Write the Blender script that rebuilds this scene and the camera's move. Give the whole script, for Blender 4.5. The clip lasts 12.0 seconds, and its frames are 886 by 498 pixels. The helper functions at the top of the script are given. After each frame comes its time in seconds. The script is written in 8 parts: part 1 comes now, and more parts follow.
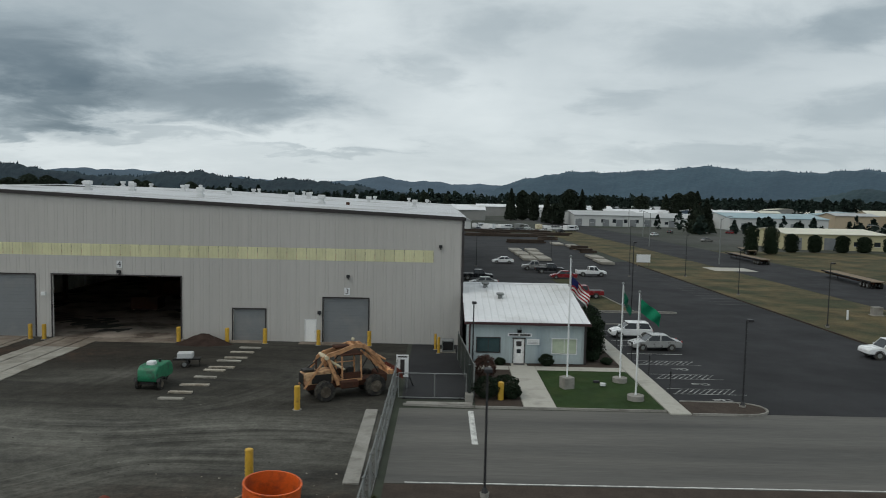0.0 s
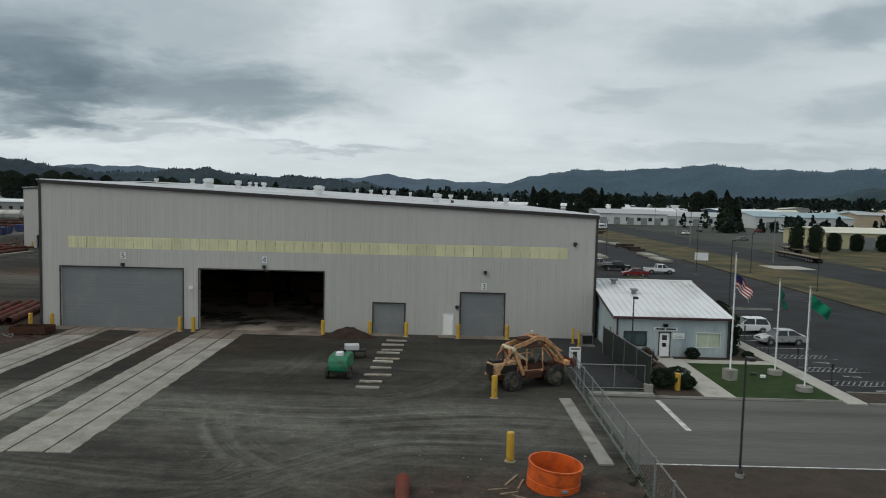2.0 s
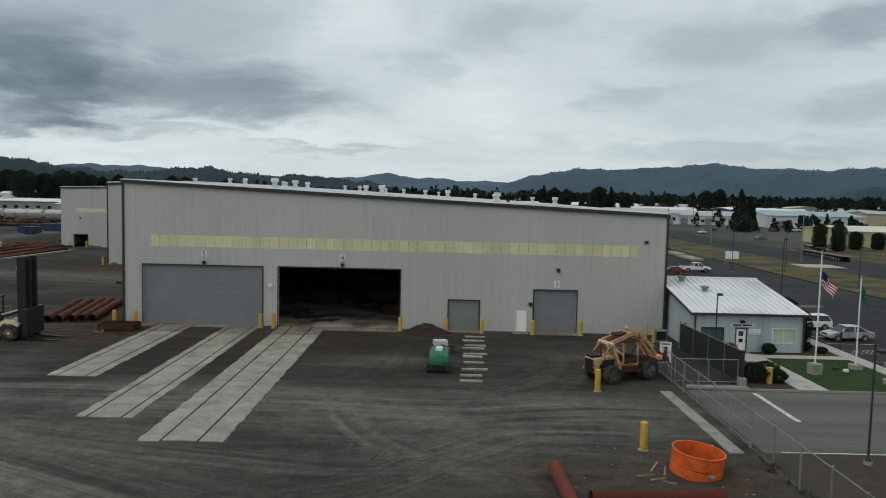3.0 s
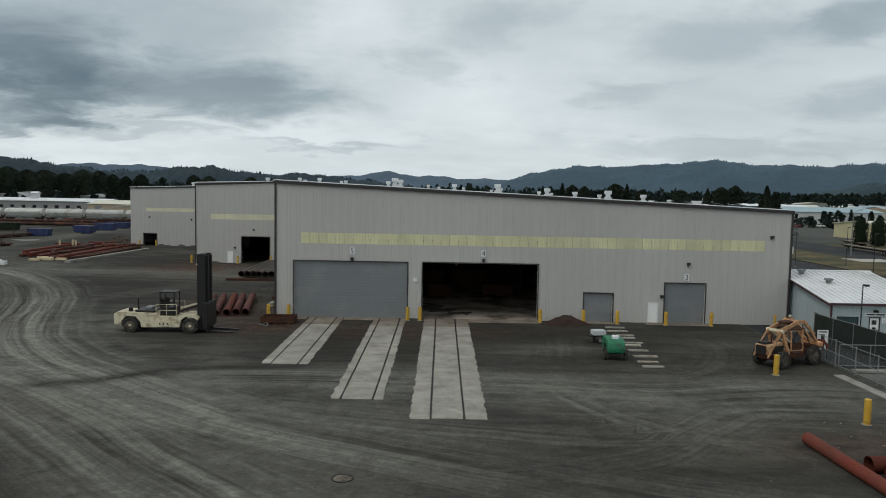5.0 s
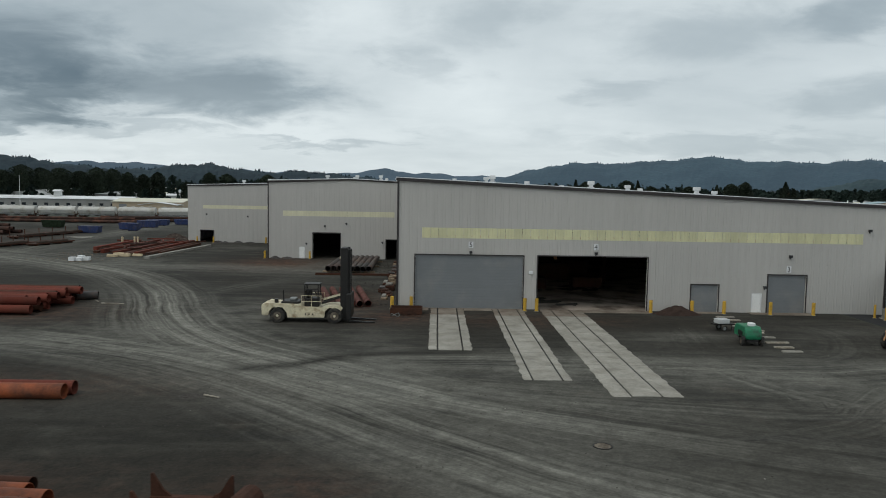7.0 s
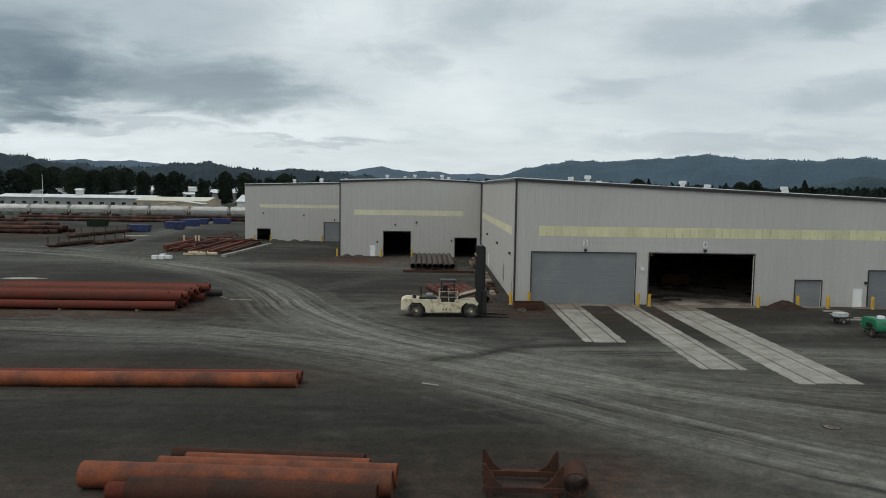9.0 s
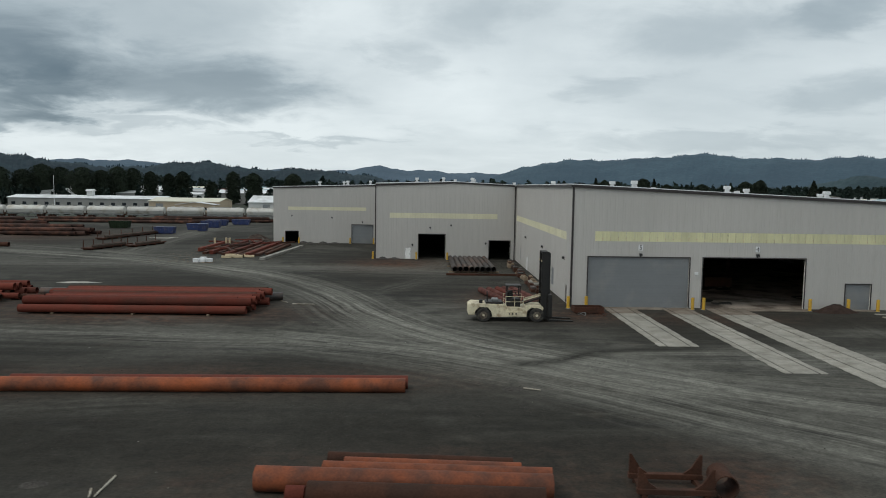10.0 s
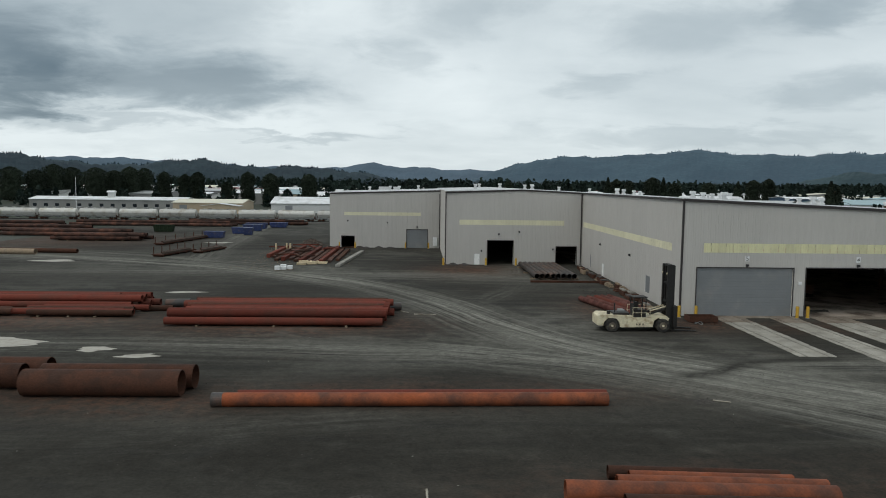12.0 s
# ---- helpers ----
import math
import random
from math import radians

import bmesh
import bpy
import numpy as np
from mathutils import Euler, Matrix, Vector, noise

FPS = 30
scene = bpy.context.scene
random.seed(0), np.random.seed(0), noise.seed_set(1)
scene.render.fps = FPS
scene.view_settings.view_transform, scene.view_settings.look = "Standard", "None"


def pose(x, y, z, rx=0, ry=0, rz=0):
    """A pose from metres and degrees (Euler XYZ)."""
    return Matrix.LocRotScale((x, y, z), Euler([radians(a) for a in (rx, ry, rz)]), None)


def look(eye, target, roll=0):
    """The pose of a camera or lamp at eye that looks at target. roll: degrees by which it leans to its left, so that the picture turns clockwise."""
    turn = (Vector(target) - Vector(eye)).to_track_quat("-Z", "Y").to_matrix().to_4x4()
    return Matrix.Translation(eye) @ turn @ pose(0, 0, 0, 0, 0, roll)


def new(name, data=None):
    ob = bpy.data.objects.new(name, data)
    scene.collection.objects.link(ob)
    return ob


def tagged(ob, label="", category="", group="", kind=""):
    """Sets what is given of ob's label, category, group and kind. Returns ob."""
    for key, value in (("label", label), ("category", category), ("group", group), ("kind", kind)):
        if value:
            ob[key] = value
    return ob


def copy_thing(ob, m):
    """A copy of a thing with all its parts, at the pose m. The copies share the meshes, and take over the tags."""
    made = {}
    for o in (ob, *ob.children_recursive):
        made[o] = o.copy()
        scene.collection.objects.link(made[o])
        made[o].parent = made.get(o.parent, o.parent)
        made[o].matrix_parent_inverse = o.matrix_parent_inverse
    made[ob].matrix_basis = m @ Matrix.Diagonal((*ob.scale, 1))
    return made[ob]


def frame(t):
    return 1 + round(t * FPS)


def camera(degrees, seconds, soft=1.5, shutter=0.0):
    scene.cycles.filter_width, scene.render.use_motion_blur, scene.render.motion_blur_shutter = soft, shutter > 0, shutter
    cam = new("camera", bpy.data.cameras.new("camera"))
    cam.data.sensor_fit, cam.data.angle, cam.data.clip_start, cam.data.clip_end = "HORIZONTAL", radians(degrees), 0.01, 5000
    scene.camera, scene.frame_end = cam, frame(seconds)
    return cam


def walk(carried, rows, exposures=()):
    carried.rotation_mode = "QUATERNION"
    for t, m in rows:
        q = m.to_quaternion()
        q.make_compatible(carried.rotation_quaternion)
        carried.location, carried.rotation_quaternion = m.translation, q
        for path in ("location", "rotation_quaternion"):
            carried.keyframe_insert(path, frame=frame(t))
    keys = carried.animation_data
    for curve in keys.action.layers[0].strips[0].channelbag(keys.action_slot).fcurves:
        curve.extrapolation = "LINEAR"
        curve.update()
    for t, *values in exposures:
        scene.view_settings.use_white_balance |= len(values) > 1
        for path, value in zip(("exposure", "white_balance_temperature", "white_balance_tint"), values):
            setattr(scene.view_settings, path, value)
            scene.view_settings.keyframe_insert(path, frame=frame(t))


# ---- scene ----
cam = camera(62.9, 12.0, 0.95, 0.3)
METRES, EYE, TILT, LEAN, TURN = 86.96, 14.0, 0.0, 0.0, -0.1
ROWS = [
    (0.0, 0.0, 0.0, 0.0, 0.08, -4.04, -1.18),
    (0.5, -0.0344, -0.0055, -0.0004, 0.16, -4.09, -1.26),
    (1.0, -0.0694, -0.0124, -0.0011, 0.22, -4.12, -1.31),
    (1.5, -0.1092, -0.0199, -0.0017, 0.26, -4.18, -1.35),
    (2.0, -0.1485, -0.028, -0.0022, 0.28, -4.23, -1.38),
    (2.5, -0.1918, -0.0373, -0.0032, 0.28, -4.26, -1.38),
    (3.0, -0.2339, -0.0472, -0.0038, 0.27, -4.3, -1.35),
    (3.5, -0.2789, -0.0581, -0.0042, 0.22, -4.35, -1.27),
    (5.5, -0.4388, -0.1033, -0.0068, 0.01, -4.52, -1.0),
    (6.0, -0.4758, -0.1136, -0.0075, -0.1, -4.59, -0.97),
    (6.5, -0.5158, -0.1246, -0.0088, -0.22, -4.65, -0.96),
    (7.0, -0.5542, -0.1349, -0.0094, -0.34, -4.68, -0.94),
    (9.0, -0.7157, -0.17, -0.0092, -0.82, -4.83, -0.86),
    (9.5, -0.7588, -0.1787, -0.0047, -0.94, -4.86, -0.85),
    (10.0, -0.7992, -0.1863, -0.0007, -1.08, -4.91, -0.83),
    (10.5, -0.8433, -0.1949, 0.004, -1.23, -4.99, -0.78),
    (11.0, -0.8859, -0.2023, 0.0093, -1.41, -5.05, -0.78),
    (11.5, -0.9309, -0.2106, 0.0159, -1.58, -5.13, -0.73),
    (12.0, -0.9731, -0.2181, 0.0219, -1.73, -5.18, -0.69),
]
EXPOSURES = [(0.0, -0.12), (4.0, -0.08), (8.0, -0.01), (12.0, 0.06)]
walk(cam, [(t, pose(0, 0, EYE, TILT, LEAN, TURN) @ pose(METRES * x, METRES * y, METRES * z, 90 + pitch, roll, yaw)) for t, x, y, z, yaw, pitch, roll in ROWS], EXPOSURES)

# ---- world, sun ----
world = bpy.data.worlds.new("overcast")
scene.world = world
world.use_nodes = True
wn, wl = world.node_tree.nodes, world.node_tree.links
wn.clear()


def wnode(kind, **kw):
    n = wn.new(kind)
    for k, v in kw.items():
        n.inputs[k].default_value = v
    return n


def wmath(op, a, b=None):
    n = wn.new("ShaderNodeMath")
    n.operation = op
    for i, v in enumerate((a, b)):
        if v is None:
            continue
        if isinstance(v, (int, float)):
            n.inputs[i].default_value = v
        else:
            wl.new(v, n.inputs[i])
    return n.outputs[0]


coord = wn.new("ShaderNodeTexCoord")
direction = coord.outputs["Generated"]
sky = wn.new("ShaderNodeTexSky")
sky.sky_type = "NISHITA"
sky.sun_disc = False
sky.sun_elevation, sky.sun_rotation = radians(51), radians(240)
split = wn.new("ShaderNodeSeparateXYZ")
wl.new(direction, split.inputs[0])
up = wmath("ADD", wmath("MAXIMUM", split.outputs[2], 0.0), 0.23)
flat = wn.new("ShaderNodeCombineXYZ")
wl.new(wmath("DIVIDE", split.outputs[0], up), flat.inputs[0])
wl.new(wmath("DIVIDE", split.outputs[1], up), flat.inputs[1])
flat.inputs[2].default_value = 4.3


def wnoise(scale, detail, rough, distort, stretch):
    m = wn.new("ShaderNodeMapping")
    m.inputs["Scale"].default_value = stretch
    wl.new(flat.outputs[0], m.inputs[0])
    n = wnode("ShaderNodeTexNoise", Scale=scale, Detail=detail, Roughness=rough, Distortion=distort)
    wl.new(m.outputs[0], n.inputs["Vector"])
    return n.outputs["Fac"]


broad = wnoise(1.15, 6.0, 0.52, 0.35, (1.0, 0.9, 1.0))
fine = wnoise(3.2, 7.0, 0.56, 0.4, (0.8, 1.0, 1.0))
streaky = wnoise(2.2, 6.0, 0.58, 0.5, (0.45, 1.25, 1.0))
# bearing and height in degrees, pushed about by the fine noise so that cloud edges are ragged
bearing = wmath("MULTIPLY", wmath("ARCTAN2", split.outputs[0], split.outputs[1]), 57.2958)
height = wmath("MULTIPLY", wmath("ARCSINE", split.outputs[2]), 57.2958)
bearing = wmath("ADD", bearing, wmath("MULTIPLY", wmath("SUBTRACT", wnoise(4.0, 6.0, 0.6, 0.2, (1, 1, 1)), 0.5), 13.0))
height = wmath("ADD", height, wmath("MULTIPLY", wmath("SUBTRACT", fine, 0.5), 6.0))


def cloud_mass(az, el, ra, re, slope=0.0, soft=1.35):
    """Mask of one cloud: an oval round a bearing and height in degrees, leaning by slope, with ragged edges."""
    u = wmath("DIVIDE", wmath("SUBTRACT", bearing, az), ra)
    v = wmath("SUBTRACT", wmath("DIVIDE", wmath("SUBTRACT", height, el), re), wmath("MULTIPLY", u, slope))
    d = wmath("SQRT", wmath("ADD", wmath("MULTIPLY", u, u), wmath("MULTIPLY", v, v)))
    r = wn.new("ShaderNodeMapRange")
    r.interpolation_type = "SMOOTHSTEP"
    for key, val in (("From Min", soft), ("From Max", 0.25), ("To Min", 0.0), ("To Max", 1.0)):
        r.inputs[key].default_value = val
    wl.new(d, r.inputs["Value"])
    return r.outputs[0]


shade = wmath("ADD", wmath("ADD", wmath("MULTIPLY", broad, 0.32), 0.63), wmath("MULTIPLY", wmath("ADD", fine, streaky), 0.112))
for az, el, ra, re, slope, depth in (
        (-26.0, 11.5, 17.0, 6.5, 0.0, 0.21), (-28.5, 8.2, 7.2, 3.9, -0.25, 0.50), (-27.2, 7.2, 3.6, 2.0, -0.3, 0.20), (-29.5, 5.0, 5.5, 0.9, 0.45, 0.36), (-16.5, 7.2, 8.5, 2.3, -0.15, 0.38), (-31.5, 3.6, 2.2, 0.7, 0.0, 0.34),
        (-19.5, 4.2, 6.0, 0.5, 0.1, 0.20), (-8.5, 3.5, 7.0, 0.45, 0.05, 0.16), (-1.0, 9.6, 3.6, 1.5, -0.4, 0.15), (4.0, 12.8, 5.5, 2.2, 0.2, 0.15), (14.2, 7.8, 4.5, 0.9, 0.15, 0.13),
        (21.0, 11.8, 9.0, 2.2, 0.1, 0.17), (30.0, 12.2, 4.5, 1.6, 0.5, 0.22), (30.0, 7.0, 5.0, 1.5, 0.3, 0.17), (21.0, 3.4, 13.0, 1.0, 0.0, 0.13), (26.0, 8.5, 14.0, 9.0, 0.0, 0.08)):
    shade = wmath("MULTIPLY", shade, wmath("SUBTRACT", 1.0, wmath("MULTIPLY", cloud_mass(az, el, ra, re, slope), depth)))
for az, el, ra, re, gain in ((-14.0, 4.6, 14.0, 1.0, 0.10), (-7.5, 12.5, 5.0, 2.8, 0.10), (3.0, 7.0, 10.0, 5.0, 0.06), (-26.0, 2.4, 7.0, 1.2, 0.10)):
    shade = wmath("MULTIPLY", shade, wmath("ADD", 1.0, wmath("MULTIPLY", cloud_mass(az, el, ra, re), gain)))
ramp = wn.new("ShaderNodeValToRGB")
for e, (at, col) in zip(ramp.color_ramp.elements, ((0.24, (0.095, 0.142, 0.180, 1)), (1.0, (0.735, 0.805, 0.825, 1)))):
    e.position, e.color = at, col
mid = ramp.color_ramp.elements.new(0.62)
mid.color = (0.36, 0.43, 0.47, 1)
wl.new(shade, ramp.inputs[0])
clear, cloud, both, wout = wn.new("ShaderNodeBackground"), wn.new("ShaderNodeBackground"), wn.new("ShaderNodeMixShader"), wn.new("ShaderNodeOutputWorld")
clear.inputs["Strength"].default_value = 0.1
cloud.inputs["Strength"].default_value = 1.05
both.inputs[0].default_value = 0.95
wl.new(sky.outputs[0], clear.inputs[0])
wl.new(ramp.outputs[0], cloud.inputs[0])
wl.new(clear.outputs[0], both.inputs[1])
wl.new(cloud.outputs[0], both.inputs[2])
wl.new(both.outputs[0], wout.inputs[0])

sun = new("sun", bpy.data.lights.new("sun", "SUN"))
sun.data.energy, sun.data.angle, sun.data.color = 0.8, radians(25), (1.0, 0.93, 0.83)
sun.matrix_world = look((-70, -40, 100), (0, 0, 0))


# ---- materials ----
def mat(name, col, rough=0.65, metal=0.0, var=0.18, scale=0.6, fine=14.0, grain=0.12, bump=0.0, stain=None, amount=0.4, stain_scale=0.3,
        stretch=(1, 1, 1), rand=0.0, alpha=1.0, spread=0.18, spec=None):
    """A surface: base colour, broad and fine variation, stains of another colour and relief, all in metres."""
    m = bpy.data.materials.new(name)
    m.use_nodes = True
    nt = m.node_tree
    n, l = nt.nodes, nt.links
    bsdf = n["Principled BSDF"]
    geo = n.new("ShaderNodeNewGeometry")
    mp = n.new("ShaderNodeMapping")
    mp.inputs["Scale"].default_value = stretch
    l.new(geo.outputs["Position"], mp.inputs[0])

    def tex(s, d=5.0, vec=mp.outputs[0]):
        t = n.new("ShaderNodeTexNoise")
        t.inputs["Scale"].default_value, t.inputs["Detail"].default_value, t.inputs["Roughness"].default_value = s, d, 0.6
        l.new(vec, t.inputs["Vector"])
        return t.outputs["Fac"]

    def rng(v, lo, hi, a=0.3, b=0.7):
        r = n.new("ShaderNodeMapRange")
        r.inputs["From Min"].default_value, r.inputs["From Max"].default_value = a, b
        r.inputs["To Min"].default_value, r.inputs["To Max"].default_value = lo, hi
        l.new(v, r.inputs["Value"])
        return r.outputs[0]

    def mul(a, b):
        k = n.new("ShaderNodeMath")
        k.operation = "MULTIPLY"
        l.new(a, k.inputs[0])
        l.new(b, k.inputs[1])
        return k.outputs[0]

    tone = mul(rng(tex(scale), 1 - var, 1 + var), rng(tex(fine, 4.0), 1 - grain, 1 + grain))
    if rand:
        info = n.new("ShaderNodeObjectInfo")
        tone = mul(tone, rng(info.outputs["Random"], 1 - rand, 1 + rand, 0, 1))
    colour = n.new("ShaderNodeMix")
    colour.data_type, colour.blend_type = "RGBA", "MIX"
    colour.inputs["A"].default_value = (*col, 1)
    colour.inputs["B"].default_value = (*(stain or col), 1)
    if stain:
        l.new(rng(tex(stain_scale, 8.0), 0, 1, 0.62 - amount * 0.5 + 0.02, 0.62 - amount * 0.5 + spread), colour.inputs["Factor"])
    else:
        colour.inputs["Factor"].default_value = 0
    grey = n.new("ShaderNodeVectorMath")
    grey.operation = "SCALE"
    l.new(colour.outputs["Result"], grey.inputs[0])
    l.new(tone, grey.inputs["Scale"])
    l.new(grey.outputs[0], bsdf.inputs["Base Color"])
    bsdf.inputs["Metallic"].default_value = metal
    bsdf.inputs["Specular IOR Level"].default_value = spec if spec is not None else (0.12 if rough > 0.78 else 0.4)
    l.new(rng(tex(scale * 2.3), max(rough - 0.08, 0.03), min(rough + 0.1, 1)), bsdf.inputs["Roughness"])
    bsdf.inputs["Alpha"].default_value = alpha
    if bump:
        b = n.new("ShaderNodeBump")
        b.inputs["Strength"].default_value, b.inputs["Distance"].default_value = 0.6, bump
        l.new(tex(fine * 0.6, 6.0), b.inputs["Height"])
        l.new(b.outputs[0], bsdf.inputs["Normal"])
    return m


SIDING = mat("grey_siding", (0.460, 0.444, 0.419), 0.55, 0.0, 0.035, 0.12, 2.5, 0.03, stain=(0.425, 0.410, 0.386), amount=0.3, stain_scale=0.25, stretch=(1, 1, 0.12), rand=0.008, spread=0.35)
SIDING_IN = mat("inner_siding", (0.68, 0.66, 0.62), 0.7)
STRIP = mat("fibreglass_strip", (0.76, 0.735, 0.47), 0.45, 0, 0.10, 0.5, 5, 0.05, rand=0.10)
FADEDSTRIP = mat("faded_fibreglass_strip", (0.66, 0.635, 0.46), 0.5, 0, 0.08, 0.3, 4, 0.04, rand=0.03)
glow_through = STRIP.node_tree.nodes.new("ShaderNodeBsdfTranslucent")
glow_mix = STRIP.node_tree.nodes.new("ShaderNodeMixShader")
glow_through.inputs[0].default_value, glow_mix.inputs[0].default_value = (0.85, 0.80, 0.52, 1), 0.18
STRIP.node_tree.links.new(STRIP.node_tree.nodes["Principled BSDF"].outputs[0], glow_mix.inputs[1])
STRIP.node_tree.links.new(glow_through.outputs[0], glow_mix.inputs[2])
STRIP.node_tree.links.new(glow_mix.outputs[0], STRIP.node_tree.nodes["Material Output"].inputs[0])
TRIM = mat("dark_trim", (0.035, 0.03, 0.03), 0.5)
ROOF = mat("white_metal_roof", (0.66, 0.67, 0.68), 0.4, 0.0, 0.06, 0.2, 3.0, 0.05, stain=(0.45, 0.45, 0.44), amount=0.25, stain_scale=0.12)
VENT = mat("vent_metal", (0.55, 0.56, 0.56), 0.45, 0.0, 0.1, rand=0.1)
ROLLER = mat("roller_door_steel", (0.20, 0.212, 0.222), 0.5, 0.2, 0.05, 0.3, 6, 0.04, rand=0.015, stain=(0.235, 0.24, 0.24), amount=0.3, stain_scale=0.4)
DOOR_WHITE = mat("white_door_paint", (0.82, 0.82, 0.80), 0.5, 0, 0.06)
YELLOW = mat("yellow_paint", (0.57, 0.345, 0.04), 0.5, 0, 0.12, 1.5, 12, 0.1, stain=(0.3, 0.18, 0.04), amount=0.22, stain_scale=3.0, rand=0.08)
CONCRETE = mat("concrete", (0.30, 0.285, 0.25), 0.9, 0, 0.20, 0.45, 8, 0.14, 0.004, stain=(0.215, 0.20, 0.17), amount=0.42, stain_scale=0.7, rand=0.06, spread=0.3)
DIRTYCON = mat("tracked_dirty_concrete", (0.225, 0.195, 0.16), 0.9, 0, 0.18, 0.4, 8, 0.16, 0.004, stain=(0.13, 0.10, 0.08), amount=0.5, stain_scale=0.6, rand=0.08, spread=0.35)
KERB = mat("kerb_concrete", (0.265, 0.255, 0.23), 0.9, 0, 0.12, 0.6, 9, 0.12, stain=(0.18, 0.17, 0.15), amount=0.3, stain_scale=0.7)
PATHCON = mat("path_concrete", (0.40, 0.385, 0.34), 0.9, 0, 0.08, 0.5, 9, 0.08, stain=(0.28, 0.27, 0.24), amount=0.25, stain_scale=0.5)
RAIL = mat("rail_steel", (0.014, 0.012, 0.011), 0.6, 0.3)
ASPHALT = mat("parking_asphalt", (0.035, 0.0355, 0.0375), 0.9, 0, 0.12, 0.12, 10, 0.14, 0.003, stain=(0.026, 0.0265, 0.028), amount=0.4, stain_scale=0.08)
ROADASPH = mat("worn_road_asphalt", (0.128, 0.123, 0.113), 0.9, 0, 0.12, 0.3, 10, 0.12, 0.003, stain=(0.08, 0.079, 0.075), amount=0.45, stain_scale=0.35, stretch=(0.08, 1, 1), spread=0.3)
WORNLINE = mat("worn_bay_paint", (0.27, 0.27, 0.26), 0.8, 0, 0.2, 1.2, 9, 0.25, stain=(0.07, 0.07, 0.07), amount=0.4, stain_scale=1.5)
OLDLINE = mat("faded_line_paint", (0.12, 0.12, 0.115), 0.8, 0, 0.2, 1.2, 9, 0.3)
FARSTOCK = mat("dull_old_steel", (0.046, 0.028, 0.023), 0.85, 0.0, 0.3, 0.4, 6, 0.2, stain=(0.09, 0.042, 0.03), amount=0.35, stain_scale=0.4, rand=0.4)
GREYWOOD = mat("pale_grey_timber", (0.36, 0.33, 0.275), 0.85, 0, 0.15, 1.2, 10, 0.18, stain=(0.22, 0.19, 0.15), amount=0.35, stain_scale=1.5, rand=0.15)
PALETAN = mat("faded_tan_paint", (0.55, 0.36, 0.20), 0.6, 0, 0.2, 1.2, 10, 0.18, stain=(0.22, 0.10, 0.05), amount=0.4, stain_scale=1.6)
LINE = mat("white_line_paint", (0.55, 0.55, 0.52), 0.7, 0, 0.15, 1.2, 9, 0.2, stain=(0.25, 0.25, 0.24), amount=0.3, stain_scale=1.5)
LAWN = mat("lawn_grass", (0.024, 0.045, 0.013), 0.9, 0, 0.2, 0.5, 16, 0.3, 0.02, stain=(0.034, 0.050, 0.016), amount=0.3, stain_scale=0.4)
DRYGRASS = mat("dry_grass", (0.118, 0.090, 0.046), 0.95, 0, 0.3, 0.25, 4, 0.3, 0.03, stain=(0.046, 0.050, 0.027), amount=0.55, stain_scale=0.12, spread=0.25)
MULCH = mat("bark_mulch", (0.055, 0.043, 0.035), 0.95, 0, 0.2, 0.7, 16, 0.3, 0.02)
GROUND = mat("far_ground", (0.045, 0.052, 0.038), 0.95, 0, 0.3, 0.01, 0.4, 0.2, stain=(0.075, 0.075, 0.07), amount=0.4, stain_scale=0.012)
OFFICE = mat("blue_grey_siding", (0.37, 0.43, 0.44), 0.5, 0, 0.06, 0.3, 4, 0.05, stain=(0.27, 0.33, 0.36), amount=0.25, stain_scale=0.4, stretch=(1, 1, 0.15), rand=0.03)
MAROON = mat("maroon_trim", (0.06, 0.026, 0.028), 0.5)
RUST = mat("rusty_pipe_steel", (0.145, 0.037, 0.025), 0.8, 0.0, 0.22, 0.5, 9, 0.2, 0.004, stain=(0.075, 0.028, 0.02), amount=0.5, stain_scale=0.5, rand=0.28, spread=0.3)
RUSTBRIGHT = mat("orange_rust_steel", (0.27, 0.066, 0.020), 0.75, 0.0, 0.22, 0.5, 9, 0.2, 0.004, stain=(0.085, 0.032, 0.018), amount=0.6, stain_scale=0.45, rand=0.2, spread=0.3)
RUSTDARK = mat("dark_rusty_steel", (0.075, 0.034, 0.022), 0.8, 0.0, 0.25, 0.6, 9, 0.2, 0.004, stain=(0.04, 0.022, 0.016), amount=0.4, stain_scale=0.6, rand=0.2)
BLACKPIPE = mat("black_coated_pipe", (0.045, 0.04, 0.038), 0.5, 0.0, 0.2, 0.6, 9, 0.2, stain=(0.09, 0.05, 0.035), amount=0.3, stain_scale=0.5, rand=0.2)
DARKTIMBER = mat("weathered_dark_timber", (0.055, 0.042, 0.034), 0.9, 0, 0.25, 0.6, 9, 0.25, rand=0.3)
PINKRUST = mat("pale_pinkish_rust", (0.165, 0.068, 0.057), 0.8, 0, 0.2, 0.6, 9, 0.2, stain=(0.08, 0.03, 0.023), amount=0.45, stain_scale=0.6, rand=0.3)
DUSTYRIM = mat("mud_dusted_steel", (0.085, 0.070, 0.055), 0.9, 0, 0.25, 2, 14, 0.25, stain=(0.14, 0.12, 0.095), amount=0.4, stain_scale=2.0)
TYRE = mat("tyre_rubber", (0.028, 0.027, 0.026), 0.85, 0, 0.2, 3, 20, 0.2, stain=(0.07, 0.065, 0.055), amount=0.35, stain_scale=2.5)
TAN = mat("faded_orange_paint", (0.60, 0.32, 0.155), 0.6, 0, 0.25, 1.6, 10, 0.22, stain=(0.15, 0.065, 0.035), amount=0.40, stain_scale=5.0, spread=0.32, rand=0.14)
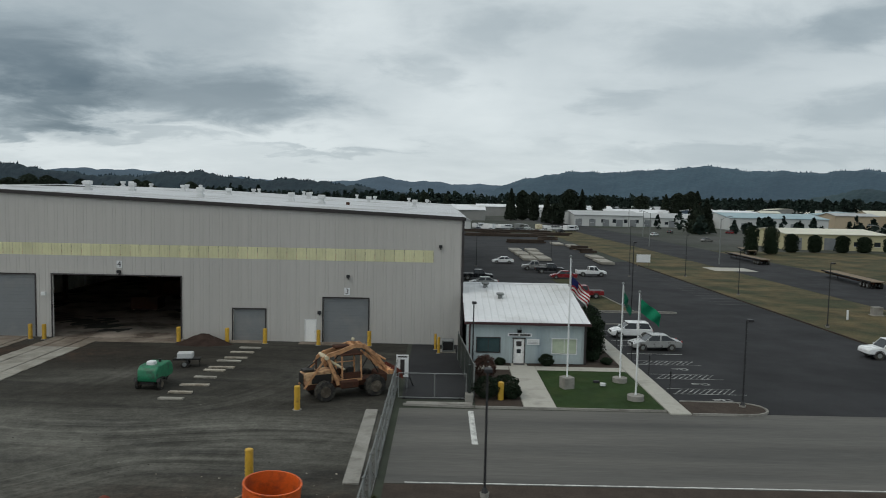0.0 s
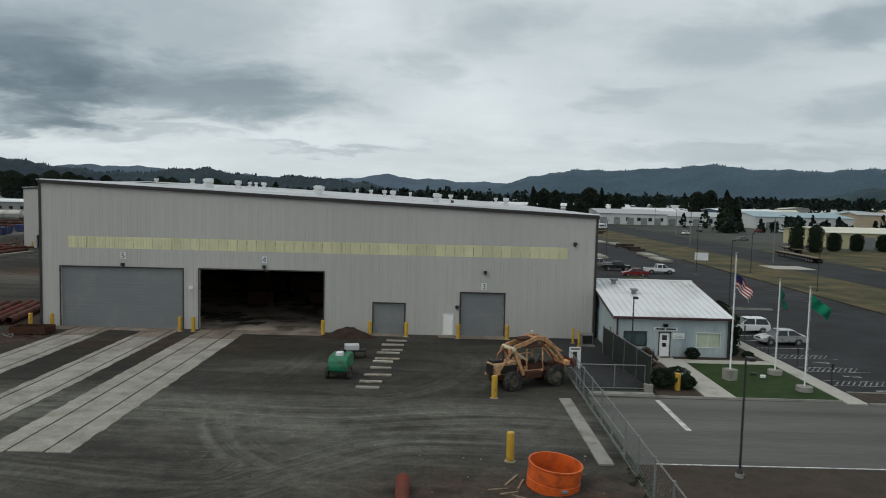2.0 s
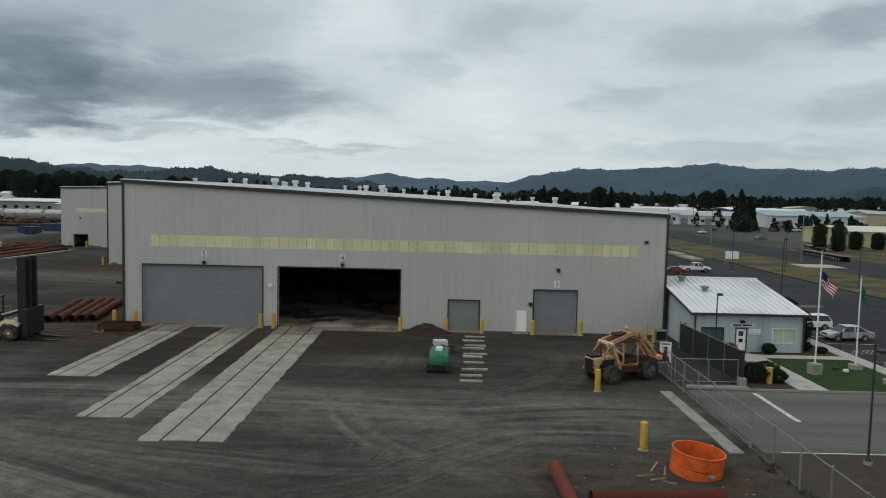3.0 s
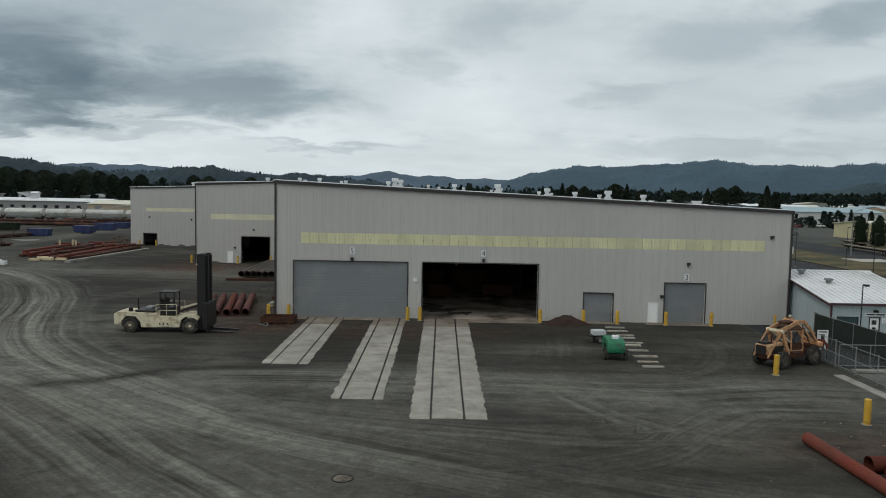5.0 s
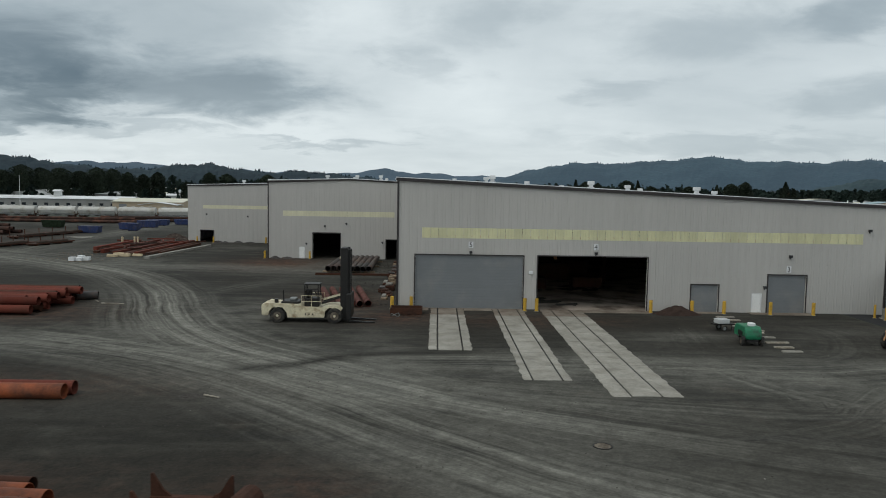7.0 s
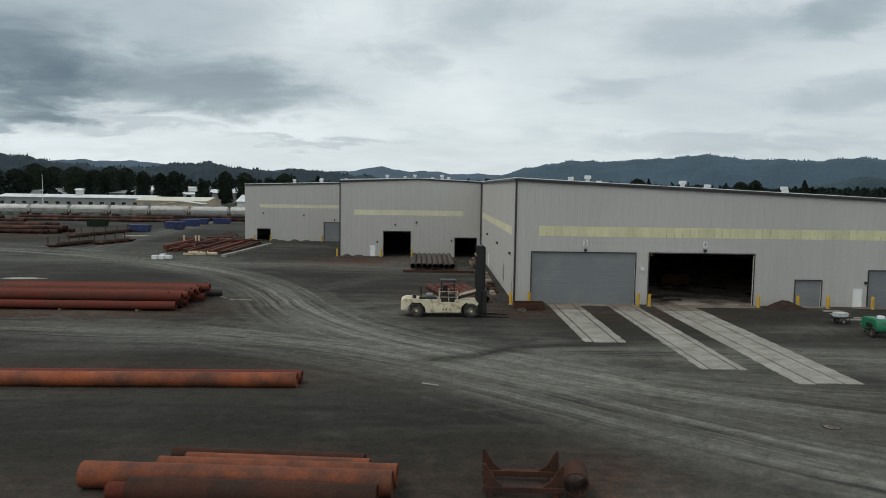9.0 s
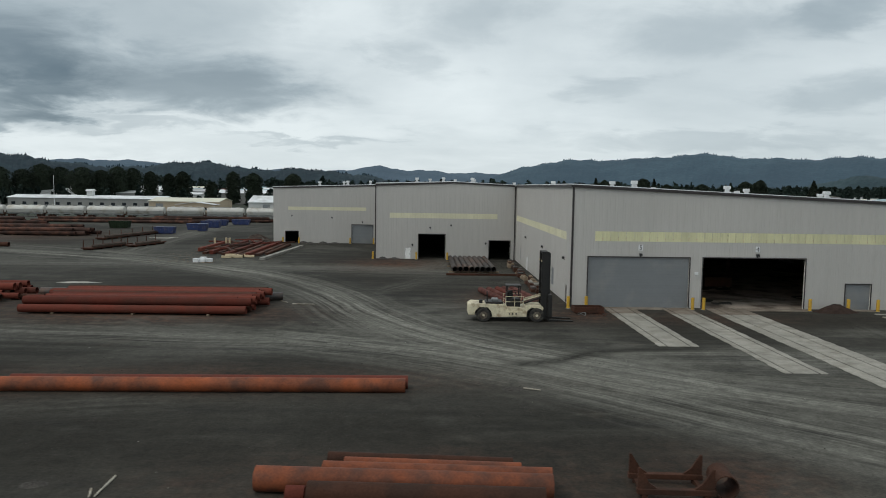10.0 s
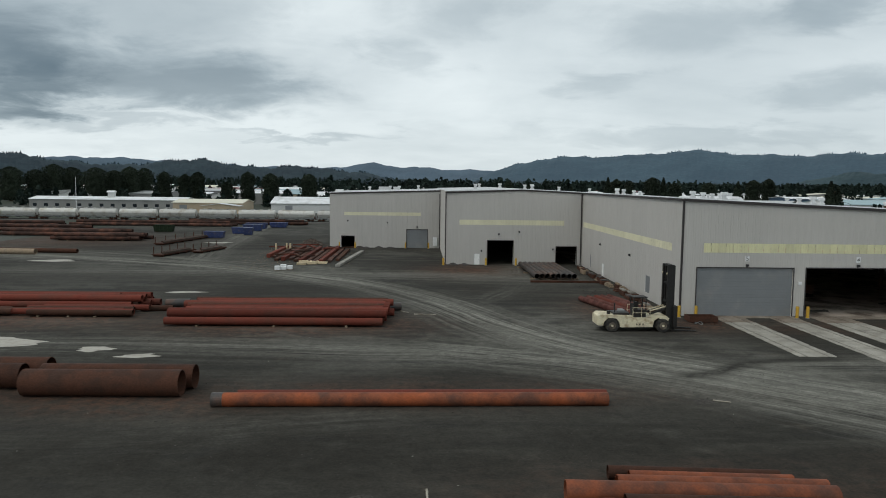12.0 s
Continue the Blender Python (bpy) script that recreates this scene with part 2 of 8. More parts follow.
CREAM = mat("cream_machine_paint", (0.62, 0.56, 0.40), 0.5, 0, 0.12, 1.2, 9, 0.12, stain=(0.30, 0.22, 0.13), amount=0.3, stain_scale=1.3, rand=0.06)
BLACKSTEEL = mat("black_greasy_steel", (0.018, 0.017, 0.016), 0.5, 0.2, 0.2, 2)
GREEN = mat("green_machine_paint", (0.02, 0.17, 0.085), 0.4, 0, 0.15, 1.5, 9, 0.1, stain=(0.03, 0.08, 0.05), amount=0.25, stain_scale=2)
ORANGE = mat("orange_plastic", (0.62, 0.105, 0.015), 0.5, 0, 0.12, 1.5, 8, 0.08, stain=(0.38, 0.07, 0.02), amount=0.3, stain_scale=1.8)
WHITE = mat("white_paint", (0.72, 0.73, 0.73), 0.4, 0, 0.06, 1.0, rand=0.04)
GLASSDARK = mat("dark_window_glass", (0.02, 0.025, 0.03), 0.08, 0, 0.05)
GALV = mat("galvanised_steel", (0.21, 0.22, 0.215), 0.5, 0.3, 0.12, 2, rand=0.08)
POLE = mat("dark_pole_paint", (0.03, 0.03, 0.032), 0.5, 0.2)
WOOD = mat("weathered_timber", (0.26, 0.20, 0.14), 0.85, 0, 0.2, 1.5, 10, 0.2, stain=(0.15, 0.12, 0.09), amount=0.35, stain_scale=1.5, rand=0.25)
PALEWOOD = mat("fresh_lumber", (0.55, 0.45, 0.30), 0.8, 0, 0.12, 2, 10, 0.15, rand=0.15)
HEDGE = mat("evergreen_leaves", (0.016, 0.026, 0.014), 0.8, 0, 0.3, 1.5, 8, 0.3, rand=0.15)
CONIFER = mat("dark_conifer_leaves", (0.022, 0.030, 0.020), 0.85, 0, 0.3, 0.3, 3, 0.3, rand=0.2)
BARK = mat("bark", (0.09, 0.065, 0.045), 0.9)
FARWOOD = mat("far_wood_leaves", (0.016, 0.026, 0.021), 0.9, 0, 0.35, 0.03, 0.6, 0.3)


def part(name, bm, material, parent=None, label="", kind="", smooth=False):
    """Links a bmesh in world coordinates as one mesh object, under a thing or a part if given."""
    me = bpy.data.meshes.new(name)
    if smooth:
        for f in bm.faces:
            f.smooth = True
    bmesh.ops.recalc_face_normals(bm, faces=bm.faces)
    if parent is not None:
        base = Vector((0, 0, 0))
        p = parent
        while p is not None:
            base += p.location
            p = p.parent
        bmesh.ops.translate(bm, vec=-base, verts=bm.verts)
    bm.to_mesh(me)
    bm.free()
    me.materials.append(material)
    ob = new(name, me)
    ob.parent = parent
    return tagged(ob, label, kind=kind)


def thing(name, loc, label, category, group="", kind=""):
    e = new(name)
    e.location = loc
    e.empty_display_size = 0.3
    return tagged(e, label, category, group, kind)


def B():
    return bmesh.new()


def box(bm, x0, x1, y0, y1, z0, z1, m=None):
    vs = [bm.verts.new((x, y, z)) for x in (x0, x1) for y in (y0, y1) for z in (z0, z1)]
    for q in ((0, 1, 3, 2), (4, 6, 7, 5), (0, 4, 5, 1), (2, 3, 7, 6), (0, 2, 6, 4), (1, 5, 7, 3)):
        bm.faces.new([vs[i] for i in q])
    if m is not None:
        bmesh.ops.transform(bm, matrix=m, verts=vs)
    return bm


def soft_box(bm, x0, x1, y0, y1, z0, z1, r=0.04, seg=1):
    tmp = B()
    box(tmp, x0, x1, y0, y1, z0, z1)
    bmesh.ops.bevel(tmp, geom=tmp.edges[:], offset=r, segments=seg, affect="EDGES", profile=0.5)
    join(bm, tmp)
    return bm


def join(bm, other):
    me = bpy.data.meshes.new("tmp")
    other.to_mesh(me)
    other.free()
    bm.from_mesh(me)
    bpy.data.meshes.remove(me)
    return bm


def ring(p, axis, r, n, turn=0.0):
    axis = Vector(axis).normalized()
    a = axis.orthogonal().normalized()
    b = axis.cross(a)
    return [Vector(p) + a * (r * math.cos(turn + 2 * math.pi * i / n)) + b * (r * math.sin(turn + 2 * math.pi * i / n)) for i in range(n)]


def loft(bm, rings, cap=True, closed=False):
    rows = [[bm.verts.new(p) for p in r] for r in rings]
    n = len(rows[0])
    pairs = list(zip(rows, rows[1:])) + ([(rows[-1], rows[0])] if closed else [])
    for a, b in pairs:
        for i in range(n):
            bm.faces.new((a[i], a[(i + 1) % n], b[(i + 1) % n], b[i]))
    if cap and not closed:
        bm.faces.new(rows[0][::-1])
        bm.faces.new(rows[-1])
    return bm


def rod(bm, p0, p1, r, r1=None, n=10):
    d = Vector(p1) - Vector(p0)
    return loft(bm, [ring(p0, d, r, n), ring(p1, d, r if r1 is None else r1, n)])


def tube(bm, p0, p1, r, wall=0.02, n=20):
    d = Vector(p1) - Vector(p0)
    loft(bm, [ring(p0, d, r, n), ring(p1, d, r, n), ring(p1, d, r - wall, n), ring(p0, d, r - wall, n)], closed=True)
    for e in bm.edges:
        if abs((e.verts[1].co - e.verts[0].co).dot(d)) < 0.5 * e.calc_length() * d.length:
            e.smooth = False
    return bm


def prism(bm, outline, axis, a0, a1):
    """A closed outline, as pairs, pulled along an axis ('x', 'y' or 'z') from a0 to a1."""
    def at(u, v, a):
        return {"x": (a, u, v), "y": (u, a, v), "z": (u, v, a)}[axis]
    lo, hi = [bm.verts.new(at(u, v, a0)) for u, v in outline], [bm.verts.new(at(u, v, a1)) for u, v in outline]
    n = len(outline)
    for i in range(n):
        bm.faces.new((lo[i], lo[(i + 1) % n], hi[(i + 1) % n], hi[i]))
    bm.faces.new(lo[::-1])
    bm.faces.new(hi)
    return bm


def sheet(name, x0, x1, y0, y1, z, material, label, depth=0.05, kind="structure", category="ground"):
    return tagged(part(name, box(B(), x0, x1, y0, y1, z - depth, z), material), label, category, kind=kind)


# ---- ground ----
tagged(part("ground", box(B(), -4900, 4900, -4000, 4950, -0.5, 0.0), GROUND), "flat dark green and brown valley ground reaching the horizon", "ground", kind="structure")

TRACKS = [  # tyre-worn lanes that don't cross within a layer: layer, half width, weight, way points
    (0, 4.6, 0.95, [(-46, 31), (-57, 39.5), (-65, 46), (-71, 53), (-76, 62), (-82, 76), (-90, 89), (-99, 99), (-112, 109), (-134, 122), (-188, 140)]),
    (0, 3.0, 0.35, [(-10, 61), (-9, 55), (-13, 47), (-20, 42)]),
    (1, 4.5, 0.50, [(-2, 42.5), (-11, 43.5), (-20, 41.5), (-29, 42.5), (-44, 43.5), (-56, 43)]),
    (1, 4.4, 0.62, [(-56, 43), (-66, 44.5), (-75, 47), (-88, 48), (-100, 49.3), (-118, 50.5), (-140, 49), (-190, 45)]),
    (1, 5.5, 0.5, [(-56, 100), (-75, 104), (-97, 106), (-128, 108.5), (-156, 107), (-190, 106)]),
    (2, 5.0, 0.80, [(-86, 51), (-74, 45.5), (-65, 40.5), (-56, 33.0), (-47, 24.5), (-36, 16), (-20, 7), (-4, 0)]),
    (2, 4.0, 0.55, [(-128, 120), (-133, 160), (-140, 250)]),
    (3, 4.2, 0.62, [(-78, 50), (-68, 45), (-58, 39), (-46, 32), (-34, 26), (-20, 20.5), (-6, 17)]),
    (3, 2.6, 0.35, [(-24, 62), (-24.7, 55), (-26, 48)]),
    (3, 4.5, 0.5, [(-96, 110), (-120, 122), (-150, 138), (-188, 150)]),
    (4, 2.4, 0.5, [(-7, 37), (-15, 37), (-20, 33), (-25, 28.5), (-34, 25), (-44, 24)]),
    (4, 3.0, 0.3, [(-84, 30), (-99.8, 26), (-110, 25), (-150, 26), (-190, 26)]),
    (4, 3.0, 0.4, [(-76, 78), (-70, 92), (-66, 108), (-64, 121)]),
    (5, 2.2, 0.45, [(-27, 46), (-26, 40), (-22.5, 34), (-16, 30)]),
    (5, 2.6, 0.4, [(-52, 37), (-42, 34.5), (-32, 32), (-24, 31), (-15, 33)]),
]
LAYERS = 6
SEAM = [(-45.6, 46.7), (-48.6, 46.3), (-51.5, 45.7), (-54.0, 45.0), (-55.8, 44.2), (-57.2, 42.9), (-58.6, 41.7), (-60.4, 40.8), (-62.4, 40.1)]


def build_yard():
    xs, ys = np.arange(-190, -2.4, 1.0), np.arange(-40, 262, 1.0)
    gx, gy = np.meshgrid(xs, ys)
    wear, along, across, best = (np.zeros((LAYERS, *gx.shape)) for _ in range(4))
    best += 1e9

    def follow(pts):
        """Distance from a smooth line through the way points, way along it and side of it, at each point of the yard."""
        s0, dense = 0.0, []
        for i in range(len(pts) - 1):
            p0, p1, p2, p3 = (np.array(pts[min(max(i + k, 0), len(pts) - 1)], float) for k in (-1, 0, 1, 2))
            for t in np.linspace(0, 1, 6, endpoint=False):
                dense.append(0.5 * (2 * p1 + (p2 - p0) * t + (2 * p0 - 5 * p1 + 4 * p2 - p3) * t * t + (3 * p1 - p0 - 3 * p2 + p3) * t ** 3))
        dense.append(np.array(pts[-1], float))
        near, sa, da = np.full(gx.shape, 1e9), np.zeros(gx.shape), np.zeros(gx.shape)
        for a, b in zip(dense, dense[1:]):
            d = b - a
            n = np.hypot(*d)
            d = d / n
            u = np.clip((gx - a[0]) * d[0] + (gy - a[1]) * d[1], 0, n)
            ex, ey = gx - a[0] - u * d[0], gy - a[1] - u * d[1]
            r = np.hypot(ex, ey)
            m = r < near
            near[m], sa[m], da[m] = r[m], s0 + u[m], (ex * -d[1] + ey * d[0])[m]
            s0 += n
        return near, sa, da, s0

    for k, half, weight, pts in TRACKS:
        near, sa, da, total = follow(pts)
        m = near / half < best[k]
        ends = np.clip(np.minimum(sa, total - sa) / 6.0, 0, 1)
        best[k][m], along[k][m], across[k][m] = (near / half)[m], sa[m], da[m]
        wear[k] = np.maximum(wear[k], weight * np.exp(-(near / half) ** 2) * (0.25 + 0.75 * ends))
    seam = np.exp(-(follow(SEAM)[0] / 0.85) ** 2)
    rng = np.random.default_rng(5)
    z = 0.022 + 0.012 * np.sin(gx * 0.31 + 1.3 * np.sin(gy * 0.17)) * np.sin(gy * 0.27) + rng.uniform(-0.006, 0.006, gx.shape)
    nx = len(xs)
    idx = np.arange(gx.size).reshape(gx.shape)
    quads = np.stack([idx[:-1, :-1], idx[:-1, 1:], idx[1:, 1:], idx[1:, :-1]], -1).reshape(-1, 4)
    me = bpy.data.meshes.new("yard")
    me.from_pydata(np.stack([gx, gy, z], -1).reshape(-1, 3).tolist(), [], quads.tolist())
    # soft ovals in which the soil colour is darkened
    dark_soil = np.zeros(gx.shape)
    for cx, cy, rx, ry, k in ((-95, 22, 42, 8.5, 1.0), (-72, 25, 14, 8, 1.0), (-43.6, 56, 1.5, 9, 0.8), (-37.6, 55, 1.0, 10, 0.8), (-63, 20, 12, 6, 0.9), (-24, 50, 7, 5, 0.8), (-30, 24, 10, 8, 0.7), (-10, 47.6, 6, 2.5, 0.9), (-80, 20, 22, 7, 0.7), (-62, 22, 12, 9, 0.6), (-120, 48, 24, 6, 0.6), (-28, 60, 18, 7, 0.9), (-44, 58, 9, 9, 0.7), (-86, 36, 22, 7, 0.8), (-102, 84, 22, 12, 0.8), (-70, 90, 12, 14, 0.6), (-150, 100, 40, 12, 0.6), (-66, 30, 9, 9, 0.7), (-128, 30, 30, 12, 0.9), (-75, 27, 12, 5, 0.6), (-8, 52, 8, 8, 0.8), (-12, 24, 12, 7, 0.6), (-14, 60, 10, 8, 0.7), (-105, 44, 20, 6, 0.6), (-150, 160, 40, 30, 0.5)):
        dark_soil = np.maximum(dark_soil, k * np.exp(-((gx - cx) / rx) ** 2 - ((gy - cy) / ry) ** 2))
    pale = np.zeros(gx.shape)
    for cx, cy, rx, ry, k in ((-25, 41, 16, 7, 0.55), (-24.6, 55.3, 3.4, 1.8, 0.9), (-11, 57, 6, 6, 0.5), (-20, 33, 9, 4, 0.4), (-27, 51, 5, 6, 0.4), (-40, 41, 8, 4, 0.6), (-55, 40, 9, 6, 0.6), (-68, 62, 7, 12, 0.5), (-66, 100, 8, 14, 0.4)):
        pale = np.maximum(pale, k * np.exp(-((gx - cx) / rx) ** 2 - ((gy - cy) / ry) ** 2))
    rusty = np.zeros(gx.shape)
    for cx, cy, rx, ry, k in ((-85, 35, 17, 3.2, 0.9), (-108, 33, 12, 3.5, 1.0), (-122, 37, 12, 4, 0.9), (-70, 17.5, 10, 3.5, 0.9), (-100, 62, 14, 6, 0.9), (-128, 64, 12, 5, 0.8), (-60, 72, 5, 8, 0.8), (-38, 61, 12, 3.5, 0.7), (-56, 17, 5, 4, 0.8), (-75, 112, 9, 9, 0.8), (-9, 30, 9, 3, 0.5), (-175, 170, 25, 18, 0.7), (-52, 62, 5, 4, 0.7)):
        rusty = np.maximum(rusty, k * np.exp(-((gx - cx) / rx) ** 2 - ((gy - cy) / ry) ** 2))
    for key, val in (("rusty", rusty), ("dark_soil", dark_soil), ("pale", pale), ("seam", seam), *((f"{key}_{k}", val[k]) for key, val in (("wear", wear), ("along", along), ("across", across)) for k in range(LAYERS))):
        me.attributes.new(key, "FLOAT", "POINT").data.foreach_set("value", val.ravel().astype(np.float32))
    for p in me.polygons:
        p.use_smooth = True
    m = bpy.data.materials.new("yard_gravel")
    m.use_nodes = True
    n, l = m.node_tree.nodes, m.node_tree.links
    bsdf = n["Principled BSDF"]

    def attr(key):
        a = n.new("ShaderNodeAttribute")
        a.attribute_name = key
        return a.outputs["Fac"]

    def mth(op, a, b):
        k = n.new("ShaderNodeMath")
        k.operation = op
        for i, v in enumerate((a, b)):
            if isinstance(v, (int, float)):
                k.inputs[i].default_value = v
            else:
                l.new(v, k.inputs[i])
        return k.outputs[0]

    def tex(vec, s, d=6.0, r=0.6, dist=0.0):
        t = n.new("ShaderNodeTexNoise")
        t.inputs["Scale"].default_value, t.inputs["Detail"].default_value = s, d
        t.inputs["Roughness"].default_value, t.inputs["Distortion"].default_value = r, dist
        l.new(vec, t.inputs["Vector"])
        return t.outputs["Fac"]

    def span(v, a, b, lo=0.0, hi=1.0):
        r = n.new("ShaderNodeMapRange")
        for k, q in (("From Min", a), ("From Max", b), ("To Min", lo), ("To Max", hi)):
            r.inputs[k].default_value = q
        l.new(v, r.inputs["Value"])
        return r.outputs[0]

    def mix(f, a, b):
        k = n.new("ShaderNodeMix")
        k.data_type = "RGBA"
        l.new(f, k.inputs["Factor"])
        for key, v in (("A", a), ("B", b)):
            if isinstance(v, tuple):
                k.inputs[key].default_value = (*v, 1)
            else:
                l.new(v, k.inputs[key])
        return k.outputs["Result"]

    pos = n.new("ShaderNodeNewGeometry").outputs["Position"]
    wobble = mth("MULTIPLY", tex(pos, 0.10, 2), 1.2)
    dust, relief = None, None
    for k in range(LAYERS):
        lane = n.new("ShaderNodeCombineXYZ")
        l.new(mth("MULTIPLY", attr(f"along_{k}"), 0.022), lane.inputs[0])
        l.new(mth("ADD", attr(f"across_{k}"), wobble), lane.inputs[1])
        lane.inputs[2].default_value = 7.3 * k
        streak = mth("ADD", mth("MULTIPLY", tex(lane.outputs[0], 0.80, 3.0, 0.60, 0.05), 0.66), mth("MULTIPLY", tex(lane.outputs[0], 2.7, 2.0, 0.55, 0.02), 0.34))
        mark = mth("MULTIPLY", attr(f"wear_{k}"), span(streak, 0.38, 0.63))
        dust = mark if dust is None else mth("MAXIMUM", dust, mark)
        relief = mark if relief is None else mth("ADD", relief, mark)
    broad, patch, fine = tex(pos, 0.045, 5, 0.55, 0.6), tex(pos, 0.22, 7, 0.65, 0.8), tex(pos, 5.0, 5, 0.75)
    drag = n.new("ShaderNodeMapping")
    drag.inputs["Scale"].default_value = (0.16, 1.0, 1.0)
    l.new(pos, drag.inputs[0])
    smear, clod = tex(drag.outputs[0], 0.55, 6, 0.62, 0.7), tex(pos, 1.1, 6, 0.68, 0.3)
    dust = mth("ADD", mth("MULTIPLY", dust, span(clod, 0.25, 0.6, 0.7, 1.1)), mth("MULTIPLY", span(broad, 0.40, 0.70, 0.0, 0.5), span(patch, 0.40, 0.70)))
    soil = mix(span(broad, 0.35, 0.65), (0.029, 0.028, 0.024), (0.052, 0.050, 0.043))
    soil = mix(span(patch, 0.56, 0.72, 0, 0.55), soil, (0.068, 0.052, 0.040))
    soil = mix(span(smear, 0.50, 0.70, 0, 0.5), soil, (0.088, 0.086, 0.073))
    soil = mix(span(smear, 0.48, 0.34, 0, 0.65), soil, (0.022, 0.022, 0.022))
    soil = mix(mth("MULTIPLY", attr("rusty"), span(clod, 0.36, 0.62, 0.15, 1.0)), soil, (0.115, 0.056, 0.036))
    soil = mix(mth("MULTIPLY", attr("pale"), mth("MULTIPLY", span(patch, 0.34, 0.60, 0.25, 1.0), span(smear, 0.35, 0.62, 0.4, 1.0))), soil, (0.165, 0.161, 0.142))
    soil = mix(span(dust, 0.04, 0.95), soil, (0.232, 0.226, 0.197))
    soil = mix(span(mth("MULTIPLY", patch, broad), 0.28, 0.38, 0, 0.35), soil, (0.020, 0.020, 0.020))
    soil = mix(mth("MULTIPLY", attr("dark_soil"), span(patch, 0.30, 0.55, 0.35, 1.0)), soil, (0.025, 0.023, 0.019))
    soil = mix(mth("MULTIPLY", attr("seam"), span(clod, 0.32, 0.55, 0.35, 1.0)), soil, (0.022, 0.021, 0.018))
    tone = n.new("ShaderNodeVectorMath")
    tone.operation = "SCALE"
    l.new(soil, tone.inputs[0])
    l.new(mth("MULTIPLY", span(fine, 0.25, 0.75, 0.70, 1.30), span(clod, 0.28, 0.72, 0.80, 1.22)), tone.inputs["Scale"])
    l.new(tone.outputs[0], bsdf.inputs["Base Color"])
    bsdf.inputs["Roughness"].default_value = 0.93
    bsdf.inputs["Specular IOR Level"].default_value = 0.08
    b = n.new("ShaderNodeBump")
    b.inputs["Strength"].default_value, b.inputs["Distance"].default_value = 0.7, 0.05
    l.new(mth("ADD", tex(pos, 2.2, 6, 0.7), relief), b.inputs["Height"])
    l.new(b.outputs[0], bsdf.inputs["Normal"])
    me.materials.append(m)
    tagged(new("yard", me), "dark gravel yard with pale curving tyre tracks", "ground", kind="structure")


build_yard()

sheet("road_1", -2.6, 64, 34.6, 47.35, 0.015, ROADASPH, "worn grey asphalt road before the office")
sheet("mulch_bed_1", -2.6, 64, 6, 34.55, 0.012, MULCH, "bare brown earth strip beside the road")
sheet("parking", 16.9, 43.2, 47.4, 168, 0.01, ASPHALT, "dark asphalt parking lot")
sheet("parking_2", -1.5, 16.85, 84, 300, 0.008, ASPHALT, "dark asphalt yard behind the office")
sheet("parking_3", 16.9, 40, 168.05, 300, 0.009, ASPHALT, "dark asphalt storage yard")
sheet("verge", 43.6, 60.5, 47.4, 330, 0.02, DRYGRASS, "dry yellow grass verge beside the road", category="grass")
sheet("verge_2", 60.6, 400, 20, 34.5, 0.014, DRYGRASS, "dry grass", category="grass")
sheet("road_2", 60.6, 79.5, 34.6, 700, 0.012, ASPHALT, "dark asphalt public road")
sheet("verge_3", 79.8, 300, 60, 215, 0.013, DRYGRASS, "patchy green and yellow grass field across the road", category="grass")
sheet("forecourt_slab", -2.6, 2.4, 49.6, 68.3, 0.02, ASPHALT, "dark asphalt side yard beside the office")


# ---- ribbed metal walls ----
def ribbed(bm, p0, d, nrm, ua, ub, za, zb, rib=0.305, h=0.020):
    """One sheet of siding along d from p0, between ua and ub; za and zb give its lower and upper edge at u."""
    pts = [(ua, 0.0)]
    k = math.ceil((ua + 0.05) / rib)
    while k * rib + 0.05 < ub:
        c = k * rib
        pts += [(c - 0.045, 0), (c - 0.02, h), (c + 0.02, h), (c + 0.045, 0)]
        k += 1
    pts.append((ub, 0.0))
    lo, hi = [], []
    for u, o in pts:
        p = Vector((p0[0] + d[0] * u + nrm[0] * (o + 0.012), p0[1] + d[1] * u + nrm[1] * (o + 0.012), 0))
        lo.append(bm.verts.new((p.x, p.y, za(u))))
        hi.append(bm.verts.new((p.x, p.y, zb(u))))
    for i in range(len(pts) - 1):
        bm.faces.new((lo[i], lo[i + 1], hi[i + 1], hi[i]))


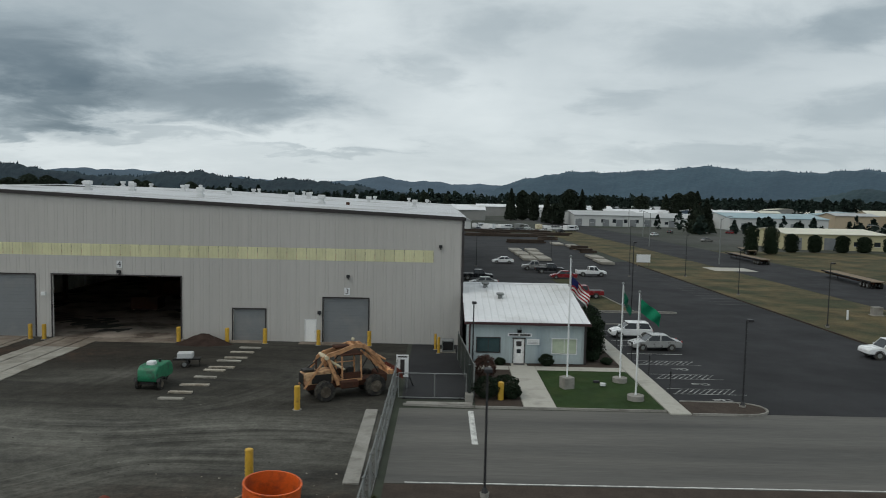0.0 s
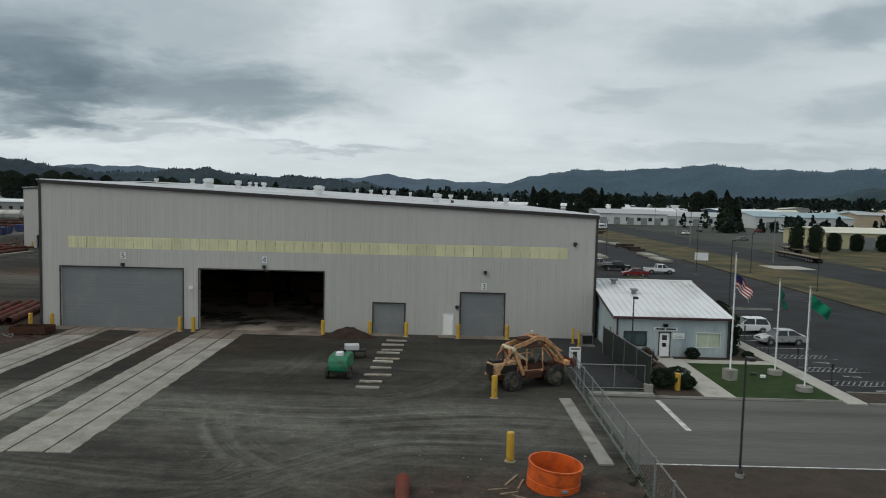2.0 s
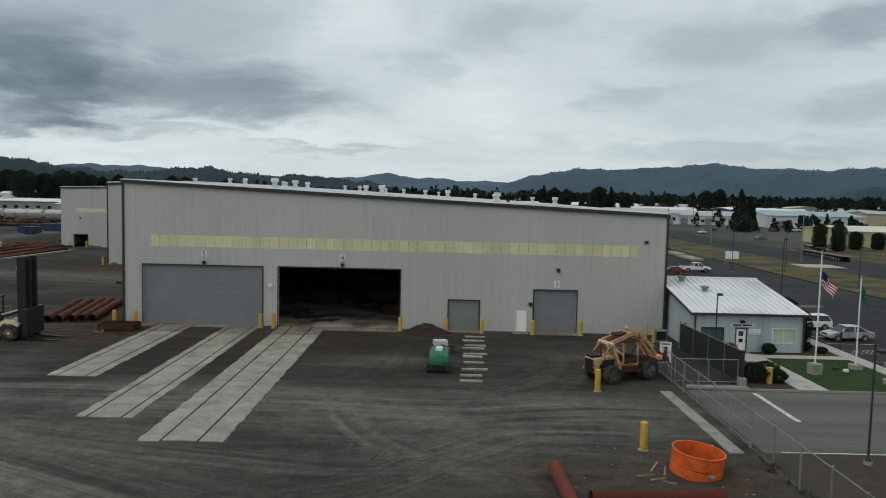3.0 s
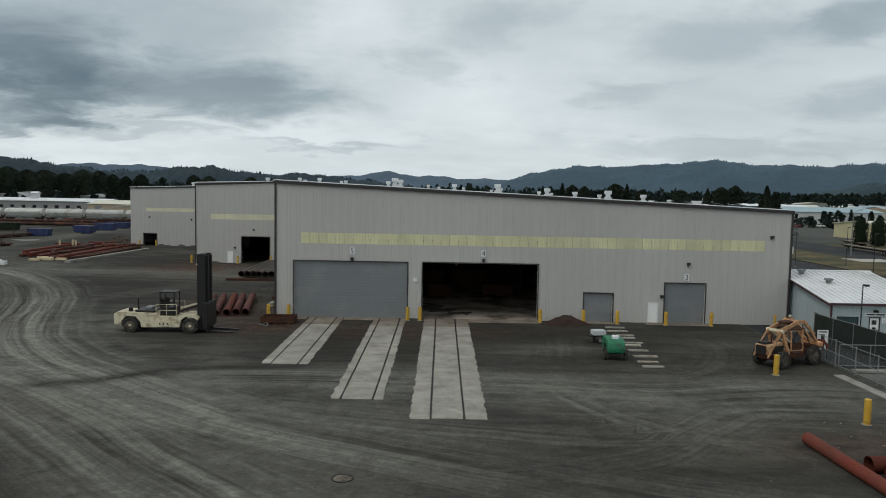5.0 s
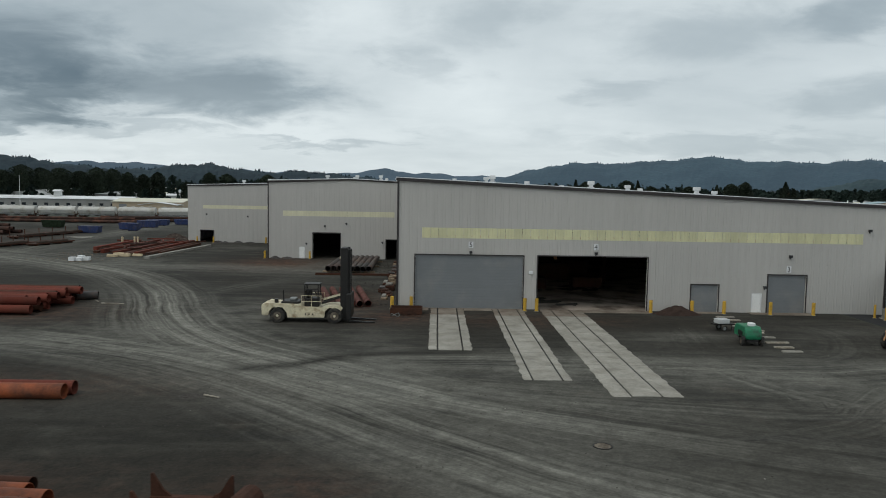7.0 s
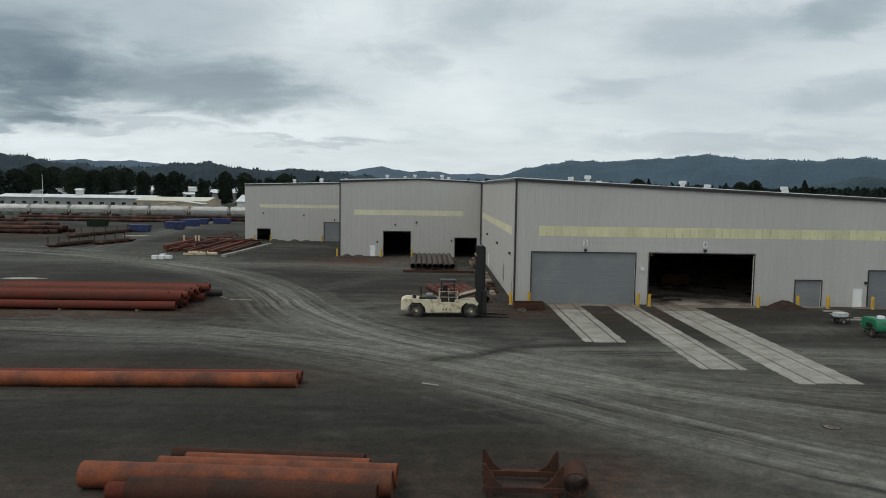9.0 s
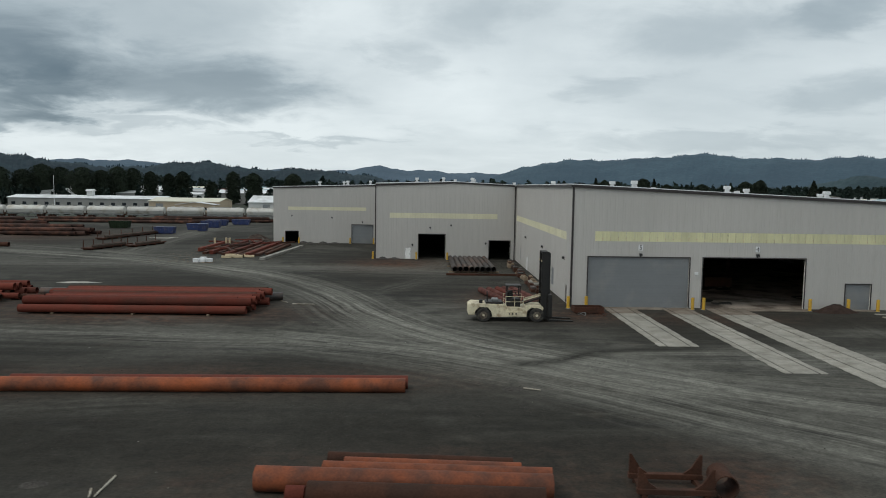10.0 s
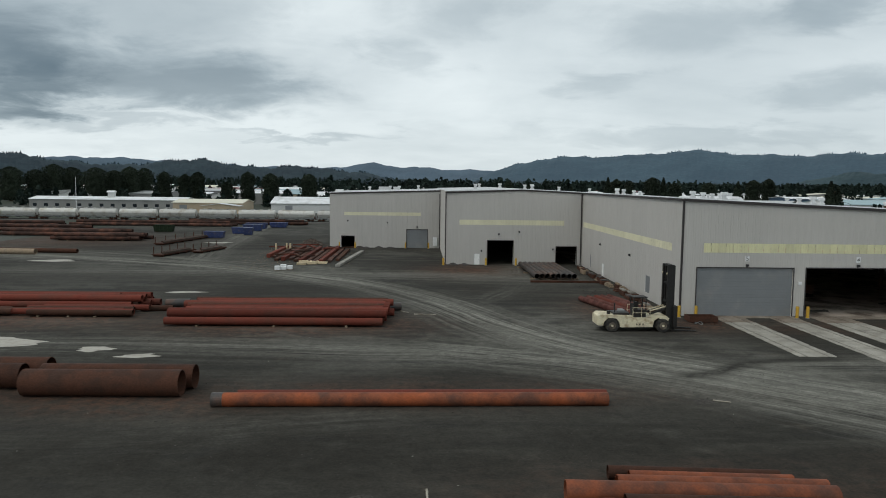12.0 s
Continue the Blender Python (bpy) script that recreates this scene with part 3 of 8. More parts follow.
def metal_wall(parent, p0, p1, top, holes, material, core, sheet_w=0.915, thick=0.22, low=0.0):
    """A wall of ribbed sheets from p0 to p1 (its outside on the right of that way), with holes as (u0, u1, z0, z1)."""
    a, b = Vector((*p0, 0)), Vector((*p1, 0))
    length = (b - a).length
    d = (b - a) / length
    nrm = Vector((d.y, -d.x, 0))
    edges = sorted({0.0, length, *[round(v, 3) for h in holes for v in h[:2]]})
    def spans(u):
        out, z = [], low
        for h in sorted((h for h in holes if h[0] < u < h[1]), key=lambda h: h[2]):
            if h[2] > z + 0.01:
                out.append((z, h[2]))
            z = h[3]
        return out + [(z, None)]

    for e0, e1 in zip(edges, edges[1:]):
        for z0, z1 in spans((e0 + e1) / 2):
            cores = B()
            q = [a + d * e0, a + d * e1]
            t0, t1 = (top(e0), top(e1)) if z1 is None else (z1, z1)
            vs = []
            for off in (0, -thick):
                for p, t in zip(q, (t0, t1)):
                    for z in (z0, t):
                        w = p + nrm * off
                        vs.append(cores.verts.new((w.x, w.y, z)))
            for f in ((0, 1, 3, 2), (4, 6, 7, 5), (0, 4, 5, 1), (2, 3, 7, 6), (0, 2, 6, 4), (1, 5, 7, 3)):
                cores.faces.new([vs[i] for i in f])
            part("wall_core", cores, core, parent, "inner wall of girts and liner")
        cuts = [e0] + [k * sheet_w for k in range(1, int(length / sheet_w) + 1) if e0 + 0.05 < k * sheet_w < e1 - 0.05] + [e1]
        for ua, ub in zip(cuts, cuts[1:]):
            for z0, z1 in spans((ua + ub) / 2):
                bm = B()
                ribbed(bm, a, d, nrm, ua + 0.0005, ub - 0.0005, lambda u: z0, (lambda u: top(u)) if z1 is None else (lambda u: z1))
                part("wall_panel", bm, material, parent)
    return a, d, nrm


def box_on(a, d, nrm, u0, u1, o0, o1, z0, z1, bm=None):
    """A box in a wall's own frame: along it, out of it and up."""
    bm = bm or B()
    m = Matrix(((d.x, nrm.x, 0, a.x), (d.y, nrm.y, 0, a.y), (0, 0, 1, 0), (0, 0, 0, 1)))
    return box(bm, u0, u1, o0, o1, z0, z1, m)


def roller_door(parent, fr, u0, u1, z1, name="roller_door", slat=0.32, label="closed grey steel roller door"):
    d = part(name, box_on(*fr, u0 + 0.01, u1 - 0.01, -0.2, -0.17, 0.02, z1), ROLLER, parent, label)
    n = max(6, int(z1 / slat))
    for i in range(n):
        za, zb = 0.03 + (z1 - 0.04) * i / n, 0.03 + (z1 - 0.04) * (i + 1) / n
        part("slat", box_on(*fr, u0 + 0.02, u1 - 0.02, -0.17, -0.125, za + 0.003, zb - 0.003), ROLLER, d)
    return d


def door_trim(parent, fr, u0, u1, z1, w=0.12):
    for ua, ub, za, zb in ((u0 - w, u0, 0, z1), (u1, u1 + w, 0, z1), (u0 - w, u1 + w, z1, z1 + w)):
        part("door_trim", box_on(*fr, ua, ub, 0.0, 0.07, za, zb), TRIM, parent, "dark door trim")


def entry_door(parent, fr, u0, u1, z1, material=None, label="plain white steel personnel door"):
    d = part("door", box_on(*fr, u0 + 0.02, u1 - 0.02, -0.04, 0.03, 0.02, z1 - 0.02), material or DOOR_WHITE, parent, label)
    part("door_knob", rod(B(), *[fr[0] + fr[1] * (u1 - 0.12) + fr[2] * o + Vector((0, 0, 1.0)) for o in (0.03, 0.1)], 0.035), GALV, d)
    for ua, ub, za, zb in ((u0 - 0.06, u0, 0, z1), (u1, u1 + 0.06, 0, z1), (u0 - 0.06, u1 + 0.06, z1, z1 + 0.06)):
        part("door_frame", box_on(*fr, ua, ub, 0.0, 0.065, za, zb), WHITE, parent)


def light_strip(parent, fr, u0, u1, z0, z1, w=0.93, gap=0.014, material=None):
    n = round((u1 - u0) / w)
    for i in range(n):
        ua, ub = u0 + (u1 - u0) * i / n, u0 + (u1 - u0) * (i + 1) / n
        bm = B()
        ribbed(bm, fr[0], fr[1], fr[2], ua + gap, ub - gap, lambda u: z0, lambda u: z1, 0.305, 0.03)
        part("strip_panel", bm, material or STRIP, parent, "pale yellow translucent fibreglass panel")


def wall_light(parent, fr, u, z):
    k = part("wall_light", box_on(*fr, u - 0.16, u + 0.16, 0.05, 0.3, z - 0.14, z + 0.14), POLE, parent, "dark wall light")
    part("bracket", box_on(*fr, u - 0.06, u + 0.06, 0.0, 0.07, z - 0.3, z + 0.1), POLE, k)


def number_plate(parent, fr, u, z, text):
    k = part("bay_sign", box_on(*fr, u - 0.26, u + 0.26, 0.05, 0.075, z - 0.34, z + 0.34), WHITE, parent, "white bay sign")
    cu = bpy.data.curves.new("digit", "FONT")
    cu.body, cu.size, cu.align_x, cu.align_y, cu.extrude = text, 0.75, "CENTER", "CENTER", 0.004
    ob = new("digit", cu)
    p = fr[0] + fr[1] * u + fr[2] * 0.085 + Vector((0, 0, z - 0.02))
    m = Matrix(((fr[1].x, 0, fr[2].x, p.x), (fr[1].y, 0, fr[2].y, p.y), (0, 1, 0, p.z), (0, 0, 0, 1)))
    me = bpy.data.meshes.new_from_object(ob.evaluated_get(bpy.context.evaluated_depsgraph_get()))
    bpy.data.objects.remove(ob)
    me.transform(m)
    me.transform(Matrix.Translation(-Vector(parent.location)))
    me.materials.clear()
    me.materials.append(TRIM)
    t = new("digit", me)
    t.parent = k
    tagged(t, "black digit")


# ---- the large hall ----
AX0, AX1, AY = -52.5, 2.0, 68.4
BX0, BY = -79.5, 123.0
CX0, CY = -106.5, 158.5
BACK = 196.0
RIDGE = -64.5


def roof_z(x):
    if x < BX0:
        return 14.22 + (x - BX0) * 0.0333
    return 14.86 - abs(x - RIDGE) * (0.0405 if x > RIDGE else 0.030)


hall = thing("main_hall", (AX0, AY, 0), "large grey ribbed metal industrial hall with yellow light strip", "building")
holes = [(1.95, 1.95 + 12.0, 0, 5.96), (15.6, 27.8, 0, 6.0), (32.78, 35.82, 0, 3.05), (39.65, 40.65, 0, 2.15), (41.37, 45.63, 0, 4.27), (2.65, 51.75, 7.85, 9.0)]
fA = metal_wall(hall, (AX0, AY), (AX1, AY), lambda u: roof_z(AX0 + u), holes, SIDING, SIDING_IN)
roller_door(hall, fA, 1.95, 13.95, 5.96)
part("door_bottom_panel", box_on(*fA, 1.97, 13.93, -0.12, -0.09, 0.03, 0.75), ROLLER, hall, "scuffed lower door panel")
roller_door(hall, fA, 32.78, 35.82, 3.05)
roller_door(hall, fA, 41.37, 45.63, 4.27)
entry_door(hall, fA, 39.65, 40.65, 2.15)
for u0, u1, z1 in ((1.95, 13.95, 5.96), (15.6, 27.8, 6.0), (32.78, 35.82, 3.05), (41.37, 45.63, 4.27)):
    door_trim(hall, fA, u0, u1, z1)
light_strip(hall, fA, 2.65, 51.75, 7.85, 9.0)
for u, z in ((8.1, 6.32), (22.0, 6.4), (43.7, 6.4), (52.4, 9.4), (41.0, 2.9)):
    wall_light(hall, fA, u, z)
number_plate(hall, fA, 8.1, 7.15, "5")
number_plate(hall, fA, 22.0, 7.1, "4")
number_plate(hall, fA, 43.6, 4.95, "3")
part("alarm_box", box_on(*fA, 14.6, 15.0, 0.04, 0.2, 4.0, 4.35), WHITE, hall, "small white box with red lamp")
part("rake_trim", prism(B(), [(AX0 - 0.1, roof_z(AX0) - 0.28), (AX1 + 0.1, roof_z(AX1) - 0.28), (AX1 + 0.1, roof_z(AX1) + 0.06), (AX0 - 0.1, roof_z(AX0) + 0.06)], "y", AY - 0.22, AY - 0.05), TRIM, hall, "dark roof edge trim")
part("corner_trim", box(B(), AX0 - 0.12, AX0 + 0.1, AY - 0.1, AY + 0.12, 0, roof_z(AX0) - 0.28), TRIM, hall, "dark corner trim")
part("corner_trim", box(B(), AX1 - 0.1, AX1 + 0.12, AY - 0.1, AY + 0.12, 0, roof_z(AX1) - 0.28), TRIM, hall, "dark corner trim")
# west side of the front hall
holes = [(BY - 115.9, BY - 115.0, 0.6, 3.0), (BY - 106.5, BY - 105.6, 0, 2.2), (BY - 82.4, BY - 80.3, 0.9, 3.3), (BY - 72.0, BY - 71.0, 0, 2.2), (BY - 122.0, BY - 72, 7.7, 8.7)]
fS = metal_wall(hall, (AX0, BY), (AX0, AY), lambda u: roof_z(AX0), holes, SIDING, SIDING_IN)
light_strip(hall, fS, BY - 122.0, BY - 72, 7.7, 8.7, 0.93, 0.004, FADEDSTRIP)
entry_door(hall, fS, BY - 106.5, BY - 105.6, 2.2)
part("door", box_on(*fS, BY - 71.98, BY - 71.02, -0.12, -0.05, 0.02, 2.2), TRIM, hall, "dark side door")
part("louvre", box_on(*fS, BY - 82.4, BY - 80.3, -0.15, -0.05, 0.9, 3.3), ROLLER, hall, "dark louvred vent")
part("louvre", box_on(*fS, BY - 115.9, BY - 115.0, -0.15, -0.05, 0.6, 3.0), ROLLER, hall, "dark louvred vent")
for u, z in ((BY - 73, 5.4), (BY - 90, 5.4), (BY - 108, 5.5)):
    wall_light(hall, fS, u, z)
part("eave_trim", box(B(), AX0 - 0.25, AX0 - 0.05, AY, BY, roof_z(AX0) - 0.25, roof_z(AX0) + 0.05), TRIM, hall, "dark roof edge trim")
# east and back
fE = metal_wall(hall, (AX1, AY), (AX1, BACK), lambda u: roof_z(AX1), [], SIDING, SIDING_IN, sheet_w=3.66)
part("gutter", box(B(), AX1 + 0.04, AX1 + 0.24, AY, BACK, roof_z(AX1) - 0.3, roof_z(AX1) + 0.02), TRIM, hall, "dark gutter")

west = thing("gabled_hall", (BX0, BY, 0), "grey ribbed metal gabled hall with open dark doors", "building")
bw = AX0 - BX0
holes = [(8.3, 13.35, 0, 4.78), (5.75, 6.7, 0, 2.13), (21.9, 25.9, 0, 3.68), (2.7, 23.4, 7.87, 8.86)]
fB = metal_wall(west, (BX0, BY), (AX0 - 0.06, BY), lambda u: roof_z(BX0 + u), [h for h in holes], SIDING, SIDING_IN)
entry_door(west, fB, 5.75, 6.7, 2.13)
door_trim(west, fB, 8.3, 13.35, 4.78)
door_trim(west, fB, 21.9, 25.9, 3.68)
light_strip(west, fB, 2.7, 23.4, 7.87, 8.86, 0.93, 0.004, FADEDSTRIP)
for u, z in ((10.5, 6.1), (14.5, 6.6), (7.1, 2.8), (21.2, 3.2)):
    wall_light(west, fB, u, z)
for x0, x1 in ((BX0 - 0.1, RIDGE), (RIDGE, AX0 - 0.3)):
    part("rake_trim", prism(B(), [(x0, roof_z(x0) - 0.25), (x1, roof_z(x1) - 0.25), (x1, roof_z(x1) + 0.05), (x0, roof_z(x0) + 0.05)], "y", BY - 0.2, BY - 0.05), TRIM, west, "dark roof edge trim")
part("corner_trim", box(B(), BX0 - 0.1, BX0 + 0.1, BY - 0.08, BY + 0.1, 0, roof_z(BX0) - 0.25), TRIM, west, "dark corner trim")
part("downpipe", box(B(), AX0 - 0.35, AX0 - 0.2, BY - 0.2, BY - 0.06, 0, roof_z(AX0) - 0.3), TRIM, west, "dark downpipe")
metal_wall(west, (BX0, CY), (BX0, BY), lambda u: roof_z(BX0), [], SIDING, SIDING_IN, sheet_w=1.83)
part("downpipe", box(B(), BX0 - 0.3, BX0 - 0.1, CY - 0.35, CY - 0.15, 0, 13.3), TRIM, west, "dark downpipe")

far = thing("annex_hall", (CX0, CY, 0), "grey ribbed metal annex hall with pale yellow strip", "building")
holes = [(2.9, 5.95, 0, 2.8), (18.8, 23.8, 0, 4.5), (3.5, 22.2, 7.9, 8.7)]
fC = metal_wall(far, (CX0, CY), (BX0 - 0.04, CY), lambda u: roof_z(CX0 + u) - 0.05, holes, SIDING, SIDING_IN)
roller_door(far, fC, 18.8, 23.8, 4.5)
door_trim(far, fC, 2.9, 5.95, 2.8)
door_trim(far, fC, 18.8, 23.8, 4.5)
light_strip(far, fC, 3.5, 22.2, 7.9, 8.7, 0.93, 0.004, FADEDSTRIP)
for u, z in ((4.4, 6.6), (14.0, 6.2), (21.3, 5.2)):
    wall_light(far, fC, u, z)
part("panel_box", box_on(*fC, 25.2, 26.2, 0.05, 0.35, 0.6, 2.7), WHITE, far, "white electrical cabinet")
part("rake_trim", prism(B(), [(CX0 - 0.1, roof_z(CX0) - 0.3), (BX0, roof_z(BX0 - 0.01) - 0.3), (BX0, roof_z(BX0 - 0.01) + 0.02), (CX0 - 0.1, roof_z(CX0) + 0.02)], "y", CY - 0.2, CY - 0.05), TRIM, far, "dark roof edge trim")
metal_wall(far, (CX0, BACK), (CX0, CY), lambda u: roof_z(CX0) - 0.05, [], SIDING, SIDING_IN, sheet_w=3.66)
metal_wall(far, (AX1, BACK), (CX0, BACK), lambda u: roof_z(AX1 - u) - 0.05, [], SIDING, SIDING_IN, sheet_w=10.9)


def roof_slab(parent, x0, x1, y0, y1, seam=1.22):
    bm = B()
    prism(bm, [(x0, roof_z(x0 + 0.001)), (x1, roof_z(x1 - 0.001)), (x1, roof_z(x1 - 0.001) + 0.09), (x0, roof_z(x0 + 0.001) + 0.09)], "y", y0, y1)
    part("roof", bm, ROOF, parent, "white metal roof")
    bm = B()
    y = y0 + 0.6
    while y < y1:
        prism(bm, [(x0, roof_z(x0 + 0.001) + 0.085), (x1, roof_z(x1 - 0.001) + 0.085), (x1, roof_z(x1 - 0.001) + 0.15), (x0, roof_z(x0 + 0.001) + 0.15)], "y", y, y + 0.05)
        y += seam
    part("roof_seams", bm, ROOF, parent, kind="stuff")


roof_slab(hall, AX0 - 0.25, AX1 + 0.2, AY - 0.2, BACK)
roof_slab(west, RIDGE, AX0 - 0.26, BY - 0.2, BACK)
roof_slab(west, BX0, RIDGE, BY - 0.2, BACK)
roof_slab(far, CX0 - 0.2, BX0 - 0.01, CY - 0.2, BACK)


def roof_vent(x, y, w=0.68, h=1.15):
    z = roof_z(x) + 0.1
    v = thing("roof_vent", (x, y, z - 0.06), "white sheet metal box vent on the roof", "roof vent", "vents on the hall roof")
    part("curb", box(B(), x - w * 0.55, x + w * 0.55, y - w * 0.55, y + w * 0.55, z - 0.08, z + 0.35), VENT, v)
    part("neck", box(B(), x - w * 0.36, x + w * 0.36, y - w * 0.36, y + w * 0.36, z + 0.35, z + h * 0.6), VENT, v)
    part("hood", soft_box(B(), x - w * 0.58, x + w * 0.58, y - w * 0.58, y + w * 0.58, z + h * 0.6, z + h, 0.05), VENT, v)


for x, y in ((-41, 84), (-28, 84), (-14, 84), (-41, 96), (-20, 96), (-4, 104), (-33, 112), (-12, 118), (-45, 126), (-24, 130), (-3, 140), (-38, 146), (-14, 150),
             (-60, 140), (-66, 150), (-72, 146), (-58, 165), (-69, 172), (-30, 165), (-8, 172), (-90, 170), (-98, 176), (-85, 180), (-46, 182), (-22, 186), (-62, 186), (-93, 188), (-36, 188)):
    roof_vent(x, y)

# inside the open bay: floor, columns, crane beam, stacked stock
tagged(part("floor", box(B(), AX0, AX1, AY + 0.02, BACK, -0.05, 0.03), mat("hall_floor", (0.34, 0.29, 0.245), 0.9, stain=(0.10, 0.08, 0.065), amount=0.4)), "dusty dark concrete hall floor", "floor", kind="structure")
for x in (-48, -36, -24, -12):
    for y in (92, 118):
        k = thing("steel_column", (x, y, 0.03), "dark steel roof column inside the hall", "column", "columns in the hall")
        part("web", box(B(), x - 0.02, x + 0.02, y - 0.25, y + 0.25, 0.05, 13.2), RUSTDARK, k)
        for s in (-0.25, 0.23):
            part("flange", box(B(), x - 0.2, x + 0.2, y + s, y + s + 0.03, 0.05, 13.2), RUSTDARK, k)
        part("base_plate", box(B(), x - 0.35, x + 0.35, y - 0.4, y + 0.4, 0.03, 0.06), RUSTDARK, k)
crane = thing("bridge_crane", (-30, 80, 6.2), "orange bridge crane inside the hall", "crane")
part("bridge_girder", box(B(), -52, 1.5, 79.7, 80.3, 6.6, 7.5), TAN, crane)
part("trolley", soft_box(B(), -33.9, -32.3, 79.4, 80.6, 5.9, 6.6, 0.05), TAN, crane)
part("hook_block", soft_box(B(), -33.3, -32.9, 79.8, 80.2, 4.6, 5.3, 0.05), TAN, crane)
part("hoist_rope", rod(B(), (-33.1, 80, 5.2), (-33.1, 80, 6.0), 0.03, n=6), BLACKSTEEL, crane)
for i, (x, y, w, h) in enumerate(((-35, 86, 3.2, 1.6), (-27.5, 88, 4, 1.5), (-31.0, 96, 5, 2.6), (-37, 98, 5, 2.2), (-26, 104, 4, 2.4))):
    k = thing("stock_crate", (x, y, 0.03), "dim timber crate of steel stock in the hall", "crate")
    part("crate_body", soft_box(B(), x - w / 2, x + w / 2, y - 1.2, y + 1.2, 0.15, h, 0.04), RUSTDARK, k)
    for s in (-0.4, 0, 0.4):
        part("skid", box(B(), x + s * w - 0.08, x + s * w + 0.08, y - 1.1, y + 1.1, 0.03, 0.16), WOOD, k)


# ---- hills at the edge of the valley ----
def bell(a, c, w):
    return math.exp(-((a - c) / w) ** 2)


# Forest colour plus a faint bluish emission that paints in the air's haze.
def hill_material(name, col, haze):
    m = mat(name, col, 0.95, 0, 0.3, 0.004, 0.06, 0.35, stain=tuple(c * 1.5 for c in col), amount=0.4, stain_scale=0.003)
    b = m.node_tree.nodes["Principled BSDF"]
    b.inputs["Emission Color"].default_value, b.inputs["Emission Strength"].default_value = (*haze, 1), 1.0
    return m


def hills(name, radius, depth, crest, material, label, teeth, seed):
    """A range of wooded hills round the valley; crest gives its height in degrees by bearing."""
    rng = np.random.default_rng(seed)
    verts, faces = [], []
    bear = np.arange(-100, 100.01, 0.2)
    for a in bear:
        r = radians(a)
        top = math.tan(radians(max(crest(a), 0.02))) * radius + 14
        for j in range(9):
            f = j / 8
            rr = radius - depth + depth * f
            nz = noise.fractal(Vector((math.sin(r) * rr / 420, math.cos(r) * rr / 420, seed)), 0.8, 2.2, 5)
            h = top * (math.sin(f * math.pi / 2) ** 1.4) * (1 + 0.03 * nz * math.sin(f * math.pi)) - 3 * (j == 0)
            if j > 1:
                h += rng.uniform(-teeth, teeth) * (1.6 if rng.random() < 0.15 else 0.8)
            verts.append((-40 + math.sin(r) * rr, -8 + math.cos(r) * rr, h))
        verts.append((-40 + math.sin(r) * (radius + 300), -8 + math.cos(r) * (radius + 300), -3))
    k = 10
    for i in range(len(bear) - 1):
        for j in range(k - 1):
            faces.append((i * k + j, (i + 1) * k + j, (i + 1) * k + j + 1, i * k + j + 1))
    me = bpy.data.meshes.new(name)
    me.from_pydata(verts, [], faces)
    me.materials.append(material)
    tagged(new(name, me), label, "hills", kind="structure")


def crest_left(a):
    return (0.95 + 1.12 * bell(a, -34, 6.5) + 0.62 * bell(a, -18.2, 3.3) + 0.25 * bell(a, -10.5, 2.2) + 0.5 * bell(a, -60, 14) - 0.75 / (1 + math.exp(-(a + 4.5) * 1.0))
            + 0.06 * math.sin(a * 2.1) + 0.04 * math.sin(a * 5.3 + 1))


def crest_mid(a):
    return 1.08 + 0.42 * bell(a, -4.7, 1.6) + 0.18 * bell(a, -1.5, 2.5) + 0.5 * bell(a, -24, 8) + 0.05 * math.sin(a * 1.7 + 2) + 0.03 * math.sin(a * 4.1)


def crest_right(a):
    return 2.30 / (1 + math.exp(-(a - 5.6) * 0.62)) + 0.40 * bell(a, 20.2, 3.4) + 0.16 * bell(a, 31, 4) + 0.06 * math.sin(a * 1.3) + 0.04 * math.sin(a * 3.7 + 1) - 0.06


def crest_fore(a):
    return 1.5 / (1 + math.exp(-(a - 27.5) * 0.9)) + 0.10 * math.sin(a * 1.9) - 0.35 + 0.35 * bell(a, 13, 5)


# farther ranges glow stronger and bluer, in place of the air between
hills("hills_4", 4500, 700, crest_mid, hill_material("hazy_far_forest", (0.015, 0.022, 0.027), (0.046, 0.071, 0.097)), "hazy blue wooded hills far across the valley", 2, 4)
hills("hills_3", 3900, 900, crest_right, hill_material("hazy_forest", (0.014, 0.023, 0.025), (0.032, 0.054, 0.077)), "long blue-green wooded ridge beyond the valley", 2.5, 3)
hills("hills_2", 3000, 500, crest_fore, hill_material("mid_forest_hazed", (0.014, 0.023, 0.022), (0.012, 0.023, 0.032)), "dark wooded foothills beyond the valley", 3, 7)
hills("hills_1", 2400, 600, crest_left, hill_material("near_forest_hazed", (0.009, 0.015, 0.016), (0.007, 0.013, 0.020)), "dark green wooded hills behind the town", 3, 2)


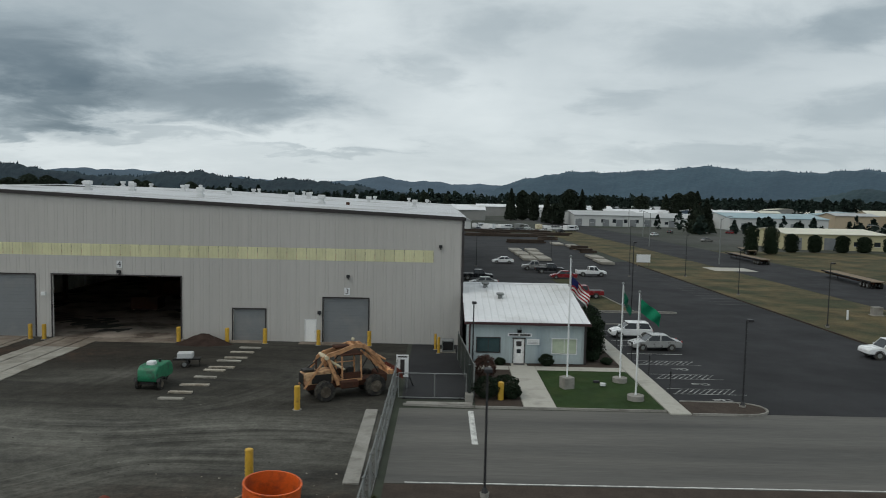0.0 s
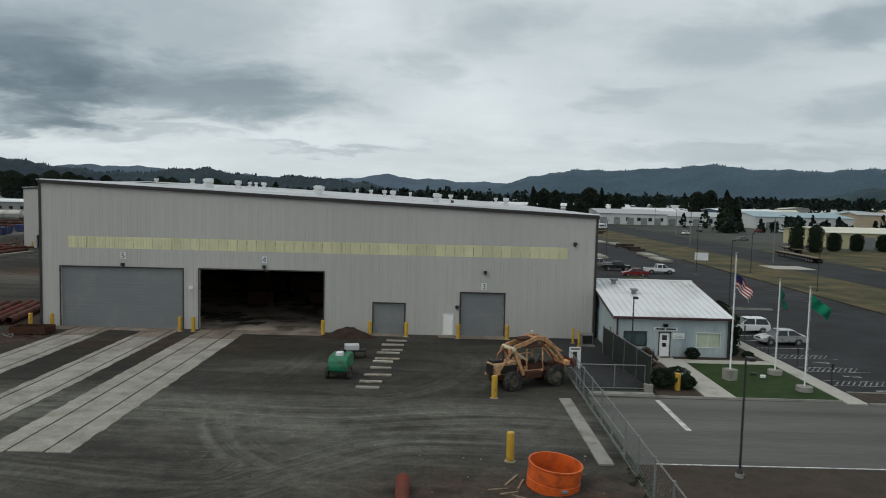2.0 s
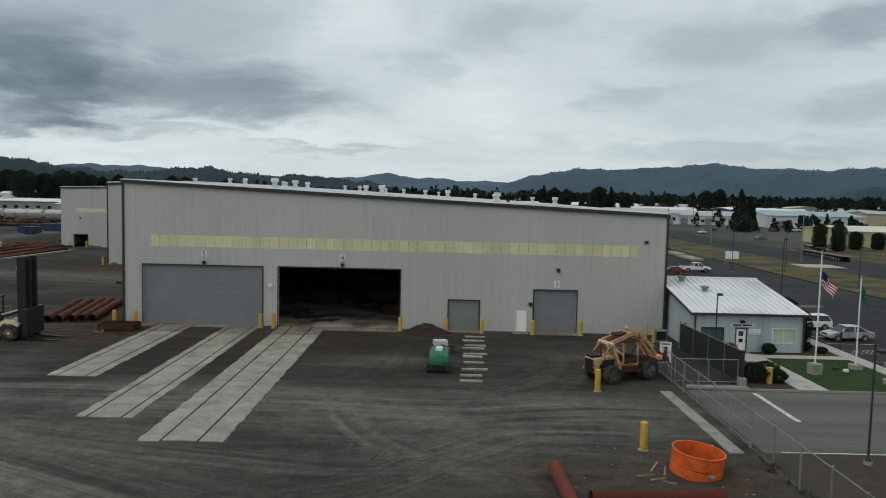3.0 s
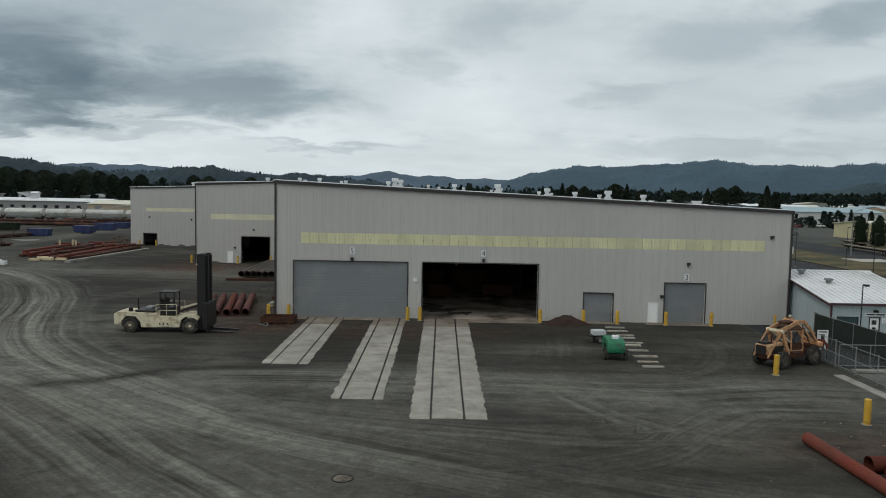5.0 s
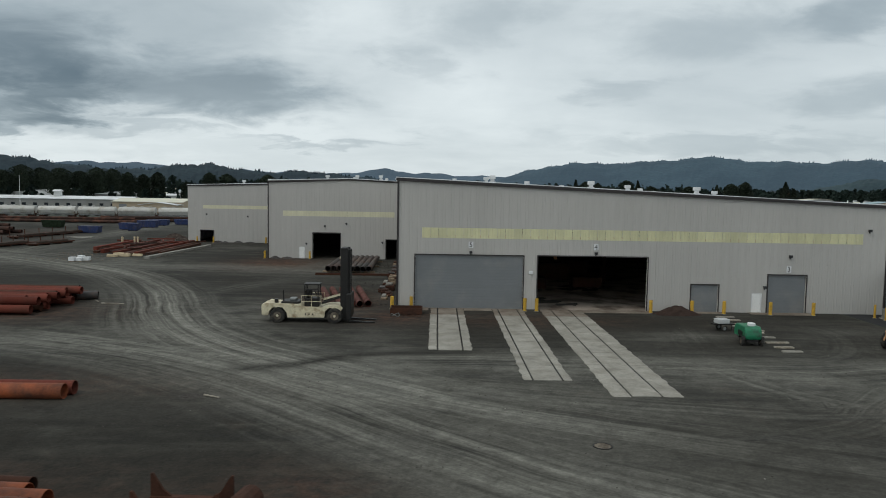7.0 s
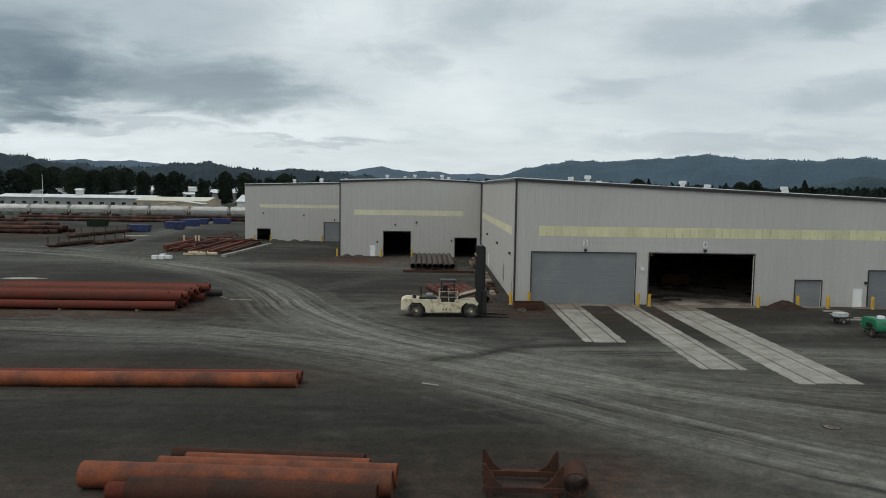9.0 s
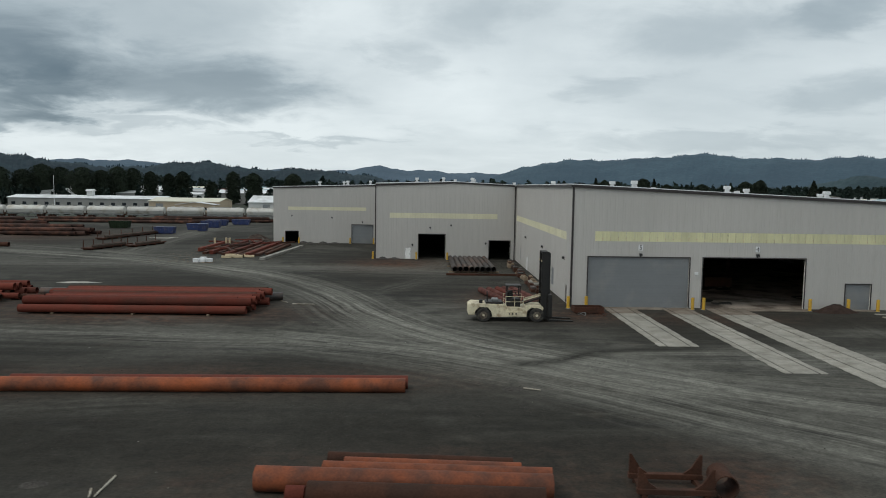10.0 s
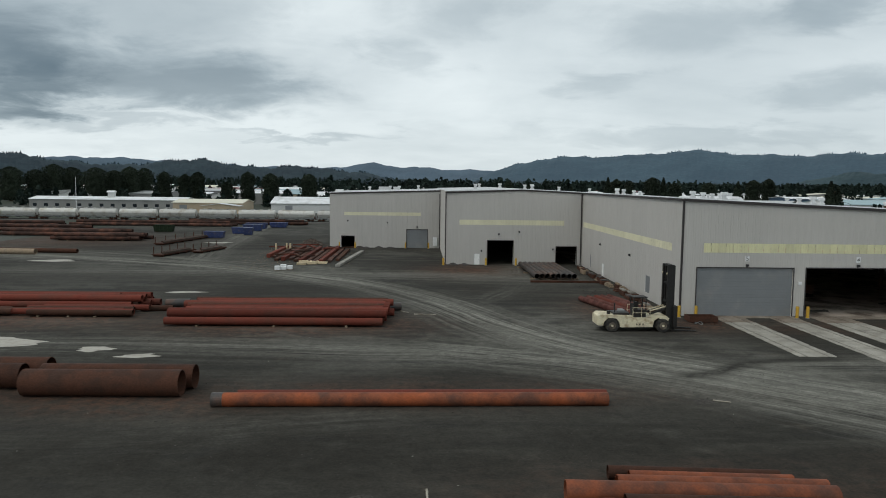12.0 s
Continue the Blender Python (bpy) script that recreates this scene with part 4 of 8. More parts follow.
def ridge_trees(name, radius, crest, lo, hi, n, material, label, seed):
    """Conifers standing along the crest of a hill range, as one mesh of ragged cones."""
    rng = np.random.default_rng(seed)
    verts, faces = [], []
    for a in rng.uniform(lo, hi, n):
        r = radians(a)
        rr = radius - rng.uniform(0, 90)
        x, y = -40 + math.sin(r) * rr, -8 + math.cos(r) * rr
        z = math.tan(radians(max(crest(a), 0.02))) * radius + 6
        h, w = rng.uniform(4, 11) * (0.6 + 0.8 * (math.sin(a * 3.1) > -0.2)), rng.uniform(2.5, 5.5)
        for q in range(3):
            z0, z1 = z + h * (0.0 + 0.28 * q), z + h * (0.5 + 0.25 * q)
            k = len(verts)
            for j in range(5):
                b = 1.2566 * j + q
                verts.append((x + w * (1 - 0.27 * q) * math.cos(b), y + w * (1 - 0.27 * q) * math.sin(b), z0 + rng.uniform(-1, 1)))
            verts.append((x + rng.uniform(-0.6, 0.6), y, z1))
            faces += [(k + j, k + (j + 1) % 5, k + 5) for j in range(5)]
    me = bpy.data.meshes.new(name)
    me.from_pydata(verts, [], faces)
    me.materials.append(material)
    tagged(new(name, me), label, "trees", kind="stuff")


# crest trees share the hills' emissive haze colour
ridge_trees("ridge_trees", 2400, crest_left, -50, 0, 1300, bpy.data.materials["near_forest_hazed"], "dark conifers along the crest of wooded hills", 12)
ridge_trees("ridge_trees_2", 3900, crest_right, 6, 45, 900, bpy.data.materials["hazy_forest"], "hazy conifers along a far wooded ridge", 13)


# ---- yard: rail slabs, bollards, kerbs ----
def place(e, x, y, z=0.0, rz=0.0):
    e.location, e.rotation_euler = (x, y, z), (0, 0, radians(rz))
    return e


def rail_slab(x0, x1, y0, y1, grooves, n):
    s = thing("rail_slab", ((x0 + x1) / 2, (y0 + y1) / 2, 0), "long concrete slab with two sunken dark rails", "concrete slab", "rail slabs before the hall")
    cuts = [x0, *[x0 + g for g in grooves], x1]
    random.seed(int(x0 * -10))
    for i in range(n):
        ya, yb = y0 + (y1 - y0) * i / n, y0 + (y1 - y0) * (i + 1) / n
        for k in range(3):
            a, b = cuts[k] + (0.06 if k else 0), cuts[k + 1] - (0.06 if k < 2 else 0)
            ys = [ya + 0.02 + (random.uniform(-0.10, 0.10) if i == 0 else 0), *[ya + (yb - ya) * q / 8 for q in range(1, 8)], yb - 0.02]
            edge = [(a + (random.uniform(-0.09, 0.07) if k == 0 else random.uniform(0, 0.02)), y) for y in ys] + [(b + (random.uniform(-0.07, 0.09) if k == 2 else -random.uniform(0, 0.02)), y) for y in ys[::-1]]
            part("slab_panel", prism(B(), edge, "z", -0.1, 0.065 + random.uniform(-0.008, 0.008)), DIRTYCON if i == n - 1 else CONCRETE, s)
    for g in grooves:
        part("rail", box(B(), x0 + g - 0.035, x0 + g + 0.035, y0 + 0.1, y1, -0.05, 0.035), RAIL, s, "dark steel rail in a groove")


rail_slab(-48.75, -45.15, 47.1, 68.1, (0.75, 2.85), 5)
rail_slab(-41.95, -38.6, 37.9, 68.1, (0.62, 2.72), 7)
rail_slab(-36.65, -32.05, 34.1, 68.1, (1.22, 3.24), 8)
for x0, x1, y0, n in ((-32.05, -24.3, 66.6, 3), (-45.1, -42.0, 66.9, 1), (-11.6, -6.4, 66.9, 2), (-20.0, -16.4, 67.2, 1), (-13.3, -11.65, 67.2, 1), (-51.5, -49.0, 66.8, 1)):
    a = thing("door_apron", ((x0 + x1) / 2, 67.5, 0), "weathered concrete apron before a hall door", "concrete slab", "door aprons")
    for i in range(n):
        part("slab_panel", soft_box(B(), x0 + (x1 - x0) * i / n + 0.015, x0 + (x1 - x0) * (i + 1) / n - 0.015, y0, 68.36, -0.1, 0.06, 0.015), DIRTYCON, a)


def bollard(x, y, h=1.45, r=0.19, tilt=0.0, label="yellow painted steel bollard beside a hall door"):
    b = thing("bollard", (0, 0, 0), label, "bollard", "yellow bollards")
    rings = [ring((0, 0, z), (0, 0, 1), q, 14) for z, q in ((-0.05, r), (h - 0.06, r), (h - 0.015, r * 0.85), (h, r * 0.5))]
    part("post", loft(B(), rings), YELLOW, b, smooth=False)
    part("footing", loft(B(), [ring((0, 0, z), (0, 0, 1), r + 0.1, 12) for z in (-0.02, 0.05)]), CONCRETE, b)
    b.location, b.rotation_euler = (x, y, 0), (radians(tilt), radians(tilt * 0.6), 0)
    return b


for x, y in ((-0.1, 64.5), (-0.4, 66.0)):
    bollard(x, y, 1.5, 0.12)
for x, y in ((-53.0, 67.3), (-50.9, 67.3), (-38.4, 67.2), (-37.1, 67.2), (-24.5, 67.2), (-19.95, 67.2), (-16.4, 67.2), (-11.35, 67.0), (-6.6, 67.0),
             (-79.9, 121.9), (-71.6, 121.8), (-65.7, 121.8), (-88.0, 157.2), (-82.4, 157.2), (-104.0, 157.2), (-100.2, 157.2)):
    bollard(x, y)
bollard(-9.23, 46.45, 1.6, 0.2, label="yellow steel bollard standing in the open yard")
bollard(-9.2, 34.6, 1.6, 0.2, label="yellow steel bollard standing in the open yard")
bollard(4.32, 49.5, 1.35, 0.2, label="yellow bollard among the shrubs by the lawn")
for x, y in ((-117.6, 148.5), (-115.3, 149.5), (-114.4, 149.0)):
    b = bollard(x, y, 1.7, 0.22, label="pale cream steel post among stacked steel")
    for o in b.children:
        o.data.materials[0] = PALEWOOD

# planks in a row
random.seed(4)
for i, y in enumerate((48.6, 50.2, 52.2, 54.5, 56.7, 57.7, 60.0, 61.2, 63.4, 65.3)):
    p = thing("plank", (0, 0, 0), "pale weathered timber plank lying on gravel", "plank", "planks in a row")
    w = random.uniform(1.55, 2.1)
    part("board", soft_box(B(), -w / 2, w / 2, -0.2, 0.2, 0.0, 0.12, 0.012), GREYWOOD if i % 3 else CONCRETE, p)
    place(p, -18.0 + 0.05 * (y - 48.6) + random.uniform(-0.15, 0.15), y - 0.4, 0.02, random.uniform(-4, 4))


def mound(name, x, y, rx, ry, h, material, label, seed, category="pile"):
    rng = random.Random(seed)
    rows = []
    n = 26
    for k in range(8):
        f = k / 7
        z = h * (math.cos(f * math.pi) + 1) / 2
        rows.append([Vector((x + rx * f * math.cos(a) * (1 + rng.uniform(-0.13, 0.13)), y + ry * f * math.sin(a) * (1 + rng.uniform(-0.13, 0.13)), max(z + rng.uniform(-0.1, 0.1) * h, 0.0) if k < 7 else -0.05))
                     for a in (2 * math.pi * i / n for i in range(n))])
    bm = loft(B(), rows[::-1])
    ob = part(name, bm, material, smooth=False)
    return tagged(ob, label, category)


mound("dirt_mound", -21.9, 66.4, 3.0, 1.3, 0.95, mat("red_brown_dirt", (0.042, 0.028, 0.023), 0.95, 0, 0.3, 1.2, 10, 0.3, 0.05), "low heap of dark red-brown dirt beside the hall", 3)
mound("scrap_mound", -112.0, 165.0, 4, 3.5, 1.5, mat("scrap_heap", (0.06, 0.045, 0.038), 0.9, 0, 0.45, 0.8, 5, 0.4, 0.08, stain=(0.2, 0.18, 0.15), amount=0.2, stain_scale=0.7), "heap of mixed scrap metal and rubble", 8)
for i, (x, y) in enumerate(((-97.5, 157.3), (-94.5, 157.2), (-91.6, 157.0), (-78.0, 122.0), (-75.8, 122.2), (-99.2, 157.4))):
    mound("rubble_mound", x, y, 1.3 + 0.3 * (i % 3), 0.7, 0.35 + 0.12 * (i % 2), BLACKPIPE, "dark rubble heap along the hall wall", 20 + i)


# ---- wheels ----
def wheel(parent, x, y, r, w, hub=TAN, lug=0, cap=None):
    """A tyre with its rim, its axle along local y."""
    prof = [(-w / 2, r * 0.55), (-w / 2, r * 0.9), (-w * 0.38, r), (w * 0.38, r), (w / 2, r * 0.9), (w / 2, r * 0.55)]
    t = part("tyre", loft(B(), [ring((x, y + o, r), (0, 1, 0), q, 22) for o, q in prof], cap=False), TYRE, parent, "worn black tyre")
    part("rim", loft(B(), [ring((x, y + o, r), (0, 1, 0), q, 14) for o, q in ((-w * 0.46, r * 0.56), (-w * 0.3, r * 0.3), (w * 0.3, r * 0.3), (w * 0.46, r * 0.56))]), hub, t, "painted wheel rim")
    part("hub", rod(B(), (x, y - w * 0.48, r), (x, y + w * 0.48, r), r * 0.18, n=10), cap or hub, t)
    if lug:
        bm = B()
        for i in range(lug):
            a = 2 * math.pi * i / lug
            for s in (-1, 1):
                box(bm, -0.05, 0.05, 0.02 if s > 0 else -w * 0.46, w * 0.46 if s > 0 else -0.02, r * 0.96, r * 1.04, Matrix.Translation((x, y, r)) @ Matrix.Rotation(a, 4, "Y"))
        part("tread_lugs", bm, TYRE, t, kind="stuff")
    return t


def bar(parent, name, p0, p1, w, h, material, label=""):
    """A rectangular bar between two points, w wide and h high."""
    p0, p1 = Vector(p0), Vector(p1)
    d = (p1 - p0).normalized()
    side = d.cross(Vector((0, 0, 1)))
    side = Vector((0, 1, 0)) if side.length < 1e-3 else side.normalized()
    top = side.cross(d)
    rows = [[p + side * (w / 2 * a) + top * (h / 2 * b) for a, b in ((-1, -1), (1, -1), (1, 1), (-1, 1))] for p in (p0, p1)]
    return part(name, loft(B(), rows), material, parent, label)


# ---- old log loader ----
def log_loader():
    L = thing("log_loader", (0, 0, 0), "old faded orange wheeled log loader with arched boom", "loader")
    for x, r in ((1.85, 0.69), (-1.85, 0.74)):
        for y in (-1.05, 1.05):
            wheel(L, x, y, r, 0.5, DUSTYRIM, 14)
    part("chassis", soft_box(B(), -2.6, 2.9, -0.5, 0.5, 0.7, 1.15, 0.05), RUSTDARK, L)
    part("axle_beam", rod(B(), (1.85, -0.9, 0.69), (1.85, 0.9, 0.69), 0.16), BLACKSTEEL, L)
    part("axle_beam", rod(B(), (-1.85, -0.9, 0.74), (-1.85, 0.9, 0.74), 0.16), BLACKSTEEL, L)
    hood = part("hood", prism(B(), [(1.1, 1.1), (3.05, 1.1), (3.15, 1.25), (3.15, 1.80), (3.0, 1.9), (1.1, 1.98)], "y", -0.55, 0.55), PALETAN, L, "faded pale tan hood")
    part("grille", box(B(), 3.13, 3.2, -0.46, 0.46, 1.15, 1.82), BLACKSTEEL, hood, "black radiator grille")
    for s in (-1, 1):
        part("engine_side", box(B(), 1.2, 2.6, s * 0.56 - 0.02, s * 0.56 + 0.02, 1.15, 1.75), BLACKSTEEL, hood, "dark open engine bay")
    part("exhaust_pipe", rod(B(), (2.2, 0.2, 1.95), (2.2, 0.2, 2.75), 0.06), RUSTDARK, L)
    part("hood_clutter", soft_box(B(), 2.3, 3.1, -0.4, 0.3, 1.93, 2.1, 0.04), BLACKSTEEL, L)
    # cab frame
    cab = part("cab_floor", soft_box(B(), -1.0, 0.9, -0.75, 0.75, 1.1, 1.3, 0.03), TAN, L)
    for x, y in ((-0.95, -0.7), (-0.95, 0.7), (0.45, -0.7), (0.45, 0.7)):
        bar(L, "cab_post", (x, y, 1.3), (x + 0.05, y * 0.95, 2.95), 0.1, 0.1, TAN)
    part("cab_roof", soft_box(B(), -1.05, 0.6, -0.78, 0.78, 2.93, 3.05, 0.04), RUSTDARK, L)
    part("cab_panel", box(B(), -0.95, 0.45, -0.73, -0.69, 1.3, 1.75), RUSTDARK, L)
    part("cab_panel", box(B(), -0.95, 0.45, 0.69, 0.73, 1.3, 1.75), RUSTDARK, L)
    part("driver_seat", soft_box(B(), -0.55, 0.0, -0.3, 0.3, 1.3, 2.0, 0.08), BLACKSTEEL, L)
    bar(L, "cab_rail", (-0.95, -0.72, 2.2), (0.45, -0.72, 2.2), 0.05, 0.06, TAN)
    # masts and boom
    for s in (-1, 1):
        y = s * 0.72
        bar(L, "mast_leg", (0.75, y, 0.95), (1.55, y * 0.9, 2.95), 0.16, 0.24, TAN)
        bar(L, "mast_brace", (3.15, y * 0.9, 0.9), (1.75, y * 0.9, 2.75), 0.09, 0.12, TAN)
        pts = [(1.95, 2.75), (1.45, 3.02), (0.6, 3.2), (-0.4, 3.55), (-1.2, 3.5), (-2.0, 2.85), (-2.75, 1.95), (-3.05, 1.55)]
        hs = [0.18, 0.27, 0.31, 0.29, 0.25, 0.20, 0.17, 0.14]
        up, lo = [], []
        for (px, pz), h in zip(pts, hs):
            up.append((px + h * 0.3 * (px < -0.5) * -1, pz + h / 2))
            lo.append((px + h * 0.3 * (px < -0.5), pz - h / 2))
        part("boom_arm", prism(B(), up + lo[::-1], "y", y * 0.75 - 0.07, y * 0.75 + 0.07), TAN, L)
        part("lift_cylinder", rod(B(), (1.6, y * 0.5, 2.85), (0.2, y * 0.5, 1.9), 0.08), CREAM, L, "pale hydraulic cylinder")
        part("tilt_cylinder", rod(B(), (-0.9, y * 0.5, 3.6), (-2.9, y * 0.5, 2.35), 0.07), TAN, L)
        bar(L, "boom_link", (-1.3, y * 0.55, 3.0), (-2.6, y * 0.55, 1.75), 0.08, 0.14, TAN)
    part("boom_cross_tube", rod(B(), (-0.5, -0.6, 3.5), (-0.5, 0.6, 3.5), 0.12), TAN, L)
    part("boom_cross_tube", rod(B(), (1.6, -0.75, 2.9), (1.6, 0.75, 2.9), 0.15), CREAM, L)
    part("boom_cross_tube", rod(B(), (-2.8, -0.65, 1.9), (-2.8, 0.65, 1.9), 0.1), TAN, L)
    part("work_light", soft_box(B(), -0.8, -0.6, -0.5, -0.3, 3.75, 3.95, 0.04), CREAM, L)
    part("top_clutter", soft_box(B(), -0.2, 0.9, -0.35, 0.35, 3.4, 3.6, 0.06), RUSTDARK, L)
    # claw at the boom's end
    claw = part("claw_frame", soft_box(B(), -3.35, -2.9, -0.9, 0.9, 1.35, 1.75, 0.06), TAN, L)
    for y in (-0.8, -0.4, 0.0, 0.4, 0.8):
        part("tine", prism(B(), [(-3.0, 1.7), (-3.5, 1.9), (-4.0, 1.5), (-4.15, 0.95), (-4.0, 0.95), (-3.8, 1.4), (-3.45, 1.65), (-3.05, 1.45)], "y", y - 0.05, y + 0.05), RUST, claw)
    for p, q in (((1.2, -0.4, 2.0), (-0.3, -0.5, 3.3)), ((0.4, 0.3, 1.3), (1.4, 0.3, 2.8)), ((-1.2, -0.6, 1.2), (-2.0, -0.5, 2.6)), ((2.9, -0.4, 1.9), (1.8, -0.3, 2.7)), ((-2.4, 0.4, 1.4), (-1.3, 0.3, 3.2))):
        part("hydraulic_hose", rod(B(), p, q, 0.045, n=7), BLACKSTEEL, L, "black hydraulic hose")
    part("side_ladder", box(B(), 0.55, 0.62, -1.0, -0.75, 0.6, 1.9), TAN, L)
    part("rear_counterweight", soft_box(B(), -2.9, -2.3, -0.8, 0.8, 0.85, 1.5, 0.08), RUSTDARK, L)
    for s in (-1, 1):
        part("hydraulic_tank", soft_box(B(), -0.6, 0.7, s * 0.95 - 0.22, s * 0.95 + 0.22, 0.75, 1.25, 0.06), RUSTDARK, L)
    return L


place(log_loader(), -6.62, 50.3, 0, 208)


# ---- green towable compressor and grey trailer tank ----
def compressor():
    c = thing("air_compressor", (0, 0, 0), "green towable air compressor with white top parked on gravel", "compressor")
    pts = [(-1.5, 0.62), (-1.6, 0.95), (-1.45, 1.5), (-1.1, 1.72), (0.8, 1.74), (1.15, 1.5), (1.25, 0.95), (1.15, 0.6)]
    bm = prism(B(), pts, "y", -0.72, 0.72)
    bmesh.ops.bevel(bm, geom=bm.edges[:], offset=0.12, segments=3, affect="EDGES", profile=0.5)
    part("canopy", bm, GREEN, c, smooth=False)
    part("chassis", box(B(), -1.2, 1.1, -0.5, 0.5, 0.42, 0.6), BLACKSTEEL, c)
    part("top_panel", soft_box(B(), 0.2, 0.75, -0.25, 0.3, 1.68, 2.0, 0.06), WHITE, c, "white top hatch")
    part("exhaust_cap", rod(B(), (-0.5, 0.2, 1.7), (-0.5, 0.2, 1.95), 0.1), BLACKSTEEL, c)
    part("side_grille", box(B(), -0.5, 0.5, -0.74, -0.7, 0.8, 1.25), BLACKSTEEL, c, "dark side grille")
    for y in (-0.82, 0.82):
        wheel(c, 0.75, y, 0.40, 0.2, DUSTYRIM)
        part("mudguard", prism(B(), [(0.25, 0.66), (0.35, 0.88), (1.15, 0.88), (1.25, 0.66), (1.19, 0.64), (1.1, 0.82), (0.4, 0.82), (0.31, 0.64)], "y", y - 0.12, y + 0.12), BLACKSTEEL, c)
    for s in (-1, 1):
        bar(c, "drawbar_rail", (-1.1, s * 0.4, 0.5), (-2.3, 0.03 * s, 0.45), 0.07, 0.09, BLACKSTEEL)
    part("jack_leg", rod(B(), (-2.0, 0, 0), (-2.0, 0, 0.85), 0.04), GALV, c)
    part("jack_wheel", loft(B(), [ring((-2.0, o, 0.1), (0, 1, 0), 0.1, 12) for o in (-0.04, 0.04)]), TYRE, c)
    return c


place(compressor(), -20.5, 51.4, 0, -93)
t = thing("tank_trailer", (0, 0, 0), "pale grey box tank on a small trailer", "trailer")
part("tank", soft_box(B(), -0.6, 0.6, -0.45, 0.45, 0.73, 1.18, 0.06, 2), VENT, t)
part("frame", box(B(), -0.9, 1.2, -0.4, 0.4, 0.6, 0.72), BLACKSTEEL, t)
for y in (-0.5, 0.5):
    wheel(t, 0.0, y, 0.3, 0.16, GALV)
part("drawbar_leg", rod(B(), (1.1, 0, 0), (1.1, 0, 0.62), 0.04), BLACKSTEEL, t)
place(t, -20.45, 57.6, 0, 10)

# ---- orange plastic ring ----
d = thing("plastic_drum", (0, 0, 0), "open bright orange plastic drum section tilted on dirt", "drum")
n = 36
r0 = 1.28
prof = [(r0, 0.0), (r0 * 1.0, 0.42), (r0 * 0.975, 0.44), (r0 * 0.975, 0.50), (r0, 0.52), (r0, 1.1), (r0 + 0.03, 1.14), (r0 + 0.03, 1.2), (r0 - 0.05, 1.2), (r0 - 0.06, 0.5), (r0 - 0.06, 0.0)]
part("shell", loft(B(), [ring((0, 0, z), (0, 0, 1), r, n) for r, z in prof], closed=True), ORANGE, d)
part("port", soft_box(B(), 0.2, 0.5, -r0 - 0.05, -r0 + 0.07, 0.22, 0.4, 0.03), GALV, d, "pale metal fitting")
d.location, d.rotation_euler = (-7.42, 31.5, 0.0), (radians(2), radians(5), 0)
for i, (x, y, rz, l) in enumerate(((-9.35, 32.0, 62, 1.5), (-8.95, 31.5, 72, 1.2), (-9.6, 30.4, 20, 0.9), (-10.1, 30.8, 12, 1.0), (-9.2, 30.0, 150, 0.7))):
    s = thing("scrap_timber", (0, 0, 0), "splintered grey timber scrap on dirt", "timber")
    part("stick", soft_box(B(), -l / 2, l / 2, -0.05, 0.05, 0.02, 0.1, 0.01), WOOD, s)
    place(s, x, y, 0, rz)
m = thing("manhole", (-39.4, 25.0, 0.0), "sunken round iron manhole cover in the gravel", "manhole")
part("frame_ring", tube(B(), (-39.4, 25.0, 0.0), (-39.4, 25.0, 0.05), 0.52, 0.08, 24), RAIL, m)
part("cover", loft(B(), [ring((-39.4, 25.0, z), (0, 0, 1), 0.43, 24) for z in (0.0, 0.04)]), DUSTYRIM, m)


